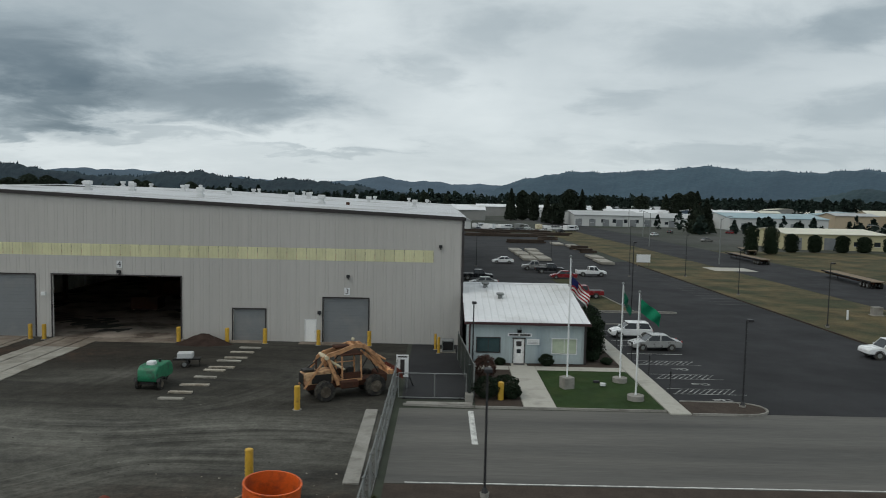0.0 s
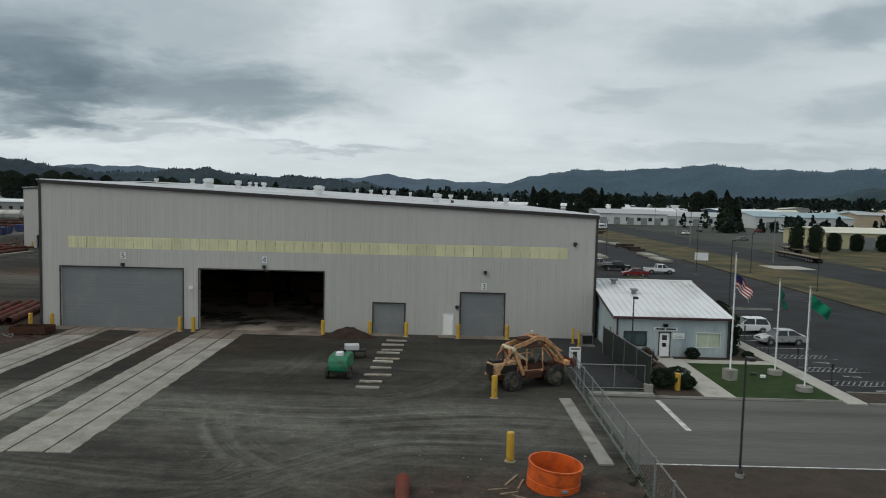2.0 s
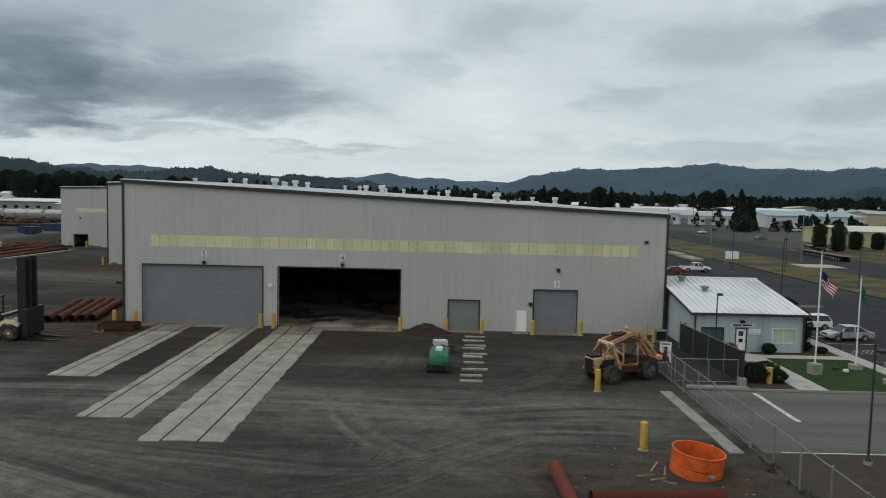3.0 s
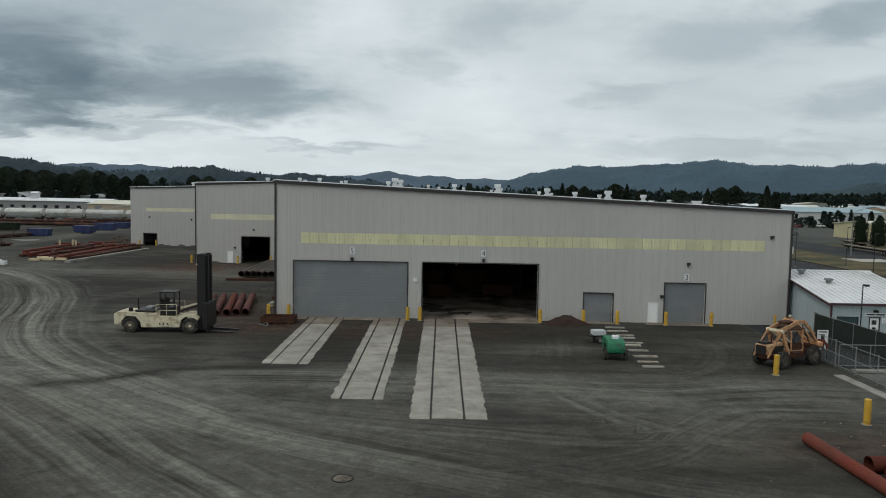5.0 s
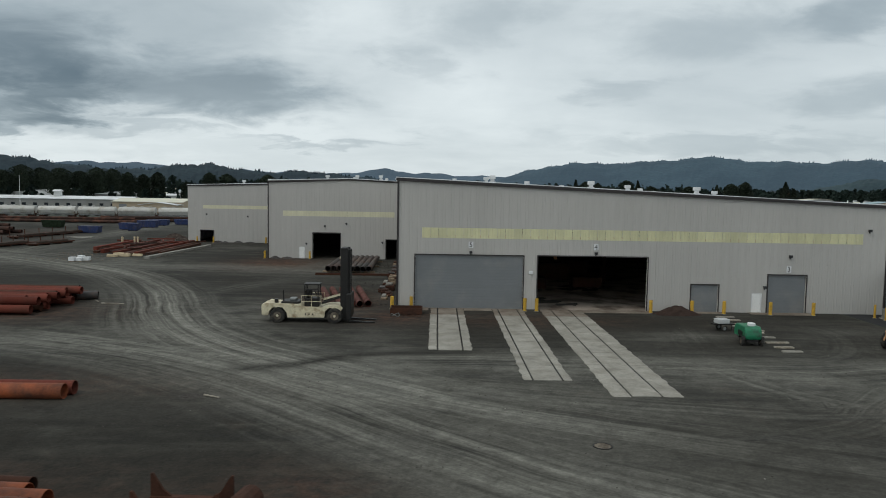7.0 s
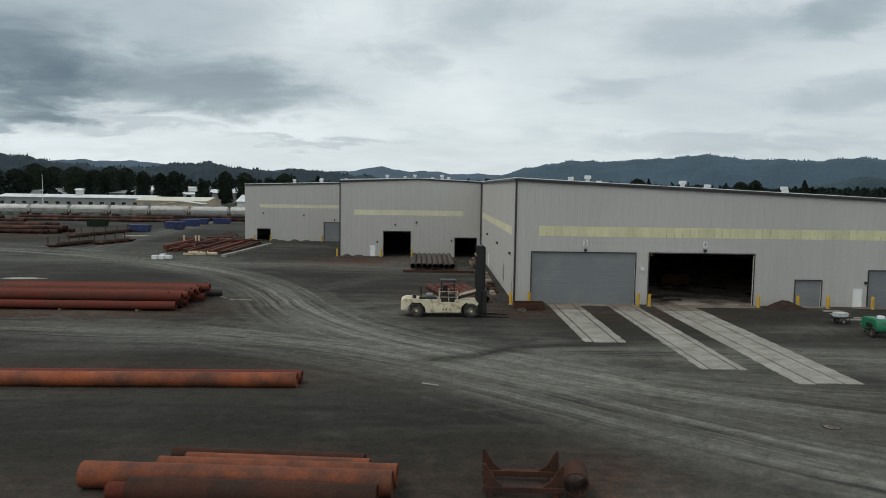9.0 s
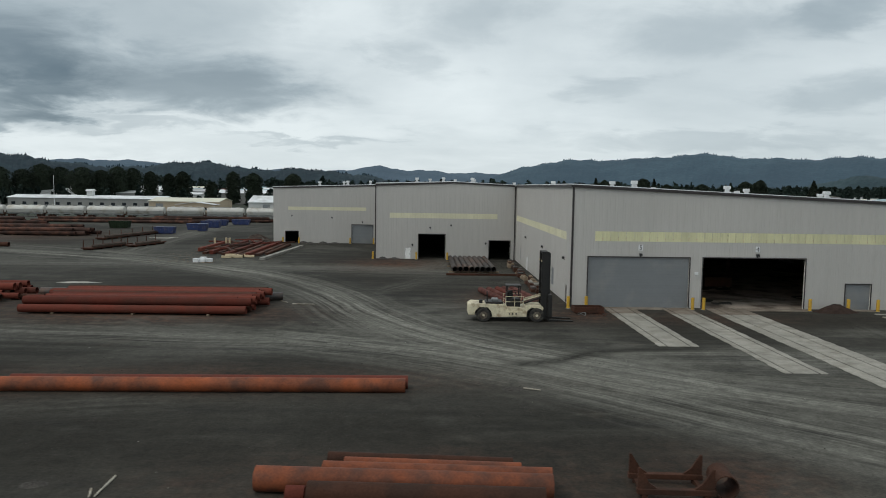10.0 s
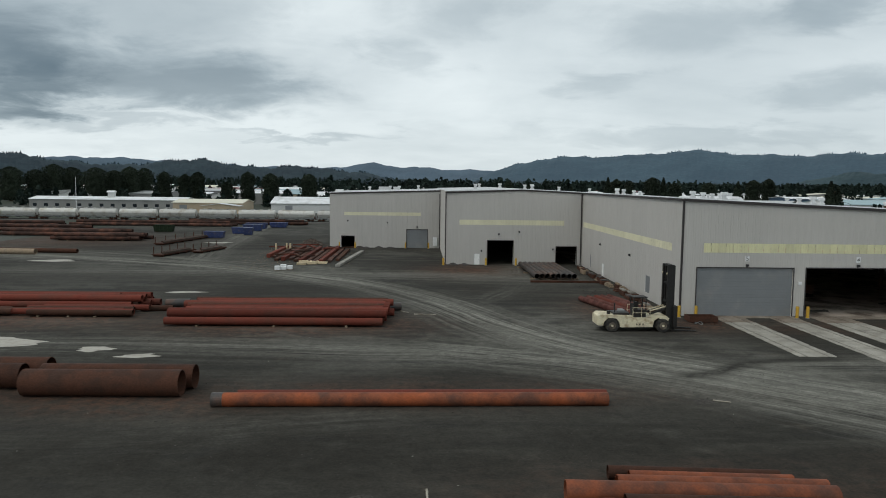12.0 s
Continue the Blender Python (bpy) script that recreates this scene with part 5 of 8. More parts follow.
# ---- white lift truck ----
def lift_truck():
    f = thing("heavy_lift_truck", (0, 0, 0), "cream white heavy lift truck with tall black mast", "lift truck")
    for y in (-1.2, 1.2):
        wheel(f, -2.85, y, 0.72, 0.5, DUSTYRIM, 12, CREAM)
    for y in (-1.35, -0.95, 0.95, 1.35):
        wheel(f, 2.7, y, 0.75, 0.36, DUSTYRIM, 0, CREAM)
    side = [(-4.25, 0.75), (-4.3, 1.75), (-4.05, 1.92), (-2.6, 1.85), (-0.7, 1.8), (-0.4, 1.55), (1.3, 1.5), (1.9, 1.7), (3.2, 1.75), (3.45, 1.5), (3.3, 1.2), (2.2, 1.55), (1.75, 1.2), (1.65, 0.55), (-1.9, 0.5),
            (-2.0, 1.0), (-2.4, 1.5), (-3.3, 1.52), (-3.7, 1.1), (-3.8, 0.7)]
    bm = prism(B(), side, "y", -1.22, 1.22)
    part("body", bm, CREAM, f)
    part("counterweight", soft_box(B(), -4.45, -3.75, -1.25, 1.25, 0.65, 1.8, 0.15, 2), CREAM, f)
    part("underframe", box(B(), -3.4, 3.0, -0.8, 0.8, 0.45, 1.1), BLACKSTEEL, f)
    part("engine_deck", soft_box(B(), -2.6, -0.8, -0.9, 0.9, 1.8, 2.05, 0.05), BLACKSTEEL, f)
    part("exhaust_stack", rod(B(), (-2.4, -0.5, 1.9), (-2.45, -0.5, 3.1), 0.07), BLACKSTEEL, f)
    part("air_cleaner", rod(B(), (-3.1, -0.6, 1.85), (-3.1, -0.6, 2.25), 0.2), BLACKSTEEL, f)
    part("coiled_hose", soft_box(B(), -1.9, -1.2, -0.3, 0.6, 2.0, 2.3, 0.1, 2), GALV, f)
    part("side_step", box(B(), -0.35, 0.9, -1.3, -1.2, 0.62, 1.1), CREAM, f, "cream step box with dark vents")
    for x in (-0.2, 0.15, 0.5):
        part("vent_slot", box(B(), x, x + 0.12, -1.32, -1.3, 0.78, 0.95), BLACKSTEEL, f)
    cab = part("cab_base", soft_box(B(), -0.35, 1.05, -0.7, 0.7, 1.5, 2.35, 0.05), BLACKSTEEL, f, "dark operator cab")
    for x in (-0.32, 1.0):
        for y in (-0.66, 0.66):
            part("cab_post", box(B(), x - 0.05, x + 0.05, y - 0.05, y + 0.05, 2.3, 3.7), BLACKSTEEL, cab)
    part("cab_roof", soft_box(B(), -0.45, 1.15, -0.75, 0.75, 3.66, 3.78, 0.04), BLACKSTEEL, cab)
    part("driver_seat", soft_box(B(), -0.2, 0.3, -0.28, 0.28, 2.3, 3.15, 0.08), BLACKSTEEL, cab)
    part("steering_column", rod(B(), (0.85, 0, 2.3), (0.6, 0, 2.95), 0.05), BLACKSTEEL, cab)
    part("rear_screen", box(B(), -0.36, -0.33, -0.62, 0.62, 2.35, 3.0), BLACKSTEEL, cab)
    for z in (2.75, 3.2):
        part("screen_bar", box(B(), -0.35, 1.02, -0.69, -0.66, z, z + 0.05), BLACKSTEEL, cab)
    for y in (-1.1, 1.1):
        for x in (-0.55, 0.4, 1.35):
            part("rail_post", rod(B(), (x, y, 1.5), (x, y, 2.65), 0.03, n=8), CREAM, f)
        for z in (2.1, 2.65):
            part("guard_rail", rod(B(), (-0.55, y, z), (1.35, y, z), 0.03, n=8), CREAM, f)
        bar(f, "tilt_cylinder", (1.4, y * 0.6, 1.9), (3.3, y * 0.6, 2.55), 0.18, 0.18, BLACKSTEEL)
        bar(f, "hydraulic_hose", (1.5, y * 0.4, 2.2), (3.3, y * 0.4, 2.75), 0.12, 0.12, CREAM)
        part("mast_channel", prism(B(), [(3.2, y * 0.7 - 0.16), (3.95, y * 0.7 - 0.16), (3.95, y * 0.7 + 0.16), (3.2, y * 0.7 + 0.16)], "z", 0.25, 7.35), BLACKSTEEL, f)
        part("inner_mast", prism(B(), [(3.4, y * 0.42 - 0.12), (4.15, y * 0.42 - 0.12), (4.15, y * 0.42 + 0.12), (3.4, y * 0.42 + 0.12)], "z", 0.25, 7.2), BLACKSTEEL, f)
        part("lift_chain", rod(B(), (3.6, y * 0.2, 0.6), (3.6, y * 0.2, 7.0), 0.06, n=6), BLACKSTEEL, f)
        fork = part("fork", prism(B(), [(3.95, 1.7), (4.1, 1.7), (4.12, 0.25), (6.6, 0.12), (6.6, 0.06), (3.95, 0.1)], "y", y * 0.75 - 0.14, y * 0.75 + 0.14), BLACKSTEEL, f)
    for z in (0.4, 3.2, 5.2, 7.15):
        part("mast_crossbar", box(B(), 3.3, 3.8, -0.8, 0.8, z, z + 0.22), BLACKSTEEL, f)
    part("carriage", soft_box(B(), 3.85, 4.3, -1.35, 1.35, 0.5, 2.9, 0.05), BLACKSTEEL, f)
    for s in (-1, 1):
        part("mast_lamp", soft_box(B(), 3.1, 3.35, s * 0.75 - 0.1, s * 0.75 + 0.1, 6.3, 6.5, 0.03), CREAM, f, "pale lamp on the mast")
    return f


place(lift_truck(), -60.75, 59.6, 0.0, 0)


# ---- pipes ----
def pipe(p0, p1, r, material=RUST, label="long rusty red steel pipe on bare gravel", group="", wall=0.03, lift=0.0):
    x, y = (p0[0] + p1[0]) / 2, (p0[1] + p1[1]) / 2
    k = thing("steel_pipe", (x, y, lift), label, "pipe", group)
    z = r + lift
    part("pipe_shell", tube(B(), (*p0, z), (*p1, z), r, wall, 24), material, k, smooth=True)
    return k


def timber(x0, x1, y, z=0.0, h=0.2):
    k = thing("timber_bearer", ((x0 + x1) / 2, y, z), "weathered square timber bearer under pipes", "timber", "timber bearers")
    part("beam", soft_box(B(), x0, x1, y - 0.1, y + 0.1, z, z + h, 0.015), WOOD, k)


pipe((-98.7, 31.7), (-70.9, 32.1), 0.49, RUSTBRIGHT, "very long orange rusty steel pipe with grey ends", "long pipes")
pipe((-97.6, 32.68), (-70.75, 33.1), 0.45, RUST, "very long rusty steel pipe behind another", "long pipes")
for x in (-98.9,):
    k = thing("pipe_collar", (x, 32.5, 0.0), "grey coated end band on a long pipe", "pipe collar")
    y = 31.7 + 0.4 * (x + 98.7) / 27.8
    part("band", tube(B(), (x - 0.3, y, 0.49), (x + 0.5 if x < -90 else x + 0.02, y, 0.49), 0.505, 0.05, 24), BLACKPIPE, k)
for (x0, x1, y, r) in ((-113.6, -102.1, 34.3, 0.98), (-113.2, -101.7, 36.3, 0.94), (-128.0, -114.6, 36.3, 0.95), (-128.5, -113.6, 38.3, 0.95)):
    pipe((x0, y), (x1, y - 0.1), r, RUSTDARK, "wide dark rusty steel pipe lying on the ground", "wide pipes", 0.05)
# near pipes, heaped
pipe((-77.2, 16.10), (-63.75, 15.30), 0.58, RUSTBRIGHT, "bright orange rusty pipe in a near heap", "near pipe heap")
pipe((-74.6, 14.55), (-64.3, 13.95), 0.55, RUSTDARK, "brown rusty pipe in a near heap", "near pipe heap")
pipe((-75.6, 14.90), (-74.75, 14.85), 0.38, RUST, "short rusty pipe offcut in a near heap", "near pipe heap")
pipe((-74.3, 17.15), (-63.6, 16.45), 0.5, RUSTBRIGHT, "orange rusty pipe in a near heap", "near pipe heap")
pipe((-73.4, 18.10), (-64.9, 17.45), 0.42, RUSTBRIGHT, "orange rusty pipe in a near heap", "near pipe heap")
pipe((-74.3, 19.00), (-65.2, 18.30), 0.38, RUSTDARK, "dark brown pipe behind a near heap", "near pipe heap")


def pipe_stack(x0, x1, y0, n, r, layers, seed, material=RUST, label="rusty red steel pipe in a wide stack", group="pipe stack", jitter=1.4, axis="x"):
    rng = random.Random(seed)
    for x in (x0 + 2.5, (x0 + x1) / 2, x1 - 3.0):
        timber_len = n * 2.04 * r
        k = thing("timber_bearer", (x, y0 + timber_len / 2, 0), "weathered square timber bearer under pipes", "timber", "timber bearers")
        part("beam", soft_box(B(), x - 0.12, x + 0.12, y0 - r, y0 + timber_len - r, 0, 0.18, 0.015), WOOD, k)
    for q in range(layers):
        for i in range(n - q - (q > 0)):
            y = y0 + (i + q * 0.5 + 0.3 * (q > 0)) * 2.04 * r
            z = 0.16 + q * r * 1.74
            k = pipe((x0 + rng.uniform(-jitter, jitter), y), (x1 + rng.uniform(-jitter, jitter) + i * 0.12, y), r, RUSTDARK if material is RUST and rng.random() < 0.2 else material, label, group, 0.025, z)


pipe_stack(-111.4, -89.6, 60.3, 13, 0.43, 2, 1)
pipe_stack(-131.0, -119.0, 65.2, 6, 0.36, 1, 2, RUST, "rusty red steel pipe in a low stack", "low pipe stack")
pipe_stack(-150.0, -120.0, 70.2, 6, 0.42, 2, 3, RUST, "rusty red steel pipe in a low stack", "low pipe stack", 2.5)
pipe_stack(-148.0, -131.5, 64.2, 5, 0.36, 1, 4, RUSTDARK, "dark rusty steel pipe in a low stack", "low pipe stack", 2.5)
pipe((-116.2, 71.8), (-113.3, 72.2), 0.55, BLACKPIPE, "short dark pipe offcut beside a stack", "offcuts")
pipe((-89.0, 70.4), (-86.9, 71.0), 0.5, BLACKPIPE, "short dark pipe offcut beside a stack", "offcuts")
pipe((-118.3, 69.3), (-114.6, 69.6), 0.35, RUSTDARK, "short dark pipe offcut beside a stack", "offcuts")
pipe((-192.0, 138.0), (-165.0, 135.0), 0.62, WOOD, "wide pale brown pipe in the far yard", "far pipes")
pipe((-184.0, 141.0), (-158.0, 138.5), 0.5, RUSTDARK, "dark pipe in the far yard", "far pipes")
for i, (x0, x1, y, n, mt) in enumerate(((-178, -158.5, 171, 6, FARSTOCK), (-200, -168, 186, 6, FARSTOCK), (-214, -186, 204, 5, FARSTOCK), (-240, -205, 225, 5, FARSTOCK), (-205, -150, 234, 3, FARSTOCK), (-168, -128, 246, 3, FARSTOCK))):
    pipe_stack(x0, x1, y, n, 0.5, 2, 30 + i, mt, "dark rusty steel beams and pipes in the far yard", "far yard stock", 2.5)
# dark pipes before the middle hall, ends towards the yard
for i in range(8):
    x = -65.0 + i * 0.9
    k = thing("steel_pipe", (x, 109, 0.25), "black coated steel pipe in a flat row", "pipe", "black pipe row")
    part("pipe_shell", tube(B(), (x, 100.2 + 0.2 * (i % 3), 0.71), (x - 0.2, 119, 0.71), 0.44, 0.03, 20), BLACKPIPE, k, smooth=True)
for y in (101.5, 109.5, 117.5):
    timber(-66.0, -57.8, y, 0.0, 0.27)
k = thing("steel_beam", (-61, 97.6, 0.02), "long dark steel beam lying on the gravel", "beam")
part("beam", soft_box(B(), -66.5, -55.0, 97.4, 97.75, 0.02, 0.35, 0.02), RUSTDARK, k)
# diagonal pipes beside the lift truck
for i, (xa, xb) in enumerate(((-59.6, -62.4), (-58.6, -61.3), (-57.5, -60.1), (-56.6, -59.2), (-55.7, -58.1))):
    k = thing("steel_pipe", ((xa + xb) / 2, 68, 0), "pinkish rusty red pipe lying near the hall corner", "pipe", "corner pipes")
    part("pipe_shell", tube(B(), (xa, 67.0 + i * 0.3, 0.42), (xb, 79.0 + i * 0.4, 0.42), 0.38, 0.03, 20), RUST if i == 2 else PINKRUST, k)
c = thing("rusty_bin", (-51.3, 64.6, 0), "low rusty red steel scrap bin", "bin")
for x0, x1, y0, y1 in ((-52.9, -49.7, 63.7, 63.78), (-52.9, -49.7, 65.5, 65.58), (-52.98, -52.9, 63.7, 65.58), (-49.7, -49.62, 63.7, 65.58)):
    part("bin_side", box(B(), x0, x1, y0, y1, 0.12, 0.72), RUSTDARK, c)
part("bin_floor", box(B(), -52.9, -49.7, 63.78, 65.5, 0.1, 0.16), RUSTDARK, c)
for x in (-52.6, -50.0):
    part("skid", box(B(), x - 0.06, x + 0.06, 63.7, 65.6, 0, 0.12), RUSTDARK, c)
for i, (x, y) in enumerate(((-52.4, 62.6), (-50.2, 62.4), (-51.2, 62.9))):
    k = thing("wire_loop", (x, y, 0), "loose loop of grey wire on the ground", "wire")
    part("loop", loft(B(), [ring((x + 0.45 * math.cos(a), y + 0.3 * math.sin(a), 0.2 + 0.14 * math.sin(a * 2)), (-math.sin(a), math.cos(a), 0), 0.035, 6) for a in (2 * math.pi * j / 18 for j in range(18))], closed=True), RUSTDARK if i else GALV, k)


# ---- pipe cradle, near ----
def cradle(x, y, rz=0):
    c = thing("pipe_cradle", (0, 0, 0), "dark rusty steel pipe cradle with two horns", "cradle")
    for yy in (-0.9, 0.9):
        part("base_beam", soft_box(B(), -1.75, 1.75, yy - 0.15, yy + 0.15, 0.22, 0.48, 0.02), RUSTDARK, c)
        for s in (-1, 1):
            part("horn", prism(B(), [(s * 1.72, 0.45), (s * 0.8, 0.46), (s * 1.2, 0.75), (s * 1.62, 1.42), (s * 1.72, 1.42)], "y", yy - 0.06, yy + 0.06), RUSTDARK, c)
            part("leg", box(B(), s * 1.4 - 0.12, s * 1.4 + 0.12, yy - 0.12, yy + 0.12, 0.0, 0.3), RUSTDARK, c)
    for s in (-1, 1):
        part("tie_beam", box(B(), s * 1.4 - 0.1, s * 1.4 + 0.1, -0.8, 0.8, 0.1, 0.24), RUSTDARK, c)
    place(c, x, y, 0, rz)


cradle(-58.1, 16.3, -3)
k = thing("scrap_roll", (-55.7, 16.0, 0), "crumpled dark rusty steel plate roll", "scrap")
part("roll", tube(B(), (-55.9, 15.2, 0.62), (-55.6, 17.0, 0.55), 0.55, 0.05, 14), RUSTDARK, k)

# ---- far yard stock ----
random.seed(12)
for i in range(12):
    x0 = -116 + i * 1.35
    k = thing("steel_beam", (x0, 140, 0), "long rusty red steel beam in a flat layer", "beam", "flat layer of red beams")
    ya = 125 + random.uniform(-3, 3) + max(0, 5 - i) * 1.5
    yb = 154 + random.uniform(-4, 2)
    part("beam", soft_box(B(), x0 - 0.4, x0 + 0.4, ya, yb, 0.05, 0.5 + 0.3 * (i % 3 == 0), 0.03), FARSTOCK if i % 3 == 1 else RUSTDARK if i % 3 else RUST, k)
for i in range(5):
    k = thing("lumber_bundle", (-106 + i * 0.1, 120.5 + i * 0.5, 0), "bundle of pale fresh lumber on the ground", "lumber")
    x = -107.2 + (i % 3) * 1.9
    part("lumber_pack", soft_box(B(), x - 0.9, x + 0.9, 119.8 + i * 0.9, 120.5 + i * 0.9, 0.05, 0.45 + 0.1 * (i % 2), 0.02), PALEWOOD, k)
k = thing("concrete_beam", (-98.6, 128, 0), "long pale concrete beam lying on the ground", "beam")
part("beam", loft(B(), [[Vector((x + dx, y, z)) for dx, z in ((-0.45, 0), (0.45, 0), (0.45, 0.45), (-0.45, 0.45))] for x, y in ((-100.0, 117.5), (-97.6, 146))]), KERB, k)
for i, (x, y, h) in enumerate(((-110.0, 111.2, 0.8), (-109.0, 111.6, 0.7), (-108.0, 112.2, 0.75), (-109.3, 112.9, 0.9))):
    k = thing("block_pallet", (x, y, 0), "pallet of white concrete blocks", "pallet", "white block pallets")
    part("block_cube", soft_box(B(), x - 0.48, x + 0.48, y - 0.45, y + 0.45, 0.12, h, 0.03), WHITE, k)
    part("pallet_base", box(B(), x - 0.5, x + 0.5, y - 0.48, y + 0.48, 0.0, 0.12), WOOD, k)
BLUE = mat("blue_paint", (0.016, 0.03, 0.10), 0.5, 0, 0.2, 0.8, 8, 0.12, stain=(0.05, 0.05, 0.09), amount=0.3, stain_scale=1.0, rand=0.2)
for i, (x, y, w, d_, h, mt) in enumerate(((-141.5, 184, 5.5, 2.4, 1.9, BLUE), (-138, 201, 6, 2.5, 2.0, BLUE), (-137.5, 213, 6, 2.5, 2.2, BLUE), (-139, 225, 7, 2.5, 2.0, BLUE), (-135, 196, 3, 2, 2.2, BLUE), (-163, 206, 6.0, 2.4, 2.2, HEDGE), (-133, 232, 6, 2.4, 1.8, BLUE))):
    k = thing("skip_bin", (x, y, 0), "blue steel skip bin in the far yard" if mt is BLUE else "dull steel skip bin in the far yard", "bin", "far bins")
    part("bin_body", prism(B(), [(x - w / 2 + 0.4, 0.15), (x + w / 2 - 0.4, 0.15), (x + w / 2, h), (x - w / 2, h)], "y", y - d_ / 2, y + d_ / 2), mt, k)
    part("rim", box(B(), x - w / 2 - 0.06, x + w / 2 + 0.06, y - d_ / 2 - 0.06, y - d_ / 2, h - 0.15, h + 0.02), mt, k)
    for q in range(4):
        part("rib", box(B(), x - w / 2 + w * (q + 0.7) / 5 - 0.06, x - w / 2 + w * (q + 0.7) / 5 + 0.06, y - d_ / 2 - 0.08, y - d_ / 2, 0.2, h - 0.15), mt, k)
    for s in (-1, 1):
        part("skid", box(B(), x + s * w * 0.3 - 0.1, x + s * w * 0.3 + 0.1, y - d_ / 2, y + d_ / 2, 0, 0.16), RUSTDARK, k)


def stake_rack(x, y, rz, n=6, l=22):
    k = thing("stake_rack", (0, 0, 0), "low dark rack with stakes holding steel bars", "rack", "stake racks")
    part("deck", soft_box(B(), -l / 2, l / 2, -1.2, 1.2, 0.3, 0.55, 0.03), RUSTDARK, k)
    for i in range(n):
        xx = -l / 2 + 0.8 + (l - 1.6) * i / (n - 1)
        part("foot", box(B(), xx - 0.15, xx + 0.15, -1.1, 1.1, 0, 0.3), RUSTDARK, k)
        part("stake", box(B(), xx - 0.07, xx + 0.07, 1.05, 1.2, 0.5, 2.0), RUSTDARK, k)
    for i in range(4):
        part("bar_stock", soft_box(B(), -l / 2 + 1 + i * 0.7, l / 2 - 2 + i * 0.4, -1 + i * 0.5, -0.62 + i * 0.5, 0.55, 0.9, 0.03), FARSTOCK if i % 2 else DARKTIMBER, k)
    place(k, x, y, 0, rz)


stake_rack(-137.5, 139, 78, 5, 14)
stake_rack(-132.0, 146, 78, 4, 12)
stake_rack(-146, 172, 80, 6, 26)

random.seed(44)
for i in range(16):
    x, y = random.uniform(-117, -101), random.uniform(126, 158)
    k = thing("loose_beam", (0, 0, 0), "loose dark rusty beam lying across others", "beam", "loose beams")
    l = random.uniform(2.5, 7)
    part("beam", soft_box(B(), -l / 2, l / 2, -0.18, 0.18, 0.0, 0.3, 0.02), random.choice((RUSTDARK, FARSTOCK, RUST, DARKTIMBER)), k)
    place(k, x, y, 0.62, random.uniform(0, 180))
# clutter along the side wall of the front hall
random.seed(9)
for i in range(22):
    y = 75 + i * 1.95 + random.uniform(-0.6, 0.6)
    x = -54.0 - random.uniform(0, 1.1)
    k = thing("scrap_stock", (x, y, 0), "bundle of scrap steel and timber along the wall", "scrap", "clutter along the wall")
    w, l, h = random.uniform(0.3, 0.7), random.uniform(0.6, 1.3), random.uniform(0.25, 0.8)
    mt = random.choice((RUSTDARK, RUSTDARK, BLACKPIPE, RUSTDARK, WOOD))
    part("scrap_piece", soft_box(B(), x - w, x + w, y - l, y + l, 0.02, h, 0.05), mt, k)
    part("top_piece", soft_box(B(), x - w * 0.8, x + w * 0.5, y - l * 0.6, y + l * 0.9, h, h + 0.2, 0.03), random.choice((WOOD, RUSTDARK, BLACKPIPE, KERB)), k)

# pale mud patches
PUDDLE = mat("pale_dried_mud", (0.36, 0.335, 0.285), 0.6, 0, 0.12, 0.8, 8, 0.1, stain=(0.24, 0.22, 0.19), amount=0.35, stain_scale=0.8)
random.seed(21)
for x, y, rx, ry in ((-126.6, 51.4, 4.8, 2.6), (-115.0, 49.0, 1.6, 0.9), (-109.9, 46.4, 1.7, 0.75), (-155.6, 123.6, 4.0, 1.6), (-118.0, 84.5, 2.5, 0.8), (-136, 168, 3, 1.5)):
    bm = B()
    n = 28
    ph = [random.uniform(0, 6.28) for _ in range(4)]
    pts = [(x + rx * math.cos(a) * (1 + 0.25 * math.sin(3 * a + ph[0]) + 0.2 * math.sin(7 * a + ph[1])), y + ry * math.sin(a) * (1 + 0.25 * math.sin(2 * a + ph[2]) + 0.15 * math.sin(5 * a + ph[3]))) for a in (2 * math.pi * i / n for i in range(n))]
    prism(bm, pts, "z", 0.0, 0.047)
    tagged(part("mud_patch", bm, PUDDLE), "pale patch of dried mud on the gravel", "mud patch", "mud patches")


# ---- office ----
OX0, OX1, OY0, OY1, ORIDGE, OEAVE, OTOP = 2.55, 12.35, 60.8, 83.0, 72.0, 3.55, 5.45
office = thing("office", (OX0, OY0, 0), "small blue-grey ribbed metal office with white seamed roof", "building")


def oz(y):
    return OEAVE + (OTOP - OEAVE) * (1 - abs(y - ORIDGE) / (ORIDGE - OY0))


win = [(0.6, 2.55, 1.03, 2.25), (7.0, 9.05, 1.0, 2.25)]
fO = metal_wall(office, (OX0, OY0), (OX1, OY0), lambda u: OEAVE, [*win, (3.65, 4.7, 0, 2.22)], OFFICE, SIDING_IN)
fOw = metal_wall(office, (OX0, OY1), (OX0, OY0), lambda u: oz(OY1 - u), [(OY1 - 64.0, OY1 - 63.2, 1.0, 2.2)], OFFICE, SIDING_IN)
metal_wall(office, (OX1, OY0), (OX1, OY1), lambda u: oz(OY0 + u), [], OFFICE, SIDING_IN)
metal_wall(office, (OX1, OY1), (OX0, OY1), lambda u: OEAVE, [], OFFICE, SIDING_IN)
BLIND = mat("drawn_blind", (0.42, 0.48, 0.36), 0.7)
TEALGLASS = mat("blue_green_glass", (0.05, 0.085, 0.09), 0.1)
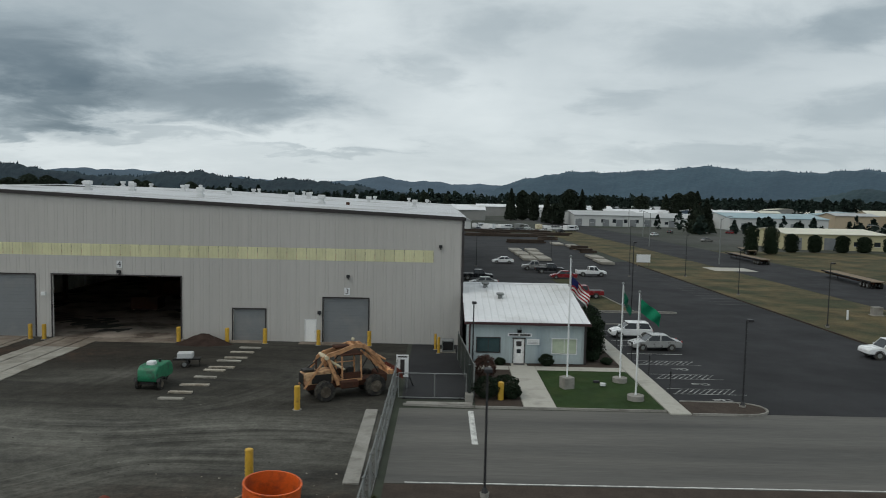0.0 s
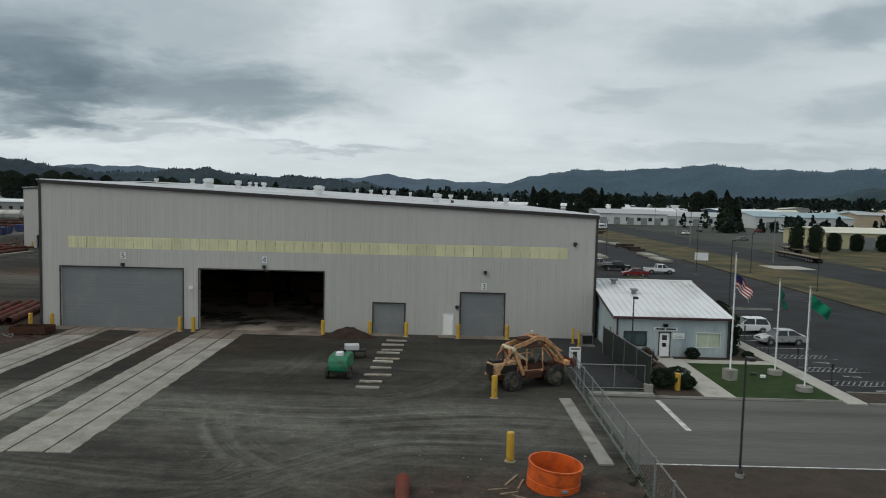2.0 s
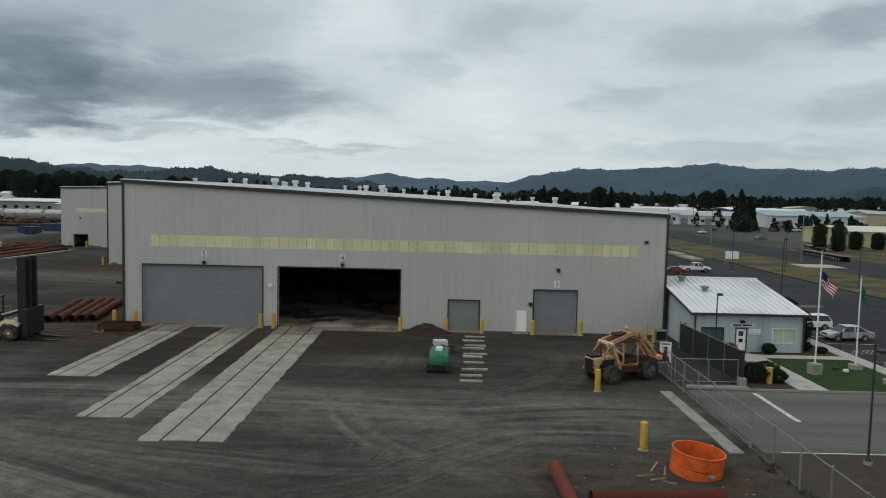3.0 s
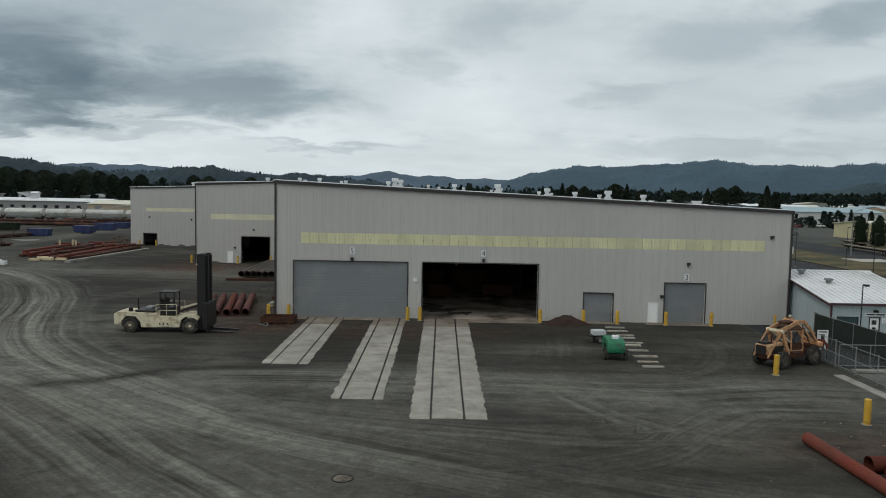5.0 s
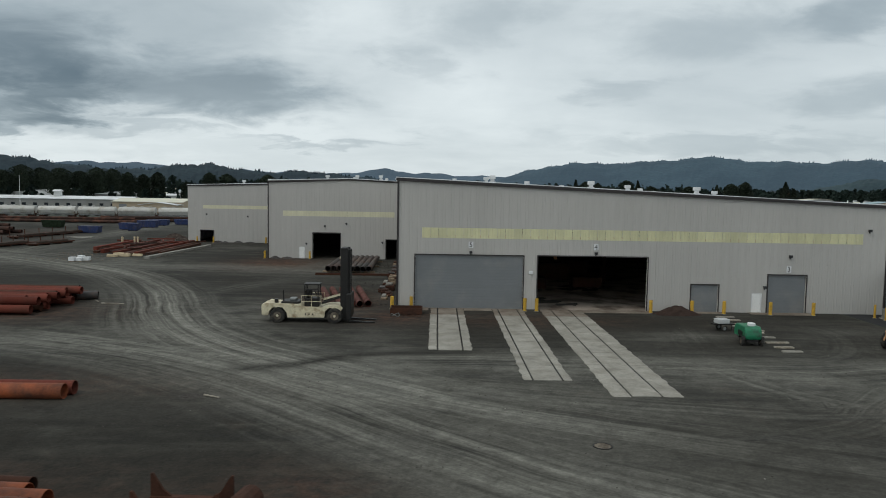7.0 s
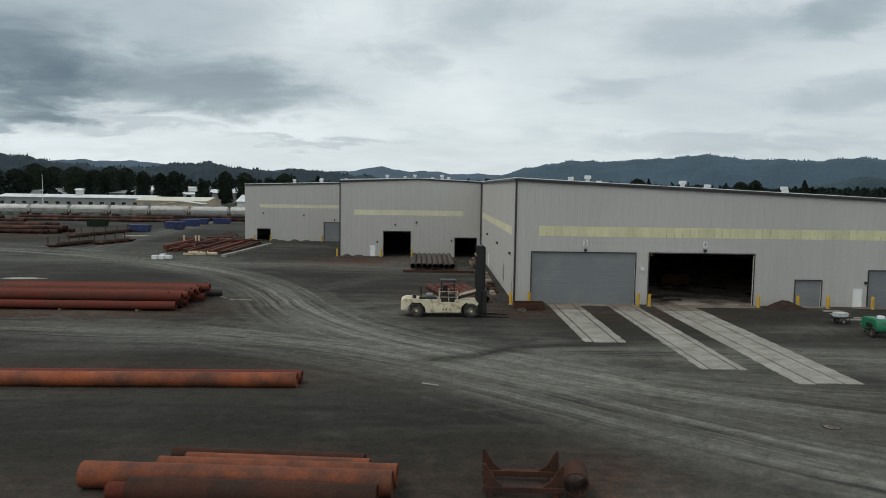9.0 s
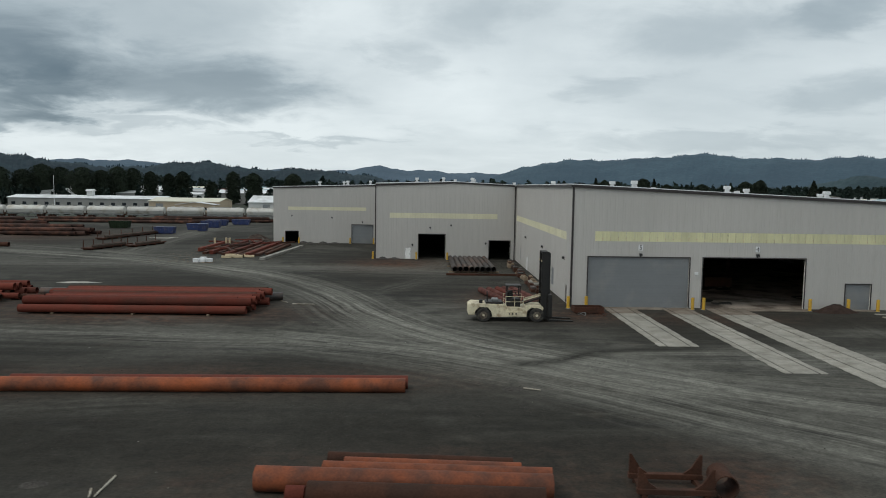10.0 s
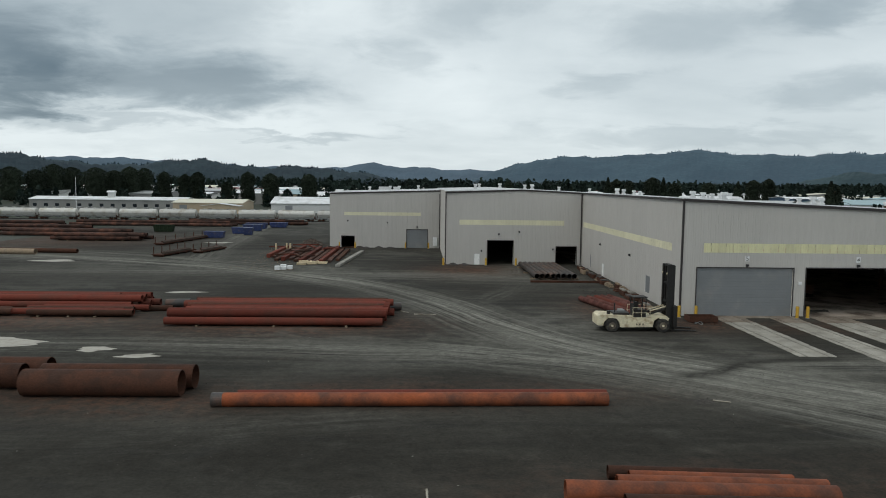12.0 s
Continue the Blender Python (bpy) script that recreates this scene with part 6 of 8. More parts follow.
for (u0, u1, z0, z1), mt, lb in ((win[0], TEALGLASS, "window with dark blue-green glass"), (win[1], BLIND, "window with pale drawn blind")):
    w = part("window", box_on(*fO, u0, u1, -0.1, -0.06, z0, z1), mt, office, lb)
    for a, b, c, d in ((u0 - 0.06, u0, z0 - 0.06, z1 + 0.06), (u1, u1 + 0.06, z0 - 0.06, z1 + 0.06), (u0, u1, z1, z1 + 0.06), (u0, u1, z0 - 0.06, z0)):
        part("window_frame", box_on(*fO, a, b, -0.08, 0.065, c, d), WHITE if mt is BLIND else TRIM, w)
    part("mullion", box_on(*fO, (u0 + u1) / 2 - 0.02, (u0 + u1) / 2 + 0.02, -0.06, -0.02, z0, z1), WHITE if mt is BLIND else TRIM, w)
w = part("window", box_on(*fOw, OY1 - 63.98, OY1 - 63.22, -0.1, -0.06, 1.0, 2.2), TEALGLASS, office, "narrow dark side window")
entry = part("entry_door", box_on(*fO, 3.72, 4.63, -0.1, -0.04, 0.04, 2.18), DOOR_WHITE, office, "white entrance door with small posters")
for a, b, c, d in ((3.65, 3.72, 0, 2.22), (4.63, 4.7, 0, 2.22), (3.6, 4.75, 2.22, 2.3)):
    part("door_frame", box_on(*fO, a, b, -0.1, 0.066, c, d), TRIM, office, "dark door frame")
part("poster", box_on(*fO, 3.95, 4.4, -0.04, -0.035, 1.55, 1.98), TRIM, entry, "dark notice on the door")
part("poster", box_on(*fO, 3.98, 4.38, -0.035, -0.03, 1.35, 1.52), WHITE, entry, "white notice on the door")
part("glass_lite", box_on(*fO, 4.0, 4.36, -0.036, -0.031, 0.95, 1.3), GLASSDARK, entry)
part("door_lever", rod(B(), fO[0] + fO[1] * 4.55 + fO[2] * -0.04 + Vector((0, 0, 1.05)), fO[0] + fO[1] * 4.55 + fO[2] * 0.05 + Vector((0, 0, 1.05)), 0.03), GALV, entry)
sg = part("name_sign", box_on(*fO, 3.2, 5.25, 0.05, 0.08, 2.42, 2.68), WHITE, office, "white sign board over the door")
for a, b in ((3.32, 4.12), (4.24, 5.12)):
    part("sign_bar", box_on(*fO, a, b, 0.08, 0.086, 2.48, 2.62), TRIM, sg)
sg = part("notice_board", box_on(*fO, 4.85, 5.9, 0.05, 0.08, 1.72, 2.2), WHITE, office, "white notice board beside the door")
for z in (1.82, 1.93, 2.04):
    part("sign_bar", box_on(*fO, 4.95, 5.75, 0.08, 0.084, z, z + 0.03), GALV, sg)
lamp = part("porch_lamp", soft_box(box_on(*fO, 4.0, 4.35, 0.05, 0.35, 2.78, 3.0), OX0 + 4.0, OX0 + 4.35, OY0 - 0.35, OY0 - 0.05, 2.8, 3.0, 0.03), POLE, office, "dark porch lamp")
part("step", soft_box(B(), OX0 + 3.5, OX0 + 4.85, 59.9, 60.75, 0, 0.1, 0.02), PATHCON, office)
part("door_mat", box(B(), OX0 + 3.7, OX0 + 4.65, 60.1, 60.6, 0.1, 0.115), TRIM, office, "dark door mat")
for x in (OX0 - 0.02, OX1 + 0.02):
    part("corner_trim", box(B(), x - 0.07, x + 0.07, OY0 - 0.08, OY0 + 0.08, 0, OEAVE), MAROON if x < 5 else TRIM, office, "dark corner trim")
part("gutter", box(B(), OX0 - 0.45, OX1 + 0.35, OY0 - 0.42, OY0 - 0.27, OEAVE - 0.12, OEAVE + 0.09), MAROON, office, "maroon gutter")
part("downpipe", box(B(), OX1 - 0.12, OX1 + 0.0, OY0 - 0.2, OY0 - 0.09, 0, OEAVE - 0.1), TRIM, office, "dark downpipe")
part("base_flashing", box(B(), OX0, OX1, OY0 - 0.055, OY0 - 0.05, 0.0, 0.12), TRIM, office)
# roof panels with standing seams, both slopes
nroof = 18
for i in range(nroof):
    xa, xb = OX0 - 0.45 + (OX1 - OX0 + 0.8) * i / nroof, OX0 - 0.45 + (OX1 - OX0 + 0.8) * (i + 1) / nroof
    for y0, y1 in ((OY0 - 0.4, ORIDGE), (OY1 + 0.4, ORIDGE)):
        bm = B()
        for a, b, h in ((xa, xb, 0.0), (xa - 0.025, xa + 0.025, 0.075)):
            loft(bm, [[Vector((a, y, oz(y) + 0.08 + (h and 0.0))), Vector((b, y, oz(y) + 0.08)), Vector((b, y, oz(y) + 0.13 + h)), Vector((a, y, oz(y) + 0.13 + h))] for y in (y0, y1)])
        part("roof_panel", bm, ROOF, office, "white seamed metal roof panel")
part("ridge_cap", prism(B(), [(ORIDGE - 0.25, OTOP + 0.12), (ORIDGE, OTOP + 0.24), (ORIDGE + 0.25, OTOP + 0.12)], "x", OX0 - 0.47, OX1 + 0.37), ROOF, office)
for x in (OX0 - 0.5, OX1 + 0.36):
    part("barge_trim", prism(B(), [(OY0 - 0.4, oz(OY0 - 0.4) - 0.1), (ORIDGE, OTOP - 0.06), (ORIDGE, OTOP + 0.16), (OY0 - 0.4, oz(OY0 - 0.4) + 0.12)], "x", x, x + 0.06), MAROON, office, "maroon roof edge")
for x, y in ((4.35, 70.6), (5.55, 67.2)):
    z = oz(y) + 0.12
    v = part("roof_vent", box(B(), x - 0.2, x + 0.2, y - 0.2, y + 0.2, z - 0.05, z + 0.3), GALV, office, "small metal roof vent")
    part("vent_cap", soft_box(B(), x - 0.36, x + 0.36, y - 0.36, y + 0.36, z + 0.3, z + 0.52, 0.08), GALV, v)
ac = thing("heat_pump", (0.75, 65.3, 0), "grey outdoor heat pump unit beside the hall", "heat pump")
part("casing", soft_box(B(), 0.2, 1.3, 64.8, 65.8, 0.1, 1.15, 0.05), GALV, ac)
part("fan_grille", box(B(), 0.3, 1.2, 64.77, 64.8, 0.25, 1.0), BLACKSTEEL, ac, "dark fan grille")
part("pad", box(B(), 0.05, 1.45, 64.65, 65.95, 0, 0.1), CONCRETE, ac)

# ---- lawn, paths, kerbs ----
tagged(part("lawn", box(B(), 8.0, 15.25, 47.75, 58.35, 0.0, 0.10), LAWN), "trim green lawn before the office", "lawn", kind="structure")
tagged(part("planting_bed", box(B(), 2.5, 5.7, 47.75, 58.35, 0.0, 0.09), MULCH), "bark planting bed by the gate", "planting bed", kind="structure")
tagged(part("planting_bed_2", box(B(), 2.6, 5.9, 59.75, 60.75, 0.0, 0.08), MULCH), "bark bed under the office wall", "planting bed", kind="structure")
tagged(part("planting_bed_3", box(B(), 7.5, 15.3, 59.75, 60.75, 0.0, 0.08), MULCH), "bark bed under the office wall", "planting bed", kind="structure")
tagged(part("planting_bed_4", box(B(), 12.45, 15.3, 60.8, 76, 0.0, 0.08), MULCH), "bark bed beside the office", "planting bed", kind="structure")
for x0, x1, y0, y1, n, ax in ((5.75, 7.95, 47.75, 59.7, 8, "y"), (2.5, 5.72, 58.4, 59.7, 2, "x"), (7.98, 15.3, 58.4, 59.7, 5, "x"), (15.32, 16.75, 46.9, 78, 20, "y")):
    p = thing("concrete_path", ((x0 + x1) / 2, (y0 + y1) / 2, 0), "pale concrete footpath in square panels by the lawn", "path", "concrete paths", "structure")
    for i in range(n):
        f0, f1 = i / n, (i + 1) / n
        a = (x0 + (x1 - x0) * f0, x0 + (x1 - x0) * f1, y0, y1) if ax == "x" else (x0, x1, y0 + (y1 - y0) * f0, y0 + (y1 - y0) * f1)
        part("path_panel", soft_box(B(), a[0] + 0.008, a[1] - 0.008, a[2] + 0.008, a[3] - 0.008, -0.05, 0.12, 0.012), PATHCON, p)


def kerb_run(pts, w=0.16, h=0.15, label="grey concrete kerb", stone=KERB):
    k = thing("kerb", (*pts[0], 0), label, "kerb", kind="structure")
    for (xa, ya), (xb, yb) in zip(pts, pts[1:]):
        d = Vector((xb - xa, yb - ya, 0))
        n = max(1, round(d.length / 3.0))
        s = Vector((-d.y, d.x, 0)).normalized() * (w / 2)
        for i in range(n):
            p, q = Vector((xa, ya, 0)) + d * ((i + 0.004) / n), Vector((xa, ya, 0)) + d * ((i + 0.996) / n)
            part("kerb_stone", loft(B(), [[c - s + Vector((0, 0, -0.1)), c + s + Vector((0, 0, -0.1)), c + s * 0.8 + Vector((0, 0, h)), c - s * 0.8 + Vector((0, 0, h))] for c in (p, q)]), stone, k)


def arc(cx, cy, rx, ry, a0, a1, n):
    return [(cx + rx * math.cos(radians(a0 + (a1 - a0) * i / n)), cy + ry * math.sin(radians(a0 + (a1 - a0) * i / n))) for i in range(n + 1)]


kerb_run([(-2.4, 48.0), (2.4, 47.65), (5.7, 47.62), (15.3, 47.55)])
kerb_run([(16.8, 46.95), *arc(20.6, 48.4, 1.7, 1.45, -90, 90, 8), (16.9, 49.95)], label="rounded concrete kerb of a parking island")
tagged(part("island_bed", prism(B(), [(16.8, 47.05), *arc(20.6, 48.4, 1.6, 1.35, -90, 90, 8), (16.85, 49.85)], "z", 0, 0.1), MULCH), "dark bark in a parking island", "planting bed", kind="structure")
kerb_run([(43.4, 47.4), (43.4, 168)], label="long dark weathered kerb between parking and verge", stone=MULCH)
kerb_run([(17.2, 90.3), (28.9, 90.5), *arc(29.3, 91.0, 0.6, 0.55, -80, 80, 5), (17.2, 91.6)], 0.14, 0.13, "concrete kerb of a grass island")
tagged(part("island_lawn", prism(B(), [(20.5, 92), (24.5, 92), (22.5, 128), (19.5, 128)], "z", 0.0, 0.06), DRYGRASS), "narrow green and dry grass island in the parking lot", "grass", kind="structure")
kerb_run([(24.7, 92), (22.6, 128)], 0.14, 0.12)
kerb_run([(17.0, 81.6), (20.5, 81.8)], 0.14, 0.13)
tagged(part("gate_slab", box(B(), -2.2, 2.3, 48.2, 48.75, 0.0, 0.075), KERB), "pale concrete strip under the gate", "concrete slab", kind="structure")
tagged(part("fence_slab", loft(B(), [[Vector((x0, y, z)) for x0, z in ((a, -0.02), (b, -0.02), (b, 0.1), (a, 0.1))] for a, b, y in ((-4.6, -3.8, 34.3), (-4.75, -3.95, 46.6))]), KERB), "pale concrete strip along the fence foot", "concrete slab", kind="structure")


# ---- chain-link fence and gate ----
def mesh_panel(parent, p0, p1, h, pitch=0.22, r=0.002, z0=0.05):
    """Diamond wire between two posts."""
    p0, p1 = Vector((*p0, 0)), Vector((*p1, 0))
    d = p1 - p0
    L = d.length
    d.normalize()
    s = Vector((-d.y, d.x, 0)) * r
    bm = B()
    n = int((L + h) / pitch)
    for i in range(n):
        for sg in (1, -1):
            u0 = i * pitch - h
            a, b = u0, u0 + h
            za, zb = 0.0, h
            if a < 0:
                za, a = za - a, 0.0
            if b > L:
                zb, b = zb - (b - L), L
            if b - a < 0.05:
                continue
            if sg < 0:
                a, b = L - a, L - b
            q0, q1 = p0 + d * a + Vector((0, 0, z0 + za)), p0 + d * b + Vector((0, 0, z0 + zb))
            w = Vector((0, 0, r))
            bm.faces.new([bm.verts.new(v) for v in (q0 - w, q1 - w, q1 + w, q0 + w)])
            bm.faces.new([bm.verts.new(v) for v in (q0 - s, q1 - s, q1 + s, q0 + s)])
    return part("wire_mesh", bm, GALV, parent, "galvanised chain-link mesh", "stuff")


def chain_fence(pts, h, label, step=3.0, screen=None, posts=POLE):
    f = thing("chain_link_fence", (*pts[0], 0), label, "fence")
    for (xa, ya), (xb, yb) in zip(pts, pts[1:]):
        d = Vector((xb - xa, yb - ya, 0))
        n = max(1, round(d.length / step))
        for i in range(n + 1):
            p = Vector((xa, ya, 0)) + d * (i / n)
            k = part("post", rod(B(), (p.x, p.y, 0), (p.x, p.y, h + 0.08), 0.045 if i % n else 0.06, n=10), GALV, f)
            part("post_cap", loft(B(), [ring((p.x, p.y, z), (0, 0, 1), q, 10) for z, q in ((h + 0.08, 0.065), (h + 0.13, 0.03))]), GALV, k)
        part("top_rail", rod(B(), (xa, ya, h), (xb, yb, h), 0.03, n=8), GALV, f)
        part("bottom_wire", rod(B(), (xa, ya, 0.08), (xb, yb, 0.08), 0.012, n=6), GALV, f)
        for i in range(n):
            a, b = Vector((xa, ya, 0)) + d * (i / n), Vector((xa, ya, 0)) + d * ((i + 1) / n)
            mesh_panel(f, (a.x, a.y), (b.x, b.y), h - 0.08)
            if screen:
                s = Vector((-d.y, d.x, 0)).normalized() * 0.02
                q = B()
                m = 26
                for j in range(m):
                    u, v = a + (b - a) * ((j + 0.06) / m), a + (b - a) * ((j + 0.94) / m)
                    loft(q, [[u - s, u + s, u + s + Vector((0, 0, h - 0.05)), u - s + Vector((0, 0, h - 0.05))], [v - s, v + s, v + s + Vector((0, 0, h - 0.05)), v - s + Vector((0, 0, h - 0.05))]])
                part("privacy_slats", q, screen, f, "dark privacy slats in the mesh", "stuff")
    return f


chain_fence([(-3.05, 52.4), (-3.05, 35.3), (-3.15, 24.0), (-3.4, 8.0)], 2.15, "tall galvanised chain-link fence along the yard")
rails = thing("swing_gate_rails", (-3.05, 52.4, 0), "galvanised mid and bottom rails along the yard fence", "fence rail")
for z in (0.25, 1.15):
    part("rail", rod(B(), (-3.08, 52.4, z), (-3.08, 35.3, z), 0.028, n=8), GALV, rails)
DARKSLAT = mat("dark_green_slats", (0.018, 0.024, 0.02), 0.6, 0, 0.15, 2)
chain_fence([(2.45, 50.0), (1.6, 62.0)], 2.4, "chain-link fence with dark privacy slats by the office", 2.9, DARKSLAT)
gate = thing("sliding_gate", (-2.8, 49.45, 0), "wide galvanised chain-link sliding gate standing closed", "gate")
for a, b in (((-2.8, 49.45, 0.15), (1.9, 49.45, 0.15)), ((-2.8, 49.45, 1.85), (1.9, 49.45, 1.85)), ((-2.8, 49.45, 0.15), (-2.8, 49.45, 1.85)), ((1.9, 49.45, 0.15), (1.9, 49.45, 1.85)), ((-0.3, 49.45, 0.15), (-0.3, 49.45, 1.85))):
    part("gate_rail", rod(B(), a, b, 0.035, n=8), GALV, gate)
mesh_panel(gate, (-2.8, 49.45), (1.9, 49.45), 1.65, z0=0.18)
for x in (-2.4, 1.5):
    part("gate_wheel", loft(B(), [ring((x, 49.45 + o, 0.08), (0, 1, 0), 0.1, 12) for o in (-0.03, 0.03)]), BLACKSTEEL, gate)
gp = thing("gate_post", (2.1, 49.1, 0), "square concrete base with dark gate post", "post")
part("base", soft_box(B(), 1.82, 2.38, 48.85, 49.4, 0, 0.6, 0.04), KERB, gp)
part("post", box(B(), 2.0, 2.2, 49.05, 49.25, 0.62, 2.6), DARKSLAT, gp)
sg = thing("fence_sign", (-2.75, 52.2, 0), "white notice board with dark bars by the fence", "sign")
part("board", box(B(), -3.15, -2.25, 52.28, 52.32, 0.85, 2.5), WHITE, sg)
part("dark_bar", soft_box(B(), -2.86, -2.54, 52.262, 52.28, 1.0, 2.15, 0.008), TRIM, sg)
part("head_bar", box(B(), -3.05, -2.35, 52.262, 52.28, 2.3, 2.4), TRIM, sg)
for x in (-3.05, -2.35):
    part("stake", box(B(), x - 0.04, x + 0.04, 52.33, 52.4, 0, 2.45), GALV, sg)
part("brace", rod(B(), (-2.35, 52.36, 1.2), (-1.9, 53.0, 0.0), 0.04), BLACKSTEEL, sg)


# ---- lamps, flagpoles, line paint ----
def lamp_post(x, y, h=6.2, heads=1, label="slim dark steel lamp post with box head"):
    p = thing("lamp_post", (0, 0, 0), label, "lamp post", "parking lamp posts")
    part("base", loft(B(), [ring((0, 0, z), (0, 0, 1), 0.22, 12) for z in (0, 0.22)]), KERB, p)
    part("flange", loft(B(), [ring((0, 0, z), (0, 0, 1), q, 12) for z, q in ((0.22, 0.17), (0.26, 0.17), (0.45, 0.08))]), POLE, p)
    part("pole", rod(B(), (0, 0, 0.26), (0, 0, h), 0.065, 0.05, 10), POLE, p)
    for s in (-1, 1)[:heads]:
        part("arm", box(B(), 0 if s > 0 else -0.5, 0.5 if s > 0 else 0, -0.03, 0.03, h - 0.1, h - 0.03), POLE, p)
        part("head", soft_box(B(), min(s * 0.3, s * 0.75), max(s * 0.3, s * 0.75), -0.18, 0.18, h - 0.12, h + 0.06, 0.03), POLE, p)
    place(p, x, y, 0, 90)
    return p


lamp_post(2.25, 33.2)
lamp_post(20.9, 48.9, 6.2)
lamp_post(2.6, 56.0, 6.0)
for x, y, h in ((24.0, 90.3, 9), (45.7, 110.5, 7), (44.6, 82.6, 7.5), (46.4, 137.0, 8), (35.2, 135, 9.5), (25.8, 169.9, 9), (7.2, 149, 9)):
    lamp_post(x, y, h)


def street_lamp(x, y, h=10.5, rz=180):
    p = thing("street_lamp", (0, 0, 0), "tall grey street lamp with a curved arm", "street lamp", "street lamps")
    part("pole", rod(B(), (0, 0, 0), (0, 0, h), 0.16, 0.09, 10), GALV, p)
    part("arm", loft(B(), [ring((q, 0, h - 0.3 + 0.9 * math.sin(q / 3 * 1.57)), (1, 0, 0.3), 0.06, 8) for q in (0, 0.75, 1.5, 2.25, 3)]), GALV, p)
    part("head", soft_box(B(), 2.8, 3.7, -0.16, 0.16, h + 0.5, h + 0.7, 0.04), GALV, p)
    place(p, x, y, 0, rz)


for x, y in ((64.2, 166.8), (69.5, 112), (66, 230), (80.5, 290), (97, 377)):
    street_lamp(x, y, 10.5, 30 if y == 166.8 else 180)


def flag_mesh(w, h, sag, seed):
    bm = B()
    nx, nz = 14, 8
    vs = [[None] * (nz + 1) for _ in range(nx + 1)]
    for i in range(nx + 1):
        for j in range(nz + 1):
            f = i / nx
            vs[i][j] = bm.verts.new((f * w, 0.16 * math.sin(f * 9 + j * 0.5 + seed) * (0.3 + f), -h * j / nz - sag * f ** 1.3 * w + 0.05 * math.sin(f * 7 + seed)))
    for i in range(nx):
        for j in range(nz):
            bm.faces.new((vs[i][j], vs[i + 1][j], vs[i + 1][j + 1], vs[i][j + 1]))
    return bm


GREENFLAG = mat("green_flag_cloth", (0.01, 0.17, 0.09), 0.8, 0, 0.15, 1.5)
DARKGREENFLAG = mat("dark_green_flag_cloth", (0.012, 0.10, 0.06), 0.8, 0, 0.2, 2, stain=(0.3, 0.3, 0.28), amount=0.12, stain_scale=1.5)
REDCLOTH, WHITECLOTH, NAVYCLOTH = mat("red_cloth", (0.30, 0.02, 0.03), 0.8), mat("white_cloth", (0.62, 0.61, 0.58), 0.8), mat("navy_cloth", (0.015, 0.02, 0.08), 0.8)


def flagpole(x, y, h, base_h, base_r, square, flag_z, rz, kind):
    p = thing("flagpole", (0, 0, 0), "white flagpole with " + {"striped": "red and white striped", "green": "bright green", "dark": "dark green"}[kind] + " flag on concrete base", "flagpole", "flagpoles on the lawn")
    if square:
        part("base", soft_box(B(), -base_r, base_r, -base_r, base_r, 0.05, base_h, 0.04), KERB, p)
    else:
        part("base", loft(B(), [ring((0, 0, z), (0, 0, 1), base_r, 20) for z in (0.05, base_h)]), KERB, p)
    part("pole", rod(B(), (0, 0, base_h), (0, 0, h), 0.06, 0.035, 12), WHITE, p)
    part("finial", loft(B(), [ring((0, 0, h + 0.11 + 0.1 * math.sin(a)), (0, 0, 1), max(0.1 * math.cos(a), 0.01), 10) for a in (-1.5, -0.8, 0, 0.8, 1.5)]), GALV, p)
    part("halyard", rod(B(), (0.1, 0, base_h + 0.6), (0.1, 0, h - 0.1), 0.008, n=5), WHITE, p)
    if kind == "striped":
        fl = flag_mesh(1.5, 1.15, 0.85, 1.0)
        f = part("flag", fl, WHITECLOTH, p, "red and white striped flag with navy corner")
        for mt in (REDCLOTH, NAVYCLOTH):
            f.data.materials.append(mt)
        for i, poly in enumerate(f.data.polygons):
            col, row = i // 8, i % 8
            poly.material_index = 2 if (col < 5 and row < 4) else (1 if row % 2 == 0 else 0)
        f.location = (0.12, 0, flag_z)
    else:
        f = part("flag", flag_mesh(1.35 if kind == "green" else 0.6, 0.95, 0.75 if kind == "green" else 2.0, 2.0 if kind == "green" else 0.4), GREENFLAG if kind == "green" else DARKGREENFLAG, p)
        f.location = (0.12, 0, flag_z)
    place(p, x, y, 0, rz)


flagpole(9.5, 53.0, 9.8, 0.95, 0.42, True, 8.35, 20, "striped")
flagpole(13.95, 55.1, 7.65, 0.45, 0.55, False, 7.1, 20, "dark")
flagpole(13.85, 50.1, 7.65, 0.45, 0.58, False, 7.2, -5, "green")
k = thing("ground_light", (12.3, 53.6, 0.1), "small white floodlight on the lawn", "floodlight")
part("lamp_body", soft_box(B(), 12.1, 12.5, 53.4, 53.65, 0.15, 0.4, 0.04), WHITE, k)
part("stake", rod(B(), (12.3, 53.55, 0.08), (12.3, 53.55, 0.2), 0.03), POLE, k)
k = thing("ground_light", (12.0, 54.6, 0.1), "small dark floodlight on the lawn", "floodlight")
part("lamp_body", soft_box(B(), 11.8, 12.3, 54.5, 54.75, 0.12, 0.3, 0.04), POLE, k)


def line(x0, x1, y0, y1, z=0.017, name="painted_line"):
    return tagged(part(name, box(B(), x0, x1, y0, y1, z, z + 0.004), LINE), "worn white painted line on asphalt", "road marking", "painted lines", "structure")


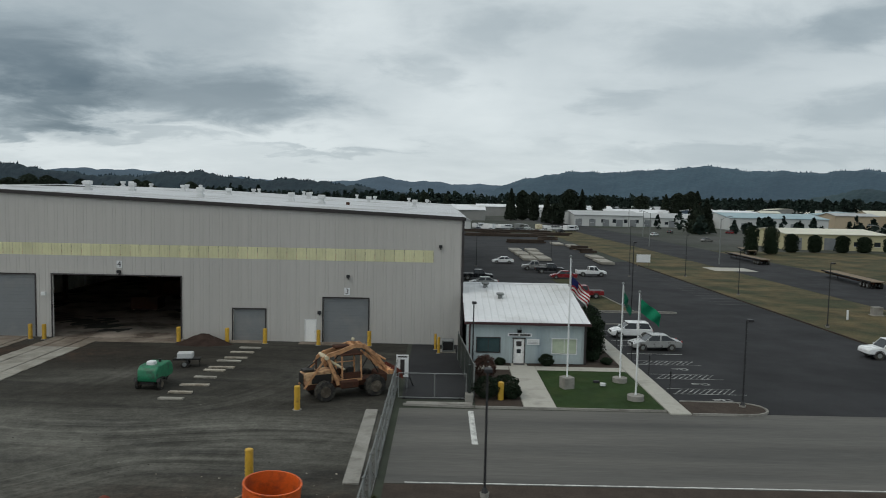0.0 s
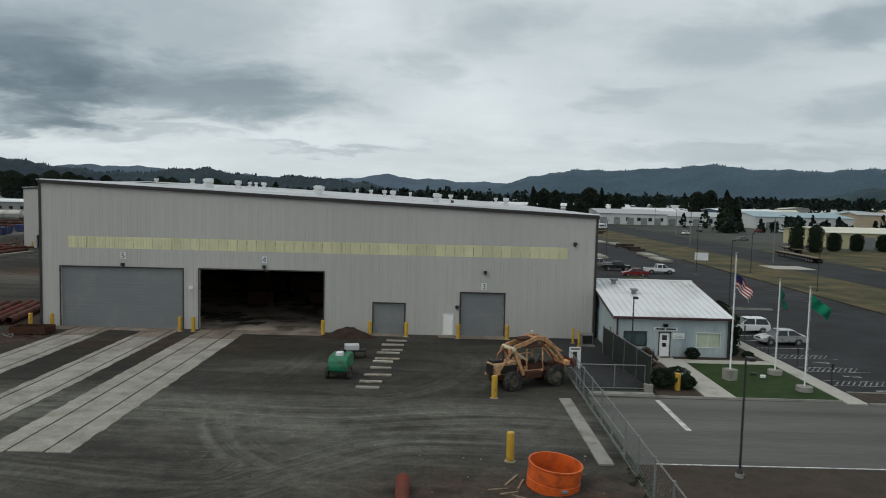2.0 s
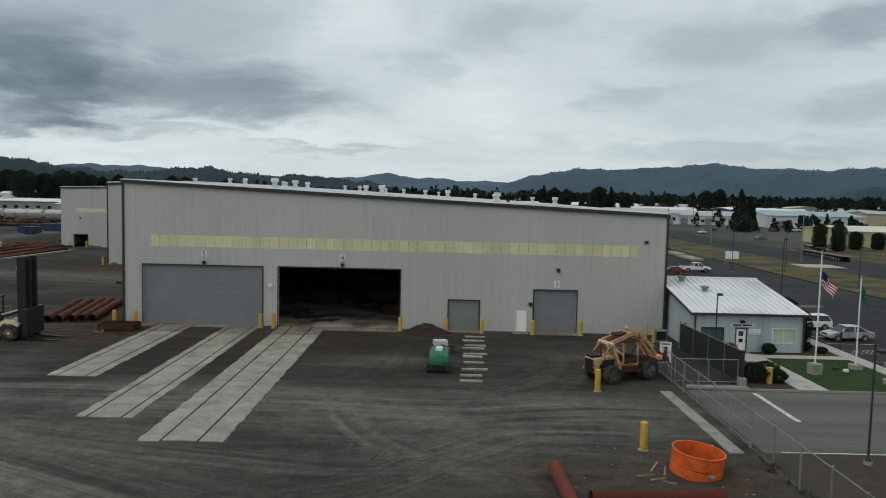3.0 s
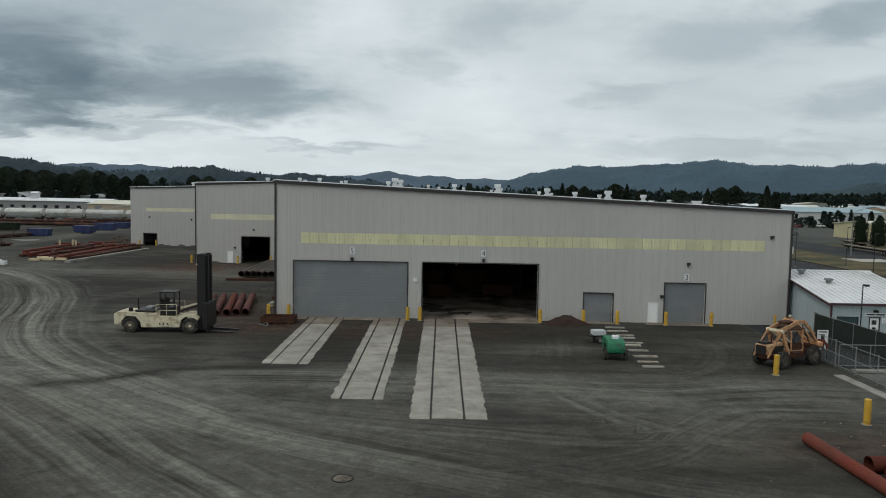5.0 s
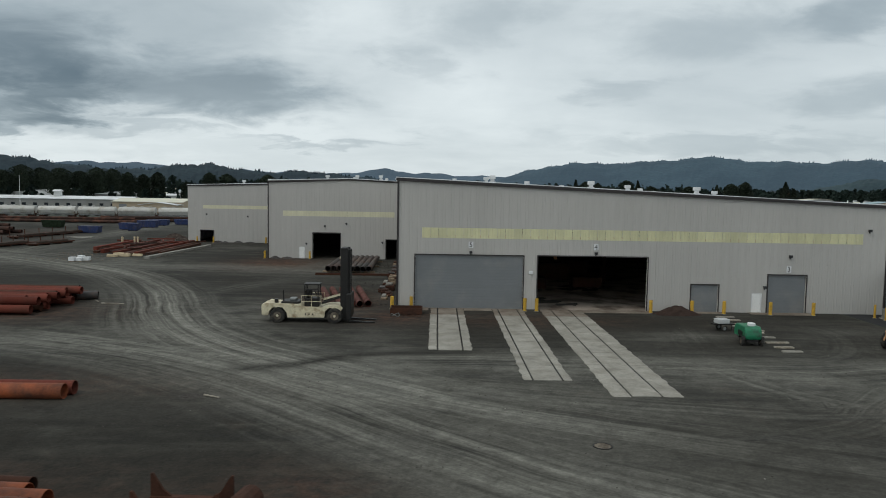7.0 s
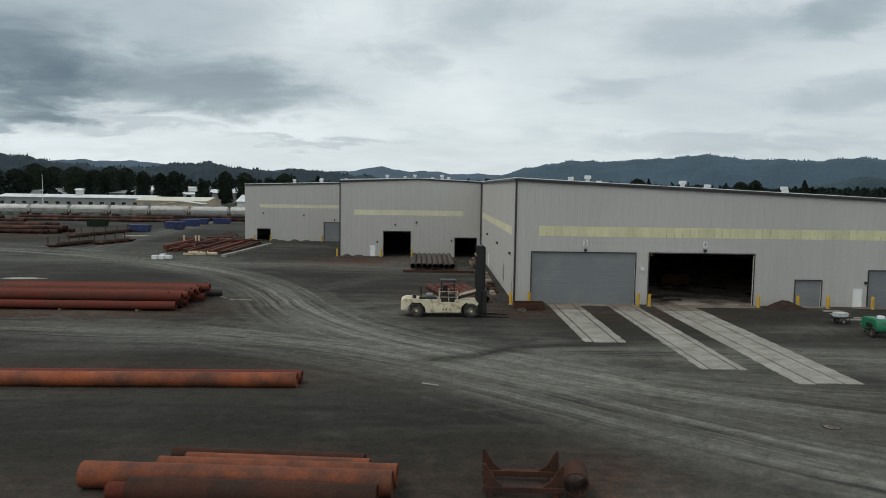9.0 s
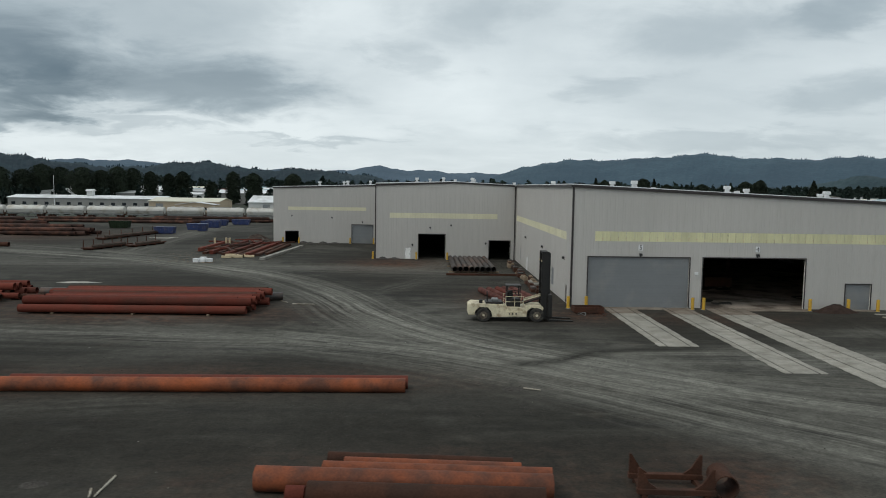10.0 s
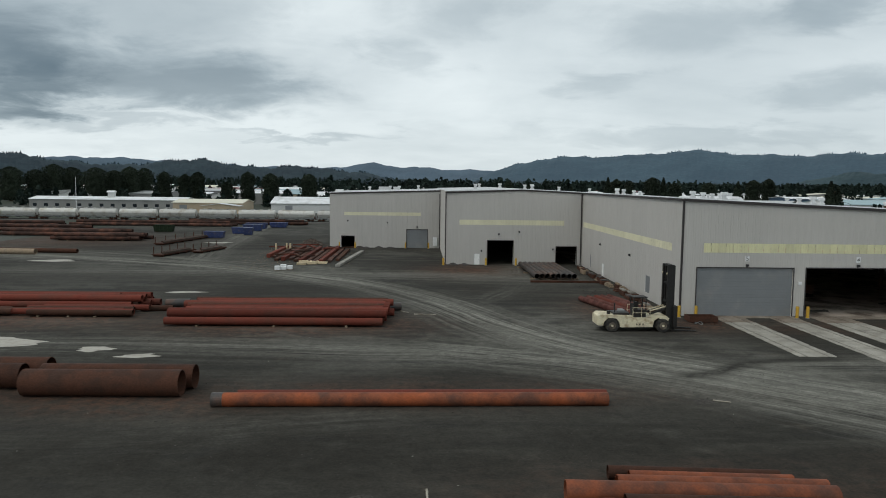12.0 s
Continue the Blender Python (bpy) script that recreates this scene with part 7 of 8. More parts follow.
line(-1.6, 60, 34.68, 34.8)
line(1.95, 2.3, 40.4, 46.9)
for i, yc in enumerate((62.4, 57.5, 53.0)):
    a = thing("hatched_bay", (20.0, yc, 0.015), "white hatched parking aisle painted on asphalt", "road marking", "hatched bays", "structure")
    y0, y1 = yc - 0.8, yc + 0.8
    for q in ((17.2, 22.6, y0, y0 + 0.1), (17.2, 22.0, y1 - 0.1, y1)):
        part("edge_line", box(B(), *q, 0.013, 0.017), WORNLINE, a)
    for j in range(10):
        x = 17.3 + j * 0.44
        part("hatch_line", loft(B(), [[Vector((x + dx, y0 + 0.1, 0.013)), Vector((x + dx + 0.13, y0 + 0.1, 0.013)), Vector((x + dx + 0.13, y0 + 0.1, 0.017)), Vector((x + dx, y0 + 0.1, 0.017))] if dx < 0.3 else
                                  [Vector((x + dx, y1 - 0.1, 0.013)), Vector((x + dx + 0.13, y1 - 0.1, 0.013)), Vector((x + dx + 0.13, y1 - 0.1, 0.017)), Vector((x + dx, y1 - 0.1, 0.017))] for dx in (0.0, 1.0)]), WORNLINE, a)
    for dy in (2.3,):
        s = thing("bay_symbol", (20.3, yc - dy, 0.014), "worn white painted bay symbol on asphalt", "road marking", "bay symbols", "structure")
        part("symbol_ring", tube(B(), (20.6, yc - dy, 0.013), (20.6, yc - dy, 0.017), 0.38, 0.2, 16), WORNLINE, s)
        part("symbol_bar", box(B(), 20.0, 20.9, yc - dy + 0.15, yc - dy + 0.35, 0.0135, 0.0175), WORNLINE, s)
        part("symbol_bar", box(B(), 19.6, 20.1, yc - dy - 0.1, yc - dy + 0.3, 0.0132, 0.0172), WORNLINE, s)
for yy in (66.0, 69.6, 72.2, 75, 77.8):
    line(17.3, 22.4, yy, yy + 0.1)
for y0 in range(100, 165, 3):
    tagged(part("faded_line", box(B(), 38.5, 43.0, y0, y0 + 0.1, 0.0115, 0.0155), OLDLINE), "faded stall line on asphalt", "road marking", "faded lines", "structure")
for i in range(5):
    y = 52 + i * 5.4
    k = thing("sign_stake", (16.85, y, 0.1), "thin dark sign post beside the footpath", "post", "path posts")
    part("post", box(B(), 16.82, 16.88, y - 0.03, y + 0.03, 0.1, 1.75), POLE, k)
    part("plate", box(B(), 16.88, 16.9, y - 0.15, y + 0.15, 1.3, 1.75), POLE, k)


# ---- shrubs ----
def leaves(name, centre, size, count, leaf, seed, material, parent=None, shape="ball", label=""):
    """A crown of many small leaf clumps with an uneven outline."""
    rng = np.random.default_rng(seed)
    a = rng.uniform(0, 2 * np.pi, count)
    h = rng.uniform(0, 1, count)
    if shape == "ball":
        c = rng.uniform(-1, 1, count)
        r = np.sqrt(1 - c * c) * rng.uniform(0.55, 1.0, count) ** 0.5
        z = 0.5 + 0.5 * c * rng.uniform(0.7, 1.0, count)
    elif shape == "column":
        prof = np.minimum(1, 1.6 * np.sin(np.pi * np.clip(h * 0.93 + 0.07, 0, 1)) ** 0.6)
        r, z = prof * rng.uniform(0.5, 1.0, count), h
    else:
        r, z = (1 - h) ** 0.85 * rng.uniform(0.35, 1.0, count), h
    lump = 1 + 0.16 * np.sin(3 * a + seed) * np.sin(7 * z + seed) + 0.1 * np.sin(5 * a + 9 * z)
    p = np.stack([centre[0] + size[0] * r * lump * np.cos(a), centre[1] + size[0] * r * lump * np.sin(a), centre[2] + size[1] * z], -1)
    d1, d2 = rng.normal(size=(count, 3)), rng.normal(size=(count, 3))
    d1 /= np.linalg.norm(d1, axis=1, keepdims=True)
    d2 -= d1 * (d1 * d2).sum(1, keepdims=True)
    d2 /= np.linalg.norm(d2, axis=1, keepdims=True)
    s = leaf * rng.uniform(0.6, 1.4, (count, 1))
    v = np.stack([p - d1 * s, p + d2 * s * 0.7, p + d1 * s, p - d2 * s * 0.7], 1).reshape(-1, 3)
    me = bpy.data.meshes.new(name)
    base = parent.location if parent is not None else Vector((0, 0, 0))
    me.from_pydata((v - np.array(base)).tolist(), [], np.arange(count * 4).reshape(-1, 4).tolist())
    me.materials.append(material)
    ob = new(name, me)
    ob.parent = parent
    return tagged(ob, label)


def shrub(x, y, r, h, seed, material=HEDGE, label="rounded dark green shrub in bark bed", shape="ball", leaf=0.06, n=2200):
    k = thing("shrub", (x, y, 0), label, "shrub", "shrubs round the office")
    part("stem", rod(B(), (x, y, 0), (x + 0.05, y, h * 0.7), 0.05, 0.02, 7), BARK, k)
    leaves("foliage", (x, y, 0.04), (r, h), n, leaf, seed, material, k, shape)


REDLEAF = mat("dull_red_leaves", (0.07, 0.04, 0.032), 0.8, 0, 0.3, 2)
shrub(3.35, 49.9, 0.95, 1.6, 1)
shrub(4.75, 51.0, 1.05, 1.45, 2)
shrub(5.1, 49.9, 0.7, 1.1, 3)
shrub(3.5, 55.2, 0.9, 2.0, 4, REDLEAF, "dull reddish shrub by the gate")
shrub(3.6, 60.2, 0.45, 0.6, 5)
shrub(5.1, 60.2, 0.45, 0.65, 6)
shrub(9.0, 60.15, 0.6, 1.05, 7, n=1800)
shrub(13.3, 62.3, 0.6, 0.9, 8)
shrub(14.3, 61.2, 0.5, 0.6, 9)
shrub(13.7, 64.6, 1.1, 3.6, 10, HEDGE, "tall dark evergreen shrub beside the office", "column", 0.09, 5000)
shrub(13.9, 67.5, 1.1, 4.2, 11, HEDGE, "tall dark evergreen shrub beside the office", "column", 0.09, 5000)
shrub(14.1, 71.0, 0.9, 2.5, 12, HEDGE, "dark evergreen shrub beside the office", "ball", 0.08, 3500)


# ---- vehicles ----
CARPAINT = {"white": mat("white_car_paint", (0.72, 0.73, 0.73), 0.25, 0, 0.03), "silver": mat("silver_car_paint", (0.42, 0.42, 0.41), 0.3, 0.5, 0.03), "red": mat("red_car_paint", (0.20, 0.018, 0.022), 0.25, 0, 0.04),
            "black": mat("black_car_paint", (0.012, 0.013, 0.015), 0.25, 0, 0.04), "grey": mat("grey_car_paint", (0.25, 0.25, 0.24), 0.3, 0.3, 0.04)}
REDLAMP = mat("red_lamp_plastic", (0.25, 0.015, 0.015), 0.3)
PROFILES = {  # side outline of the body, and of the glass house: x forward, z up
    "sedan": ([(-2.35, 0.35), (-2.38, 0.75), (-2.25, 0.95), (-1.45, 1.0), (0.75, 0.95), (1.7, 0.85), (2.25, 0.7), (2.35, 0.5), (2.3, 0.3)], [(-1.75, 0.98), (-1.0, 1.40), (0.05, 1.45), (0.5, 1.36), (1.15, 0.93)], 1.8, 1.4, -1.35),
    "hatch": ([(-2.05, 0.35), (-2.1, 0.8), (-2.0, 1.0), (0.75, 1.0), (1.55, 0.92), (2.05, 0.72), (2.12, 0.5), (2.05, 0.3)], [(-2.0, 1.0), (-1.65, 1.5), (-0.9, 1.6), (0.1, 1.57), (0.45, 1.45), (1.1, 0.98)], 1.8, 1.3, -1.25),
    "pickup": ([(-2.8, 0.5), (-2.82, 1.15), (-0.55, 1.15), (-0.5, 1.1), (1.25, 1.12), (2.5, 1.02), (2.75, 0.85), (2.78, 0.5)], [(-0.6, 1.12), (-0.45, 1.78), (0.65, 1.8), (0.85, 1.72), (1.4, 1.1)], 1.95, 1.75, -1.65),
}


def vehicle(kind, paint, x, y, rz, label):
    body, glass, w, fx, bx = PROFILES[kind]
    v = thing("pickup_truck" if kind == "pickup" else "car", (0, 0, 0), label, "pickup truck" if kind == "pickup" else "car", "parked vehicles")
    mt = CARPAINT[paint]
    bm = prism(B(), body, "y", -w / 2, w / 2)
    bmesh.ops.bevel(bm, geom=[e for e in bm.edges if abs(e.verts[0].co.y) > 0.1], offset=0.09, segments=2, affect="EDGES", profile=0.6)
    shell = part("body", bm, mt, v)
    lo, hi = [], []
    zt = max(z for _, z in glass)
    z0 = min(z for _, z in glass)

    def house(scale, grow):
        rows = []
        for s in (-1, 1):
            rows.append([Vector((px, s * (w / 2 - 0.06 - 0.17 * (pz - z0) / (zt - z0)) + s * grow, pz + scale * (pz - z0))) for px, pz in glass])
        return loft(B(), rows)

    part("glass_house", house(0, 0), GLASSDARK, v, "dark tinted windows")
    top = [(px, pz) for px, pz in glass if pz > z0 + 0.72 * (zt - z0)]
    wr = w / 2 - 0.2
    part("roof", soft_box(B(), top[0][0] - 0.02, top[-1][0] + 0.02, -wr, wr, zt - 0.05, zt + 0.04, 0.03), mt, v)
    for px0, pz0, px1, pz1 in [(glass[0][0], glass[0][1], glass[1][0], glass[1][1]), (glass[-1][0], glass[-1][1], glass[-2][0], glass[-2][1]), ((glass[0][0] + glass[-1][0]) / 2, z0, (glass[0][0] + glass[-1][0]) / 2 - 0.05, zt)]:
        for s in (-1, 1):
            part("pillar", loft(B(), [[Vector((px + a, s * (yy + b), pz)) for a, b in ((-0.05, -0.02), (0.05, -0.02), (0.05, 0.025), (-0.05, 0.025))] for px, yy, pz in ((px0, w / 2 - 0.07, pz0), (px1, w / 2 - 0.24, pz1))]), mt, v)
    r = 0.4 if kind == "pickup" else 0.33
    for xx in (fx, bx):
        for s in (-1, 1):
            wheel(v, xx, s * (w / 2 - 0.1), r, 0.24, GALV)
            part("wheel_arch", tube(B(), (xx, s * (w / 2 - 0.25), r), (xx, s * (w / 2 + 0.012), r), r * 1.2, r * 0.17, 18), TRIM, v, "dark wheel arch")
    nose, tail, zl = body[-3][0], body[1][0], body[-3][1] - 0.05
    for s in (-1, 1):
        part("headlight", soft_box(B(), nose - 0.12, nose + 0.03, s * (w / 2 - 0.28) - 0.16, s * (w / 2 - 0.28) + 0.16, zl - 0.08, zl + 0.08, 0.03), WHITE, v, "clear headlight")
        part("tail_light", soft_box(B(), tail - 0.02, tail + 0.08, s * (w / 2 - 0.2) - 0.13, s * (w / 2 - 0.2) + 0.13, 0.78, 0.98, 0.02), REDLAMP, v, "red tail light")
        part("mirror", soft_box(B(), glass[-1][0] - 0.25, glass[-1][0] - 0.1, s * (w / 2 + 0.08) - 0.09, s * (w / 2 + 0.08) + 0.09, z0 + 0.05, z0 + 0.2, 0.03), mt, v)
    part("bumper", soft_box(B(), nose - 0.02, nose + 0.12, -w / 2 + 0.1, w / 2 - 0.1, 0.35, 0.55, 0.04), TRIM if kind == "pickup" else mt, v)
    part("grille", box(B(), nose + 0.0, nose + 0.06, -0.45, 0.45, 0.58, 0.72), TRIM, v, "dark grille")
    if kind == "pickup":
        part("bed_liner", box(B(), -2.65, -0.72, -w / 2 + 0.16, w / 2 - 0.16, 1.14, 1.165), TRIM, v, "dark truck bed")
    place(v, x, y, 0.012, rz)
    return v


vehicle("hatch", "white", 19.7, 74.2, 180, "white hatchback parked nose to the footpath")
vehicle("sedan", "silver", 20.45, 68.2, 183, "silver sedan parked nose to the footpath")
vehicle("pickup", "white", 42.0, 66.2, 178, "white pickup truck on the parking lot")
vehicle("pickup", "white", 27.9, 134.3, 0, "white crew pickup truck on the parking lot")
vehicle("sedan", "red", 21.8, 128.6, 180, "red sedan on the parking lot")
vehicle("pickup", "red", 20.6, 104.0, 180, "red pickup truck on the parking lot")
vehicle("pickup", "black", 20.8, 138.5, 0, "dark pickup truck on the parking lot")
vehicle("pickup", "grey", 18.8, 144.0, 180, "grey pickup truck on the parking lot")
vehicle("pickup", "black", 6.2, 124.5, 0, "black pickup truck behind the office")
vehicle("sedan", "silver", 6.8, 115.8, 180, "silver car behind the office")
vehicle("sedan", "white", 13.4, 157.6, 180, "white low car on the storage yard")
for i, (x, y, c, k) in enumerate(((112, 246, "white", "pickup"), (96, 262, "grey", "sedan"), (88, 300, "white", "sedan"), (104, 330, "black", "sedan"), (120, 330, "silver", "sedan"), (133, 335, "red", "hatch"), (147, 340, "white", "pickup"))):
    vehicle(k, c, x, y, 20 * i, {"white": "white", "grey": "grey", "black": "black", "silver": "silver", "red": "red"}[c] + " vehicle parked across the road")


def flatbed(x, y, rz, l):
    t = thing("flatbed_trailer", (0, 0, 0), "long empty dark flatbed trailer parked at the roadside", "trailer", "flatbed trailers")
    part("deck", soft_box(B(), -l / 2, l / 2, -1.25, 1.25, 1.15, 1.32, 0.03), WOOD, t, "grey timber deck")
    for s in (-0.55, 0.55):
        part("main_beam", box(B(), -l / 2 + 0.3, l / 2 - 0.3, s - 0.08, s + 0.08, 0.75, 1.15), RUSTDARK, t)
    for s in (-1.24, 1.24):
        part("side_rail", box(B(), -l / 2, l / 2, s - 0.04, s + 0.04, 1.1, 1.34), BLACKSTEEL, t)
    for xx in (-l / 2 + 1.2, -l / 2 + 2.5, -l / 2 + 3.8):
        for s in (-1.0, 1.0):
            wheel(t, xx, s, 0.5, 0.5, GALV)
    for s in (-0.7, 0.7):
        part("landing_leg", box(B(), l / 2 - 3, l / 2 - 2.8, s - 0.08, s + 0.08, 0, 1.1), BLACKSTEEL, t)
    place(t, x, y, 0, rz)


flatbed(75.4, 132.5, 83, 21)
flatbed(75.4, 178.5, 87, 24)
flatbed(86.5, 205, 80, 14)
k = thing("sign_board", (43.9, 157, 0), "blank white sign board on two posts by the verge", "sign")
part("board", box(B(), 42.4, 45.4, 156.9, 157.0, 0.9, 2.6), WHITE, k)
for x in (42.7, 45.1):
    part("post", box(B(), x - 0.06, x + 0.06, 157.0, 157.12, 0, 2.6), WOOD, k)
for x, y in ((56.2, 92.5), (57.8, 91.5)):
    k = thing("utility_cabinet", (x, y, 0), "small pale utility cabinet on the verge", "cabinet", "utility cabinets")
    part("casing", soft_box(B(), x - 0.6, x + 0.6, y - 0.45, y + 0.45, 0.1, 1.15, 0.05), KERB, k)
    part("pad", box(B(), x - 0.75, x + 0.75, y - 0.6, y + 0.6, 0, 0.12), CONCRETE, k)
k = thing("hydrant_post", (50.2, 88.5, 0), "short white marker post on the verge", "post")
part("post", rod(B(), (50.2, 88.5, 0), (50.2, 88.5, 1.2), 0.12), WHITE, k)
sheet("drive_slab", 57, 66, 150, 158, 0.026, PATHCON, "pale concrete drive across the verge", category="path")

# ---- storage behind the office: plates and beams ----
random.seed(31)
for i, (x, y) in enumerate(((19.9, 195), (24.3, 195.5), (20.1, 182), (23.8, 182.5), (20.2, 169), (23.7, 169.5), (36, 227), (39.2, 217), (37.3, 176), (36.6, 163))):
    k = thing("plate_stack", (x, y, 0), "stack of flat grey concrete panels on the storage yard", "panel stack", "panel stacks")
    for q in range(3):
        part("panel", soft_box(B(), x - 1.5, x + 1.5, y - 4.8 + q * 0.15, y + 4.8 - q * 0.2, 0.15 + q * 0.17, 0.30 + q * 0.17, 0.02), CONCRETE, k)
    for s in (-3.8, 0, 3.8):
        part("bearer", box(B(), x - 1.4, x + 1.4, y + s - 0.1, y + s + 0.1, 0, 0.16), WOOD, k)
for i, (x0, x1, y) in enumerate(((9, 46, 306), (8, 40, 272), (20.5, 33.6, 233), (33, 41, 253), (36.5, 43, 206), (14, 28, 290), (34, 52, 286), (36, 42, 194))):
    k = thing("timber_stack", ((x0 + x1) / 2, y, 0), "long low dark stack of timber and beams", "timber stack", "timber stacks")
    for q in range(4):
        part("beam", soft_box(B(), x0 + random.uniform(0, 2), x1 - random.uniform(0, 2), y + (q % 2) * 0.9 - 0.4, y + (q % 2) * 0.9 + 0.4, 0.1 + (q // 2) * 0.55, 0.62 + (q // 2) * 0.55, 0.03), DARKTIMBER, k)
    part("bearer", box(B(), x0 + 1, x1 - 1, y - 0.2, y + 0.7, 0, 0.1), WOOD, k)


def motorhome(x, y, rz, l, h):
    m = thing("motorhome", (0, 0, 0), "white motorhome parked in a far row", "motorhome", "row of motorhomes")
    part("box_body", soft_box(B(), -l / 2, l / 2 - 1.2, -1.2, 1.2, 0.7, h, 0.15, 2), random.choice((WHITE, WHITE, WHITE, CREAM, GALV)), m)
    part("cab", prism(B(), [(l / 2 - 1.2, 0.6), (l / 2, 0.6), (l / 2 + 0.1, 1.2), (l / 2 - 0.5, 2.1), (l / 2 - 1.2, 2.2)], "y", -1.0, 1.0), WHITE, m)
    part("side_window", box(B(), -l / 4, l / 4, -1.22, -1.19, 1.6, 2.2), GLASSDARK, m, "dark window")
    part("windscreen", box(B(), l / 2 - 0.9, l / 2 - 0.3, -1.02, -0.99, 1.35, 1.95), GLASSDARK, m, "dark window")
    for xx in (-l / 4, l / 2 - 0.6):
        for s in (-1, 1):
            wheel(m, xx, s * 0.95, 0.4, 0.3, GALV)
    place(m, x, y, 0, rz)


random.seed(17)
for i in range(11):
    motorhome(17 + i * 4.4 + random.uniform(-1.2, 1.2), 326 + random.uniform(-4, 12), random.choice((80, 100, 55, 130, 10)) + random.uniform(-15, 15), random.uniform(4.8, 8.5), random.uniform(2.0, 3.1))
for i, (x, c, kd) in enumerate(((15.5, "black", "pickup"), (21, "white", "sedan"), (27.5, "grey", "sedan"), (33, "black", "pickup"), (38.5, "silver", "sedan"), (45, "white", "pickup"), (51, "black", "sedan"))):
    vehicle(kd, c, x, 311 + (i * 5) % 7, 70 + 25 * i, c + " vehicle parked before far motorhomes")


# ---- buildings across the yard and the road ----
def shed(name, x0, x1, y0, y1, eave, ridge, wall, roofm, label, axis="x", windows=0, doors=0, winz=(1.2, 2.4), band=None):
    b = thing(name, ((x0 + x1) / 2, (y0 + y1) / 2, 0), label, "building")
    for n_, q in (("south", (x0, x1, y0, y0 + 0.25)), ("north", (x0, x1, y1 - 0.25, y1)), ("west", (x0, x0 + 0.25, y0 + 0.25, y1 - 0.25)), ("east", (x1 - 0.25, x1, y0 + 0.25, y1 - 0.25))):
        part("wall", box(B(), *q, 0, eave), wall, b)
    o = 0.5
    if axis == "x":
        ym = (y0 + y1) / 2
        for ya, yb in ((y0 - o, ym), (y1 + o, ym)):
            part("roof", loft(B(), [[Vector((x, ya, eave)), Vector((x, ya, eave + 0.2)), Vector((x, yb, ridge + 0.2)), Vector((x, yb, ridge))] for x in (x0 - o, x1 + o)]), roofm, b)
        for x in (x0, x1 - 0.2):
            part("gable", prism(B(), [(y0, eave), (y1, eave), (ym, ridge)], "x", x, x + 0.2), wall, b)
    else:
        xm = (x0 + x1) / 2
        for xa, xb in ((x0 - o, xm), (x1 + o, xm)):
            part("roof", loft(B(), [[Vector((xa, y, eave)), Vector((xa, y, eave + 0.2)), Vector((xb, y, ridge + 0.2)), Vector((xb, y, ridge))] for y in (y0 - o, y1 + o)]), roofm, b)
        for y in (y0, y1 - 0.2):
            part("gable", prism(B(), [(x0, eave), (x1, eave), (xm, ridge)], "y", y, y + 0.2), wall, b)
    for i in range(windows):
        x = x0 + (x1 - x0) * (i + 0.5) / windows
        w = part("window", box(B(), x - 1.0, x + 1.0, y0 - 0.05, y0 - 0.01, *winz), GLASSDARK, b, "dark window")
        part("sill", box(B(), x - 1.1, x + 1.1, y0 - 0.12, y0 - 0.02, winz[0] - 0.1, winz[0]), WHITE, w)
    for i in range(doors):
        x = x0 + (x1 - x0) * (i + 0.3) / doors
        part("loading_door", box(B(), x - 1.8, x + 1.8, y0 - 0.06, y0 - 0.01, 0.05, min(3.8, eave * 0.8)), ROLLER, b, "dark loading door")
    if band:
        part("band", box(B(), x0, x1, y0 - 0.04, y0 - 0.01, eave - 1.0, eave - 0.1), band, b)
    return b


CREAMWALL = mat("cream_block_wall", (0.46, 0.42, 0.26), 0.8, 0, 0.08, 0.2, 3, 0.08)
WHITEWALL = mat("white_metal_wall", (0.52, 0.53, 0.52), 0.6, 0, 0.08, 0.1, 2, 0.06)
PALEBLUE = mat("pale_blue_roof", (0.24, 0.34, 0.37), 0.5, 0, 0.08, 0.1, 2, 0.06)
DARKBLUE = mat("dark_blue_wall", (0.03, 0.06, 0.10), 0.6)
GREYWALL = mat("grey_wall", (0.24, 0.24, 0.23), 0.7, 0, 0.12, 0.1, 2, 0.08)
TANWALL = mat("tan_wall", (0.42, 0.34, 0.24), 0.7, 0, 0.1, 0.1, 2, 0.08)
DULLROOF = mat("dull_metal_roof", (0.36, 0.37, 0.37), 0.6, 0, 0.12, 0.05, 1, 0.08)
TANROOF = mat("cream_roof", (0.58, 0.56, 0.46), 0.6, 0, 0.1, 0.05, 1, 0.08)
REDROOF = mat("dull_red_roof", (0.16, 0.05, 0.045), 0.7, 0, 0.1, 0.1)
shed("cream_workshop", 108, 140, 227, 256, 4.9, 6.2, CREAMWALL, TANROOF, "cream block workshop behind clipped dark bushes", "x", 5, 3, (1.4, 2.8))
shed("white_warehouse", 74, 112, 405, 450, 6.0, 8.2, WHITEWALL, DULLROOF, "long white metal warehouse with grey roof", "x", 6, 5, (2, 4))
shed("white_warehouse", 112, 152, 408, 450, 5.0, 7.4, WHITEWALL, DULLROOF, "long white metal warehouse with grey roof", "x", 7, 3, (1.5, 3))
shed("blue_roofed_warehouse", 154, 207, 388, 430, 6.4, 8.8, WHITEWALL, PALEBLUE, "white warehouse with pale blue roof", "x", 0, 2)
shed("dark_blue_warehouse", 154, 192, 440, 470, 8.6, 9.6, DARKBLUE, ROOF, "dark blue warehouse with white roof", "x", 0, 1)
shed("white_shed", 4.5, 12.5, 318, 330, 4.0, 6.0, WHITEWALL, DULLROOF, "small white gabled shed behind the hall", "y", 0, 1)
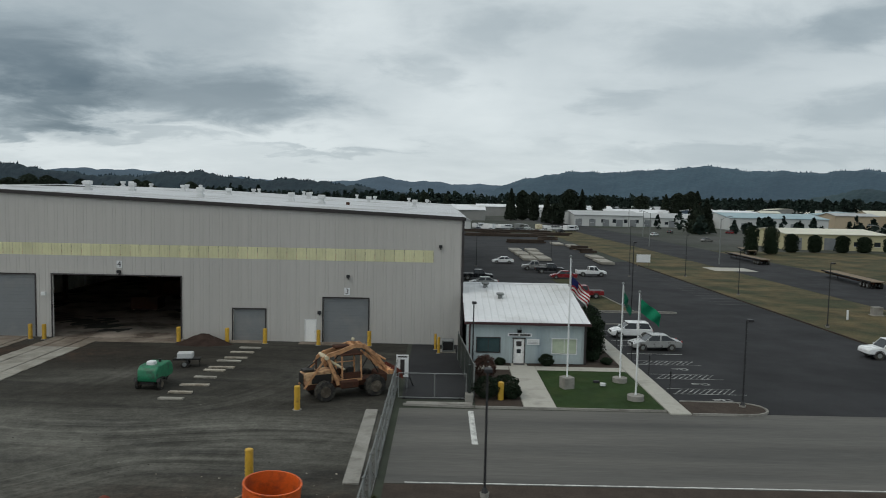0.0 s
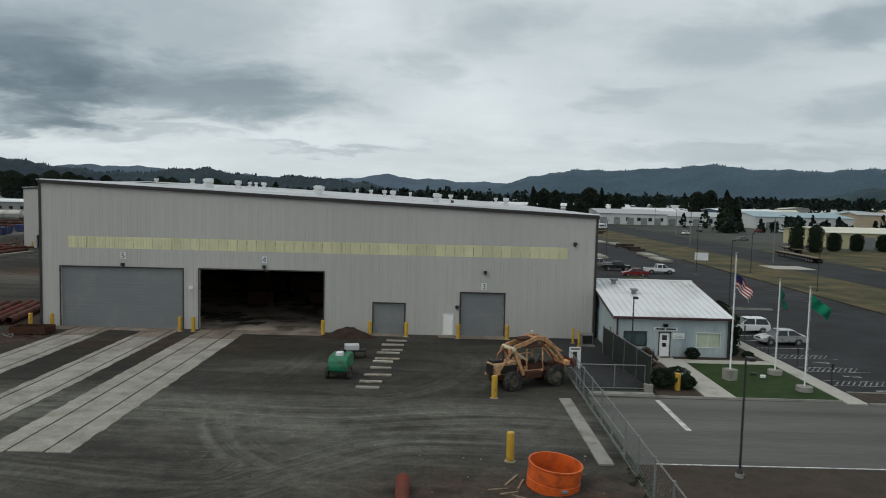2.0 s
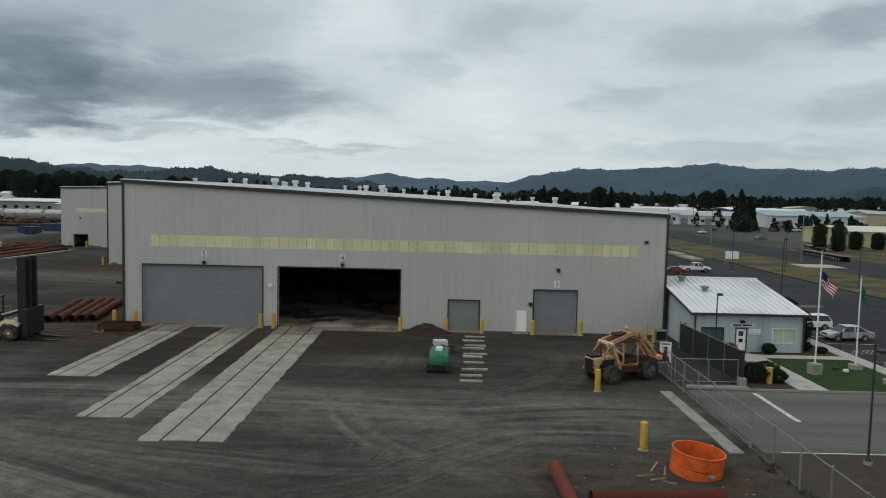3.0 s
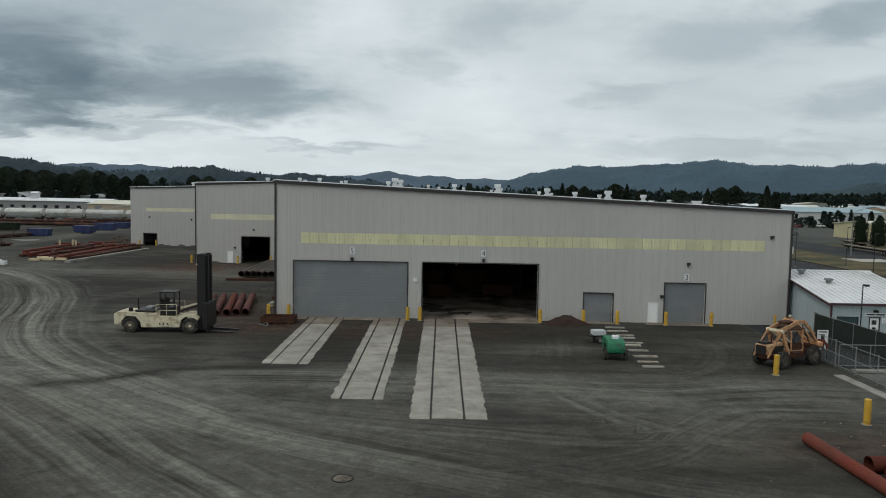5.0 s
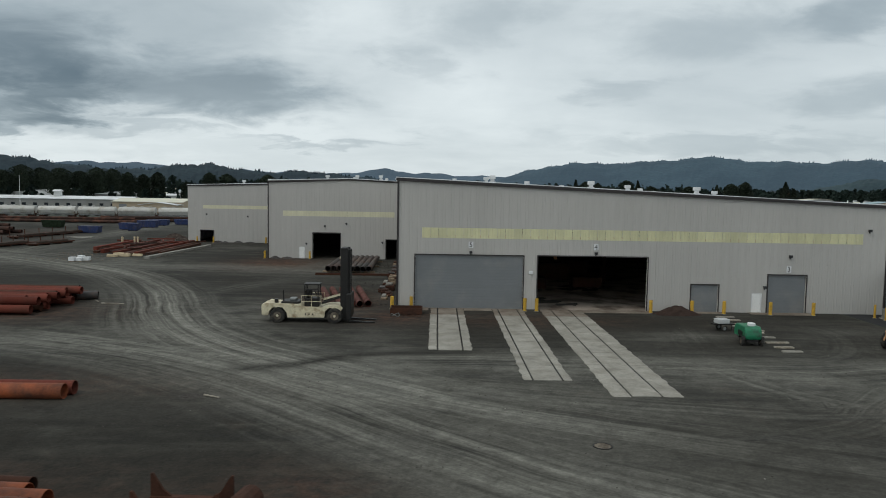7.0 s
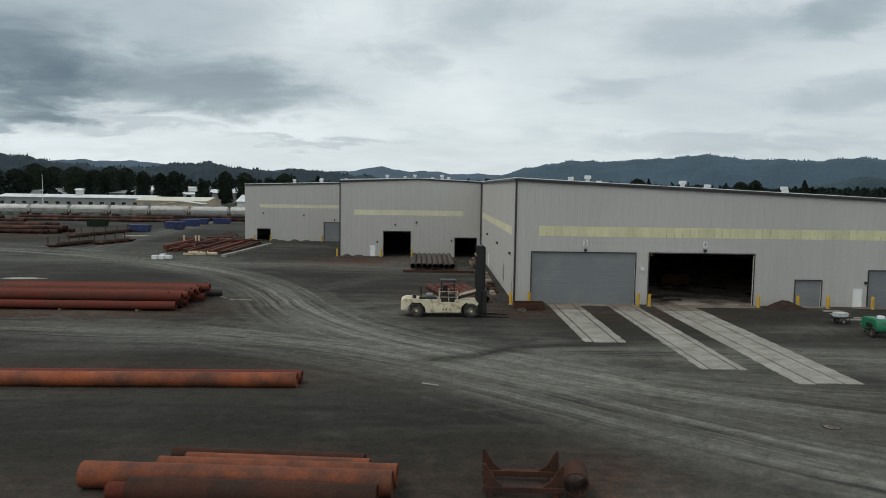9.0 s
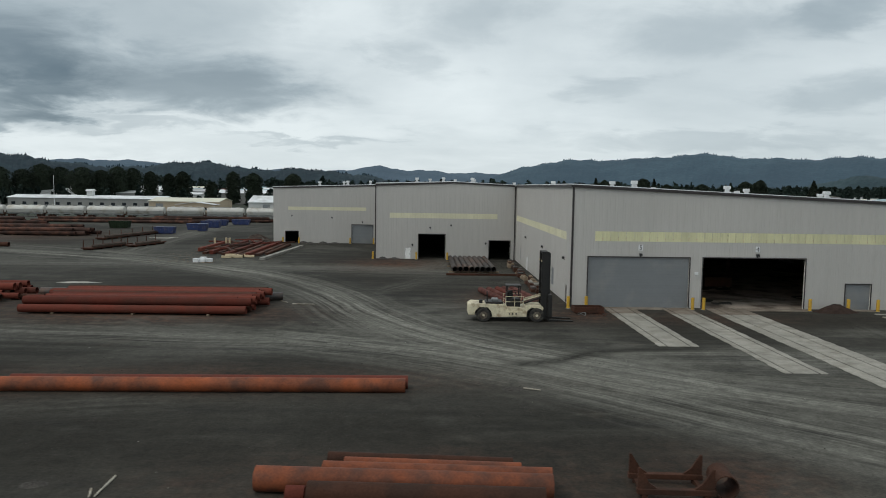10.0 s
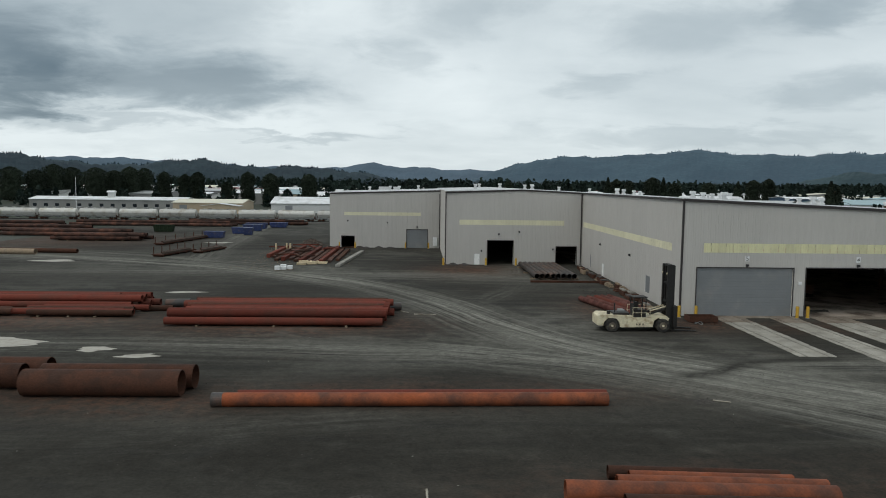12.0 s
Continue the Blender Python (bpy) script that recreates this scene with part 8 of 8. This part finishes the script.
# west: long office block, tan sheds, white tent roof beyond the railway
shed("long_grey_building", -288, -208, 366, 384, 5.2, 6.6, GREYWALL, ROOF, "long low grey building with a row of windows", "x", 14, 0, (1.6, 3.2))
shed("tan_shed", -206, -172, 342, 366, 4.8, 6.4, TANWALL, TANROOF, "low tan metal shed beyond the railway", "x", 0, 2)
shed("white_roofed_shed", -160, -100, 352, 376, 4.6, 7.8, WHITEWALL, ROOF, "low shed with a white roof beyond the railway", "x", 0, 2)
shed("tan_shed", -190, -172, 334, 342, 3.6, 4.8, TANWALL, ROOF, "low tan metal shed beyond the railway", "y", 2, 0)
shed("white_silo_house", -250, -247, 372, 375, 9.0, 9.8, WHITEWALL, ROOF, "narrow white silo house beyond the railway", "x")
mast_ = thing("flag_mast", (-262, 362, 0), "thin white mast beside the grey building", "mast")
part("pole", rod(B(), (-262, 362, 0), (-262, 362, 17), 0.18, 0.08, 8), WHITE, mast_)
random.seed(77)
for i in range(190):
    side = random.random()
    y = random.uniform(440, 1250)
    if side < 0.42:
        x = random.uniform(-0.62, -0.20) * y - 40
    elif side < 0.55:
        x = random.uniform(-0.20, 0.06) * y
    else:
        x = random.uniform(0.06, 0.72) * y + 20
    if 60 < x < 245 and y < 520:
        continue
    w, d_ = random.uniform(14, 60), random.uniform(12, 32)
    if side > 0.55 and y > 600:
        w *= 1.6
    e = random.uniform(4, 8)
    rm = random.choice((ROOF, ROOF, ROOF, DULLROOF, DULLROOF, PALEBLUE, REDROOF, TANROOF))
    wm = random.choice((WHITEWALL, GREYWALL, TANWALL, WHITEWALL, GREYWALL))
    shed("town_building", x - w / 2, x + w / 2, y, y + d_, e, e + random.uniform(1.2, 3.5), wm, rm, "low town building with metal roof far off among trees", random.choice("xxy"), random.choice((0, 0, 3)), random.choice((0, 1)))


# ---- railway with white hopper cars ----
sheet("rail_bed", -420, -60, 266, 276, 0.03, mat("ballast", (0.10, 0.095, 0.09), 0.95, 0, 0.2, 0.6, 6, 0.3), "grey stone railway bed")
for y in (270.3, 271.8):
    tagged(part("rail", box(B(), -420, -60, y - 0.04, y + 0.04, 0.03, 0.2), RAIL), "steel railway rail", "rail", kind="structure")
HOPPER = mat("white_hopper_paint", (0.54, 0.53, 0.50), 0.5, 0, 0.08, 0.3, 3, 0.08, stain=(0.36, 0.33, 0.28), amount=0.3, stain_scale=0.3, rand=0.12)
car_ = thing("hopper_car", (0, 0, 0), "white rounded covered hopper railway car", "railway car", "train of hopper cars")
L2 = 7.1
rows = []
for x, s in ((-L2, 0.9), (-L2 + 0.4, 1.0), (L2 - 0.4, 1.0), (L2, 0.9)):
    rows.append([Vector((x, 1.55 * s * math.cos(a) * (1.0 if math.sin(a) > -0.2 else 0.85), 2.95 + 1.55 * s * math.sin(a))) for a in (2 * math.pi * i / 18 for i in range(18))])
part("tank_body", loft(B(), rows), HOPPER, car_)
part("roof_walk", box(B(), -L2 + 0.5, L2 - 0.5, -0.4, 0.4, 4.5, 4.58), GALV, car_)
for i in range(4):
    part("hatch", soft_box(B(), -5.6 + i * 3.3, -4.4 + i * 3.3, -0.35, 0.35, 4.55, 4.75, 0.05), HOPPER, car_)
part("side_sill", box(B(), -L2, L2, -1.5, 1.5, 1.25, 1.5), GALV, car_)
for x in (-4.2, 0, 4.2):
    part("discharge_hopper", loft(B(), [[Vector((x + a * k, b * k2, z)) for a, b in ((-1, -1), (1, -1), (1, 1), (-1, 1))] for k, k2, z in ((0.5, 0.6, 0.75), (1.7, 1.2, 1.6))]), GALV, car_)
for s in (-1, 1):
    part("end_frame", box(B(), s * 7.25 - 0.12, s * 7.25 + 0.12, -1.4, 1.4, 1.1, 1.6), RUSTDARK, car_)
    for q in (-1, 1):
        bar(car_, "end_brace", (s * 7.3, q * 1.2, 1.5), (s * 6.7, q * 0.8, 4.1), 0.14, 0.14, RUSTDARK)
    for dx in (-0.85, 0.85):
        for yy in (-0.75, 0.75):
            part("rail_wheel", loft(B(), [ring((s * 5.6 + dx, yy + o, 0.62), (0, 1, 0), 0.44, 14) for o in (-0.06, 0.06)]), RUSTDARK, car_)
    part("bogie_frame", box(B(), s * 5.6 - 1.2, s * 5.6 + 1.2, -0.95, 0.95, 0.5, 0.85), RUSTDARK, car_)
    part("coupler", box(B(), min(s * 7.3, s * 7.75), max(s * 7.3, s * 7.75), -0.12, 0.12, 0.95, 1.2), RUSTDARK, car_)
place(car_, -118, 271.05, 0, 0)
for i in range(1, 18):
    copy_thing(car_, pose(-118 - i * 15.5, 271.05, 0))


# ---- trees ----
def tree(x, y, r, h, seed, shape="column", n=520, leaf=0.9, label="dark columnar cypress tree", mat_=None, group="cypress row"):
    k = thing("tree", (0, 0, 0), label, "tree", group)
    part("trunk", loft(B(), [ring((0.1 * i, 0, z), (0, 0, 1), q, 8) for i, (z, q) in enumerate(((0, r * 0.14), (h * 0.3, r * 0.1), (h * 0.85, r * 0.03)))]), BARK, k)
    for i in range(5):
        a = i * 2.4 + seed
        part("limb", rod(B(), (0, 0, h * (0.12 + 0.13 * i)), (r * 0.6 * math.cos(a), r * 0.6 * math.sin(a), h * (0.2 + 0.14 * i)), r * 0.04, r * 0.015, 6), BARK, k)
    rg = random.Random(seed)
    rows = []
    for q in range(9):
        f = 0.03 + 0.87 * q / 8
        w = r * 0.74 * ((1 - f) ** 0.8 if shape == "cone" else min(1.0, 0.55 + 2.4 * f) * (1 - f ** 4) ** 0.5)
        rows.append([Vector((w * rg.uniform(0.75, 1.1) * math.cos(0.6283 * j), w * rg.uniform(0.75, 1.1) * math.sin(0.6283 * j), h * f + rg.uniform(-0.02, 0.02) * h)) for j in range(10)])
    part("inner_crown", loft(B(), rows), mat_ or CONIFER, k)
    leaves("crown", (0, 0, h * 0.04), (r, h * 0.96), n, leaf, seed, mat_ or CONIFER, k, shape)
    place(k, x, y, 0, 0)
    return k


for i, (px, w, h) in enumerate(((22, 46, 21), (66, 40, 19), (98, 44, 22), (130, 42, 20), (172, 48, 21), (205, 40, 19), (233, 36, 21), (258, 34, 20), (293, 26, 19), (330, 24, 19), (352, 26, 20), (440, 26, 20), (480, 31, 20.5), (548, 31, 20), (403, 20, 14), (-30, 44, 20), (-75, 46, 22), (-120, 40, 20))):
    a = math.atan((px - 784) / 1282) + radians(1.83)
    D = 452 + 14 * (i % 4) + (0 if px > 300 else 60)
    tree(-84.6 + math.tan(a) * D, -19 + D, w / 2 * D / 1282 * 0.95, h * D / 452 * 1.0, i, "column", 4200, 0.5)
for i, (px, w, h, D) in enumerate(((905, 26, 21, 480), (925, 22, 20, 490), (945, 18, 19, 480), (968, 22, 16, 440), (985, 28, 12, 420), (1008, 30, 22, 530), (1030, 26, 22, 535), (1060, 24, 18, 560), (1135, 26, 19, 600), (1178, 30, 20, 560), (1200, 28, 21, 540), (1222, 24, 22, 520), (790, 26, 17, 560), (752, 16, 18, 560), (713, 12, 16, 600), (838, 20, 14, 480))):
    a = math.atan((px - 784) / 1282)
    tree(math.tan(a) * D, D, w / 2 * D / 1282, h, 40 + i, "column" if i % 3 else "cone", 2600, 0.65, "dark evergreen tree among town roofs", None, "town evergreens")
tree(115, 328, 5.5, 19, 77, "cone", 2400, 0.6, "tall dark conifer by the public road", None, "roadside conifers")
tree(121, 332, 4.5, 16, 78, "cone", 1800, 0.6, "dark conifer by the public road", None, "roadside conifers")
for i, (x, y, r, h) in enumerate(((86, 201, 2.0, 8.0), (92.4, 203, 2.2, 8.0), (103, 213, 2.0, 5.5), (111, 215, 1.9, 5.2), (120, 216.5, 2.0, 5.1), (127.5, 218, 2.0, 4.8), (136, 219, 1.9, 4.6))):
    tree(x, y, r, h, 90 + i, "column", 3600, 0.17, "clipped dark green columnar bush on grass", HEDGE, "clipped bushes")


def far_woods(name, spots, label, seed, per=46, material=None):
    """Many far trees as one mesh of leaf clumps."""
    rng = np.random.default_rng(seed)
    verts = []
    for x, y, r, h in spots:
        z = rng.uniform(0, 1, per)
        rad = (np.sin(np.pi * np.clip(z * 0.9 + 0.1, 0, 1)) ** 0.7 if rng.random() < 0.5 else (1 - z) ** 0.8) * rng.uniform(0.3, 1.0, per) * r
        a = rng.uniform(0, 6.283, per)
        p = np.stack([x + rad * np.cos(a), y + rad * np.sin(a), h * (0.05 + 0.95 * z)], -1)
        d1, d2 = rng.normal(size=(per, 3)), rng.normal(size=(per, 3))
        d1 /= np.linalg.norm(d1, axis=1, keepdims=True)
        d2 /= np.linalg.norm(d2, axis=1, keepdims=True)
        s = r * 0.36
        verts.append(np.stack([p - d1 * s, p + d2 * s, p + d1 * s, p - d2 * s], 1).reshape(-1, 3))
    v = np.concatenate(verts)
    me = bpy.data.meshes.new(name)
    me.from_pydata(v.tolist(), [], np.arange(len(v)).reshape(-1, 4).tolist())
    me.materials.append(material or FARWOOD)
    tagged(new(name, me), label, "trees", kind="stuff")


rng = np.random.default_rng(6)
spots = []
for i in range(1500):
    y = 620 + 1400 * rng.random() ** 1.3
    t = rng.uniform(-0.95, 0.95)
    if rng.random() > 0.35 + 0.65 * (math.sin(t * 9 + y * 0.004) * math.sin(y * 0.013 + t * 3) > -0.1):
        continue
    spots.append((t * y - 30, y, rng.uniform(3.5, 7.5), rng.uniform(9, 22)))
far_woods("far_woods", spots, "dark belts of trees among the far town", 3)
spots = [(rng.uniform(-0.95, 0.95) * y - 30, y, rng.uniform(6, 11), rng.uniform(14, 26)) for y in rng.uniform(1300, 2300, 1500)]
far_woods("far_woods_2", spots, "dark belts of trees below the hills", 4, 26)
spots = [(t * y - 10, y, rng.uniform(5, 9), rng.uniform(13, 21)) for t, y in zip(rng.uniform(0.12, 0.85, 420), rng.uniform(760, 1080, 420))]
far_woods("tree_belt", spots, "long dark belt of trees behind the town roofs", 9, 40)
spots = [(x, y, rng.uniform(2, 3.5), rng.uniform(4, 9)) for x, y in zip(rng.uniform(100, 330, 60), rng.uniform(275, 400, 60))]
far_woods("roadside_trees", spots, "loose dark trees across the road", 5, 60)
spots = [(x, y, rng.uniform(2.5, 5), rng.uniform(5, 12)) for x, y in zip(rng.uniform(-420, -110, 70), rng.uniform(390, 440, 70))]
far_woods("railway_trees", spots, "loose dark trees beyond the railway", 8, 60)


# ---- small things on the yard ----
DARKSTONE = mat("dark_crushed_stone", (0.055, 0.05, 0.045), 0.9, 0, 0.3, 0.8, 6, 0.3)
for p0, p1, r in (((-14.6, 31.0), (-14.2, 20.5), 0.33), ((-13.6, 26.95), (-7.6, 27.3), 0.42), ((-13.2, 25.9), (-7.9, 26.2), 0.42)):
    pipe(p0, p1, r, RUST, "rusty red pipe lying on dirt beside the drum", "pipes beside the drum")
for i, (x0, y0, x1, y1) in enumerate(((-84.15, 17.5, -84.1, 15.2), (-84.6, 16.0, -84.3, 15.1), (-86.9, 70.2, -85.9, 68.9), (-85.2, 68.0, -82.6, 67.8), (-62.7, 33.2, -61.6, 32.6))):
    k = thing("loose_stick", ((x0 + x1) / 2, (y0 + y1) / 2, 0), "pale loose stick lying on the gravel", "stick", "loose sticks")
    part("stick", rod(B(), (x0, y0, 0.07), (x1, y1, 0.09), 0.06, 0.04, 7), GREYWOOD, k)
mound("dirt_clump", -87.4, 16.5, 0.9, 0.6, 0.18, DARKSTONE, "small clump of dark broken dirt", 51)
mound("dirt_clump", -63.5, 33.0, 0.9, 0.7, 0.18, DARKSTONE, "small clump of dark broken dirt", 52)


def stones(name, count, x0, x1, y0, y1, size, material, label, seed):
    """Loose stones and crumbs strewn over the ground, as one mesh."""
    g = np.random.default_rng(seed)
    base = np.array([(-1, -1, 0), (1, -1, 0), (1, 1, 0), (-1, 1, 0), (-0.5, -0.6, 1), (0.6, -0.5, 0.9), (0.5, 0.6, 1.1), (-0.6, 0.5, 0.9)], float)
    quads = np.array([(0, 1, 5, 4), (1, 2, 6, 5), (2, 3, 7, 6), (3, 0, 4, 7), (4, 5, 6, 7)])
    n = count
    s = size * g.uniform(0.4, 1.6, (n, 1, 1)) * g.uniform(0.6, 1.4, (n, 1, 3))
    a = g.uniform(0, 6.28, n)
    rot = np.stack([np.stack([np.cos(a), -np.sin(a), 0 * a], -1), np.stack([np.sin(a), np.cos(a), 0 * a], -1), np.stack([0 * a, 0 * a, 1 + 0 * a], -1)], 1)
    v = np.einsum("nij,nkj->nki", rot, base[None] * s)
    u = g.random(n)
    v[:, :, 0] += (x0 + (x1 - x0) * u)[:, None]
    v[:, :, 1] += g.uniform(y0, y1, n)[:, None]
    v[:, :, 2] += 0.01
    f = (quads[None] + 8 * np.arange(n)[:, None, None]).reshape(-1, 4)
    me = bpy.data.meshes.new(name)
    me.from_pydata(v.reshape(-1, 3).tolist(), [], f.tolist())
    me.materials.append(material)
    tagged(new(name, me), label, "stones", kind="stuff")


stones("loose_stones", 2600, -135, -8, 14, 66, 0.028, DARKSTONE, "dark loose stones strewn over the yard", 2)
stones("pale_stones", 90, -130, -8, 15, 64, 0.026, KERB, "pale loose stones strewn over the yard", 3)
stones("pipe_yard_crumbs", 900, -112, -62, 27, 38, 0.03, DARKSTONE, "dark crumbs of scale beside the long pipes", 4)
stones("drum_litter", 60, -14, -5, 25, 36, 0.03, GREYWOOD, "pale litter and chips round the drum", 5)
stones("wall_litter", 500, -60, -53.2, 70, 121, 0.06, DARKSTONE, "dark scrap crumbs along the side wall", 6)
stones("stock_litter", 700, -120, -98, 112, 158, 0.06, WOOD, "chips and scrap round the stacked steel", 7)
WEED = mat("dry_weeds", (0.055, 0.06, 0.03), 0.9, 0, 0.3, 0.6, 6, 0.3)
g = np.random.default_rng(13)
spots = [(x, y, g.uniform(0.12, 0.3), g.uniform(0.12, 0.35)) for x, y in zip(g.uniform(-128, -70, 420), 9 + 5.5 * g.random(420) ** 1.5)]
spots += [(x, y, g.uniform(0.1, 0.25), g.uniform(0.1, 0.3)) for x, y in zip(g.uniform(-3.5, -2.7, 60), g.uniform(10, 34, 60))]
far_woods("weeds", spots, "low dry weeds at the yard edge", 15, 24, WEED)
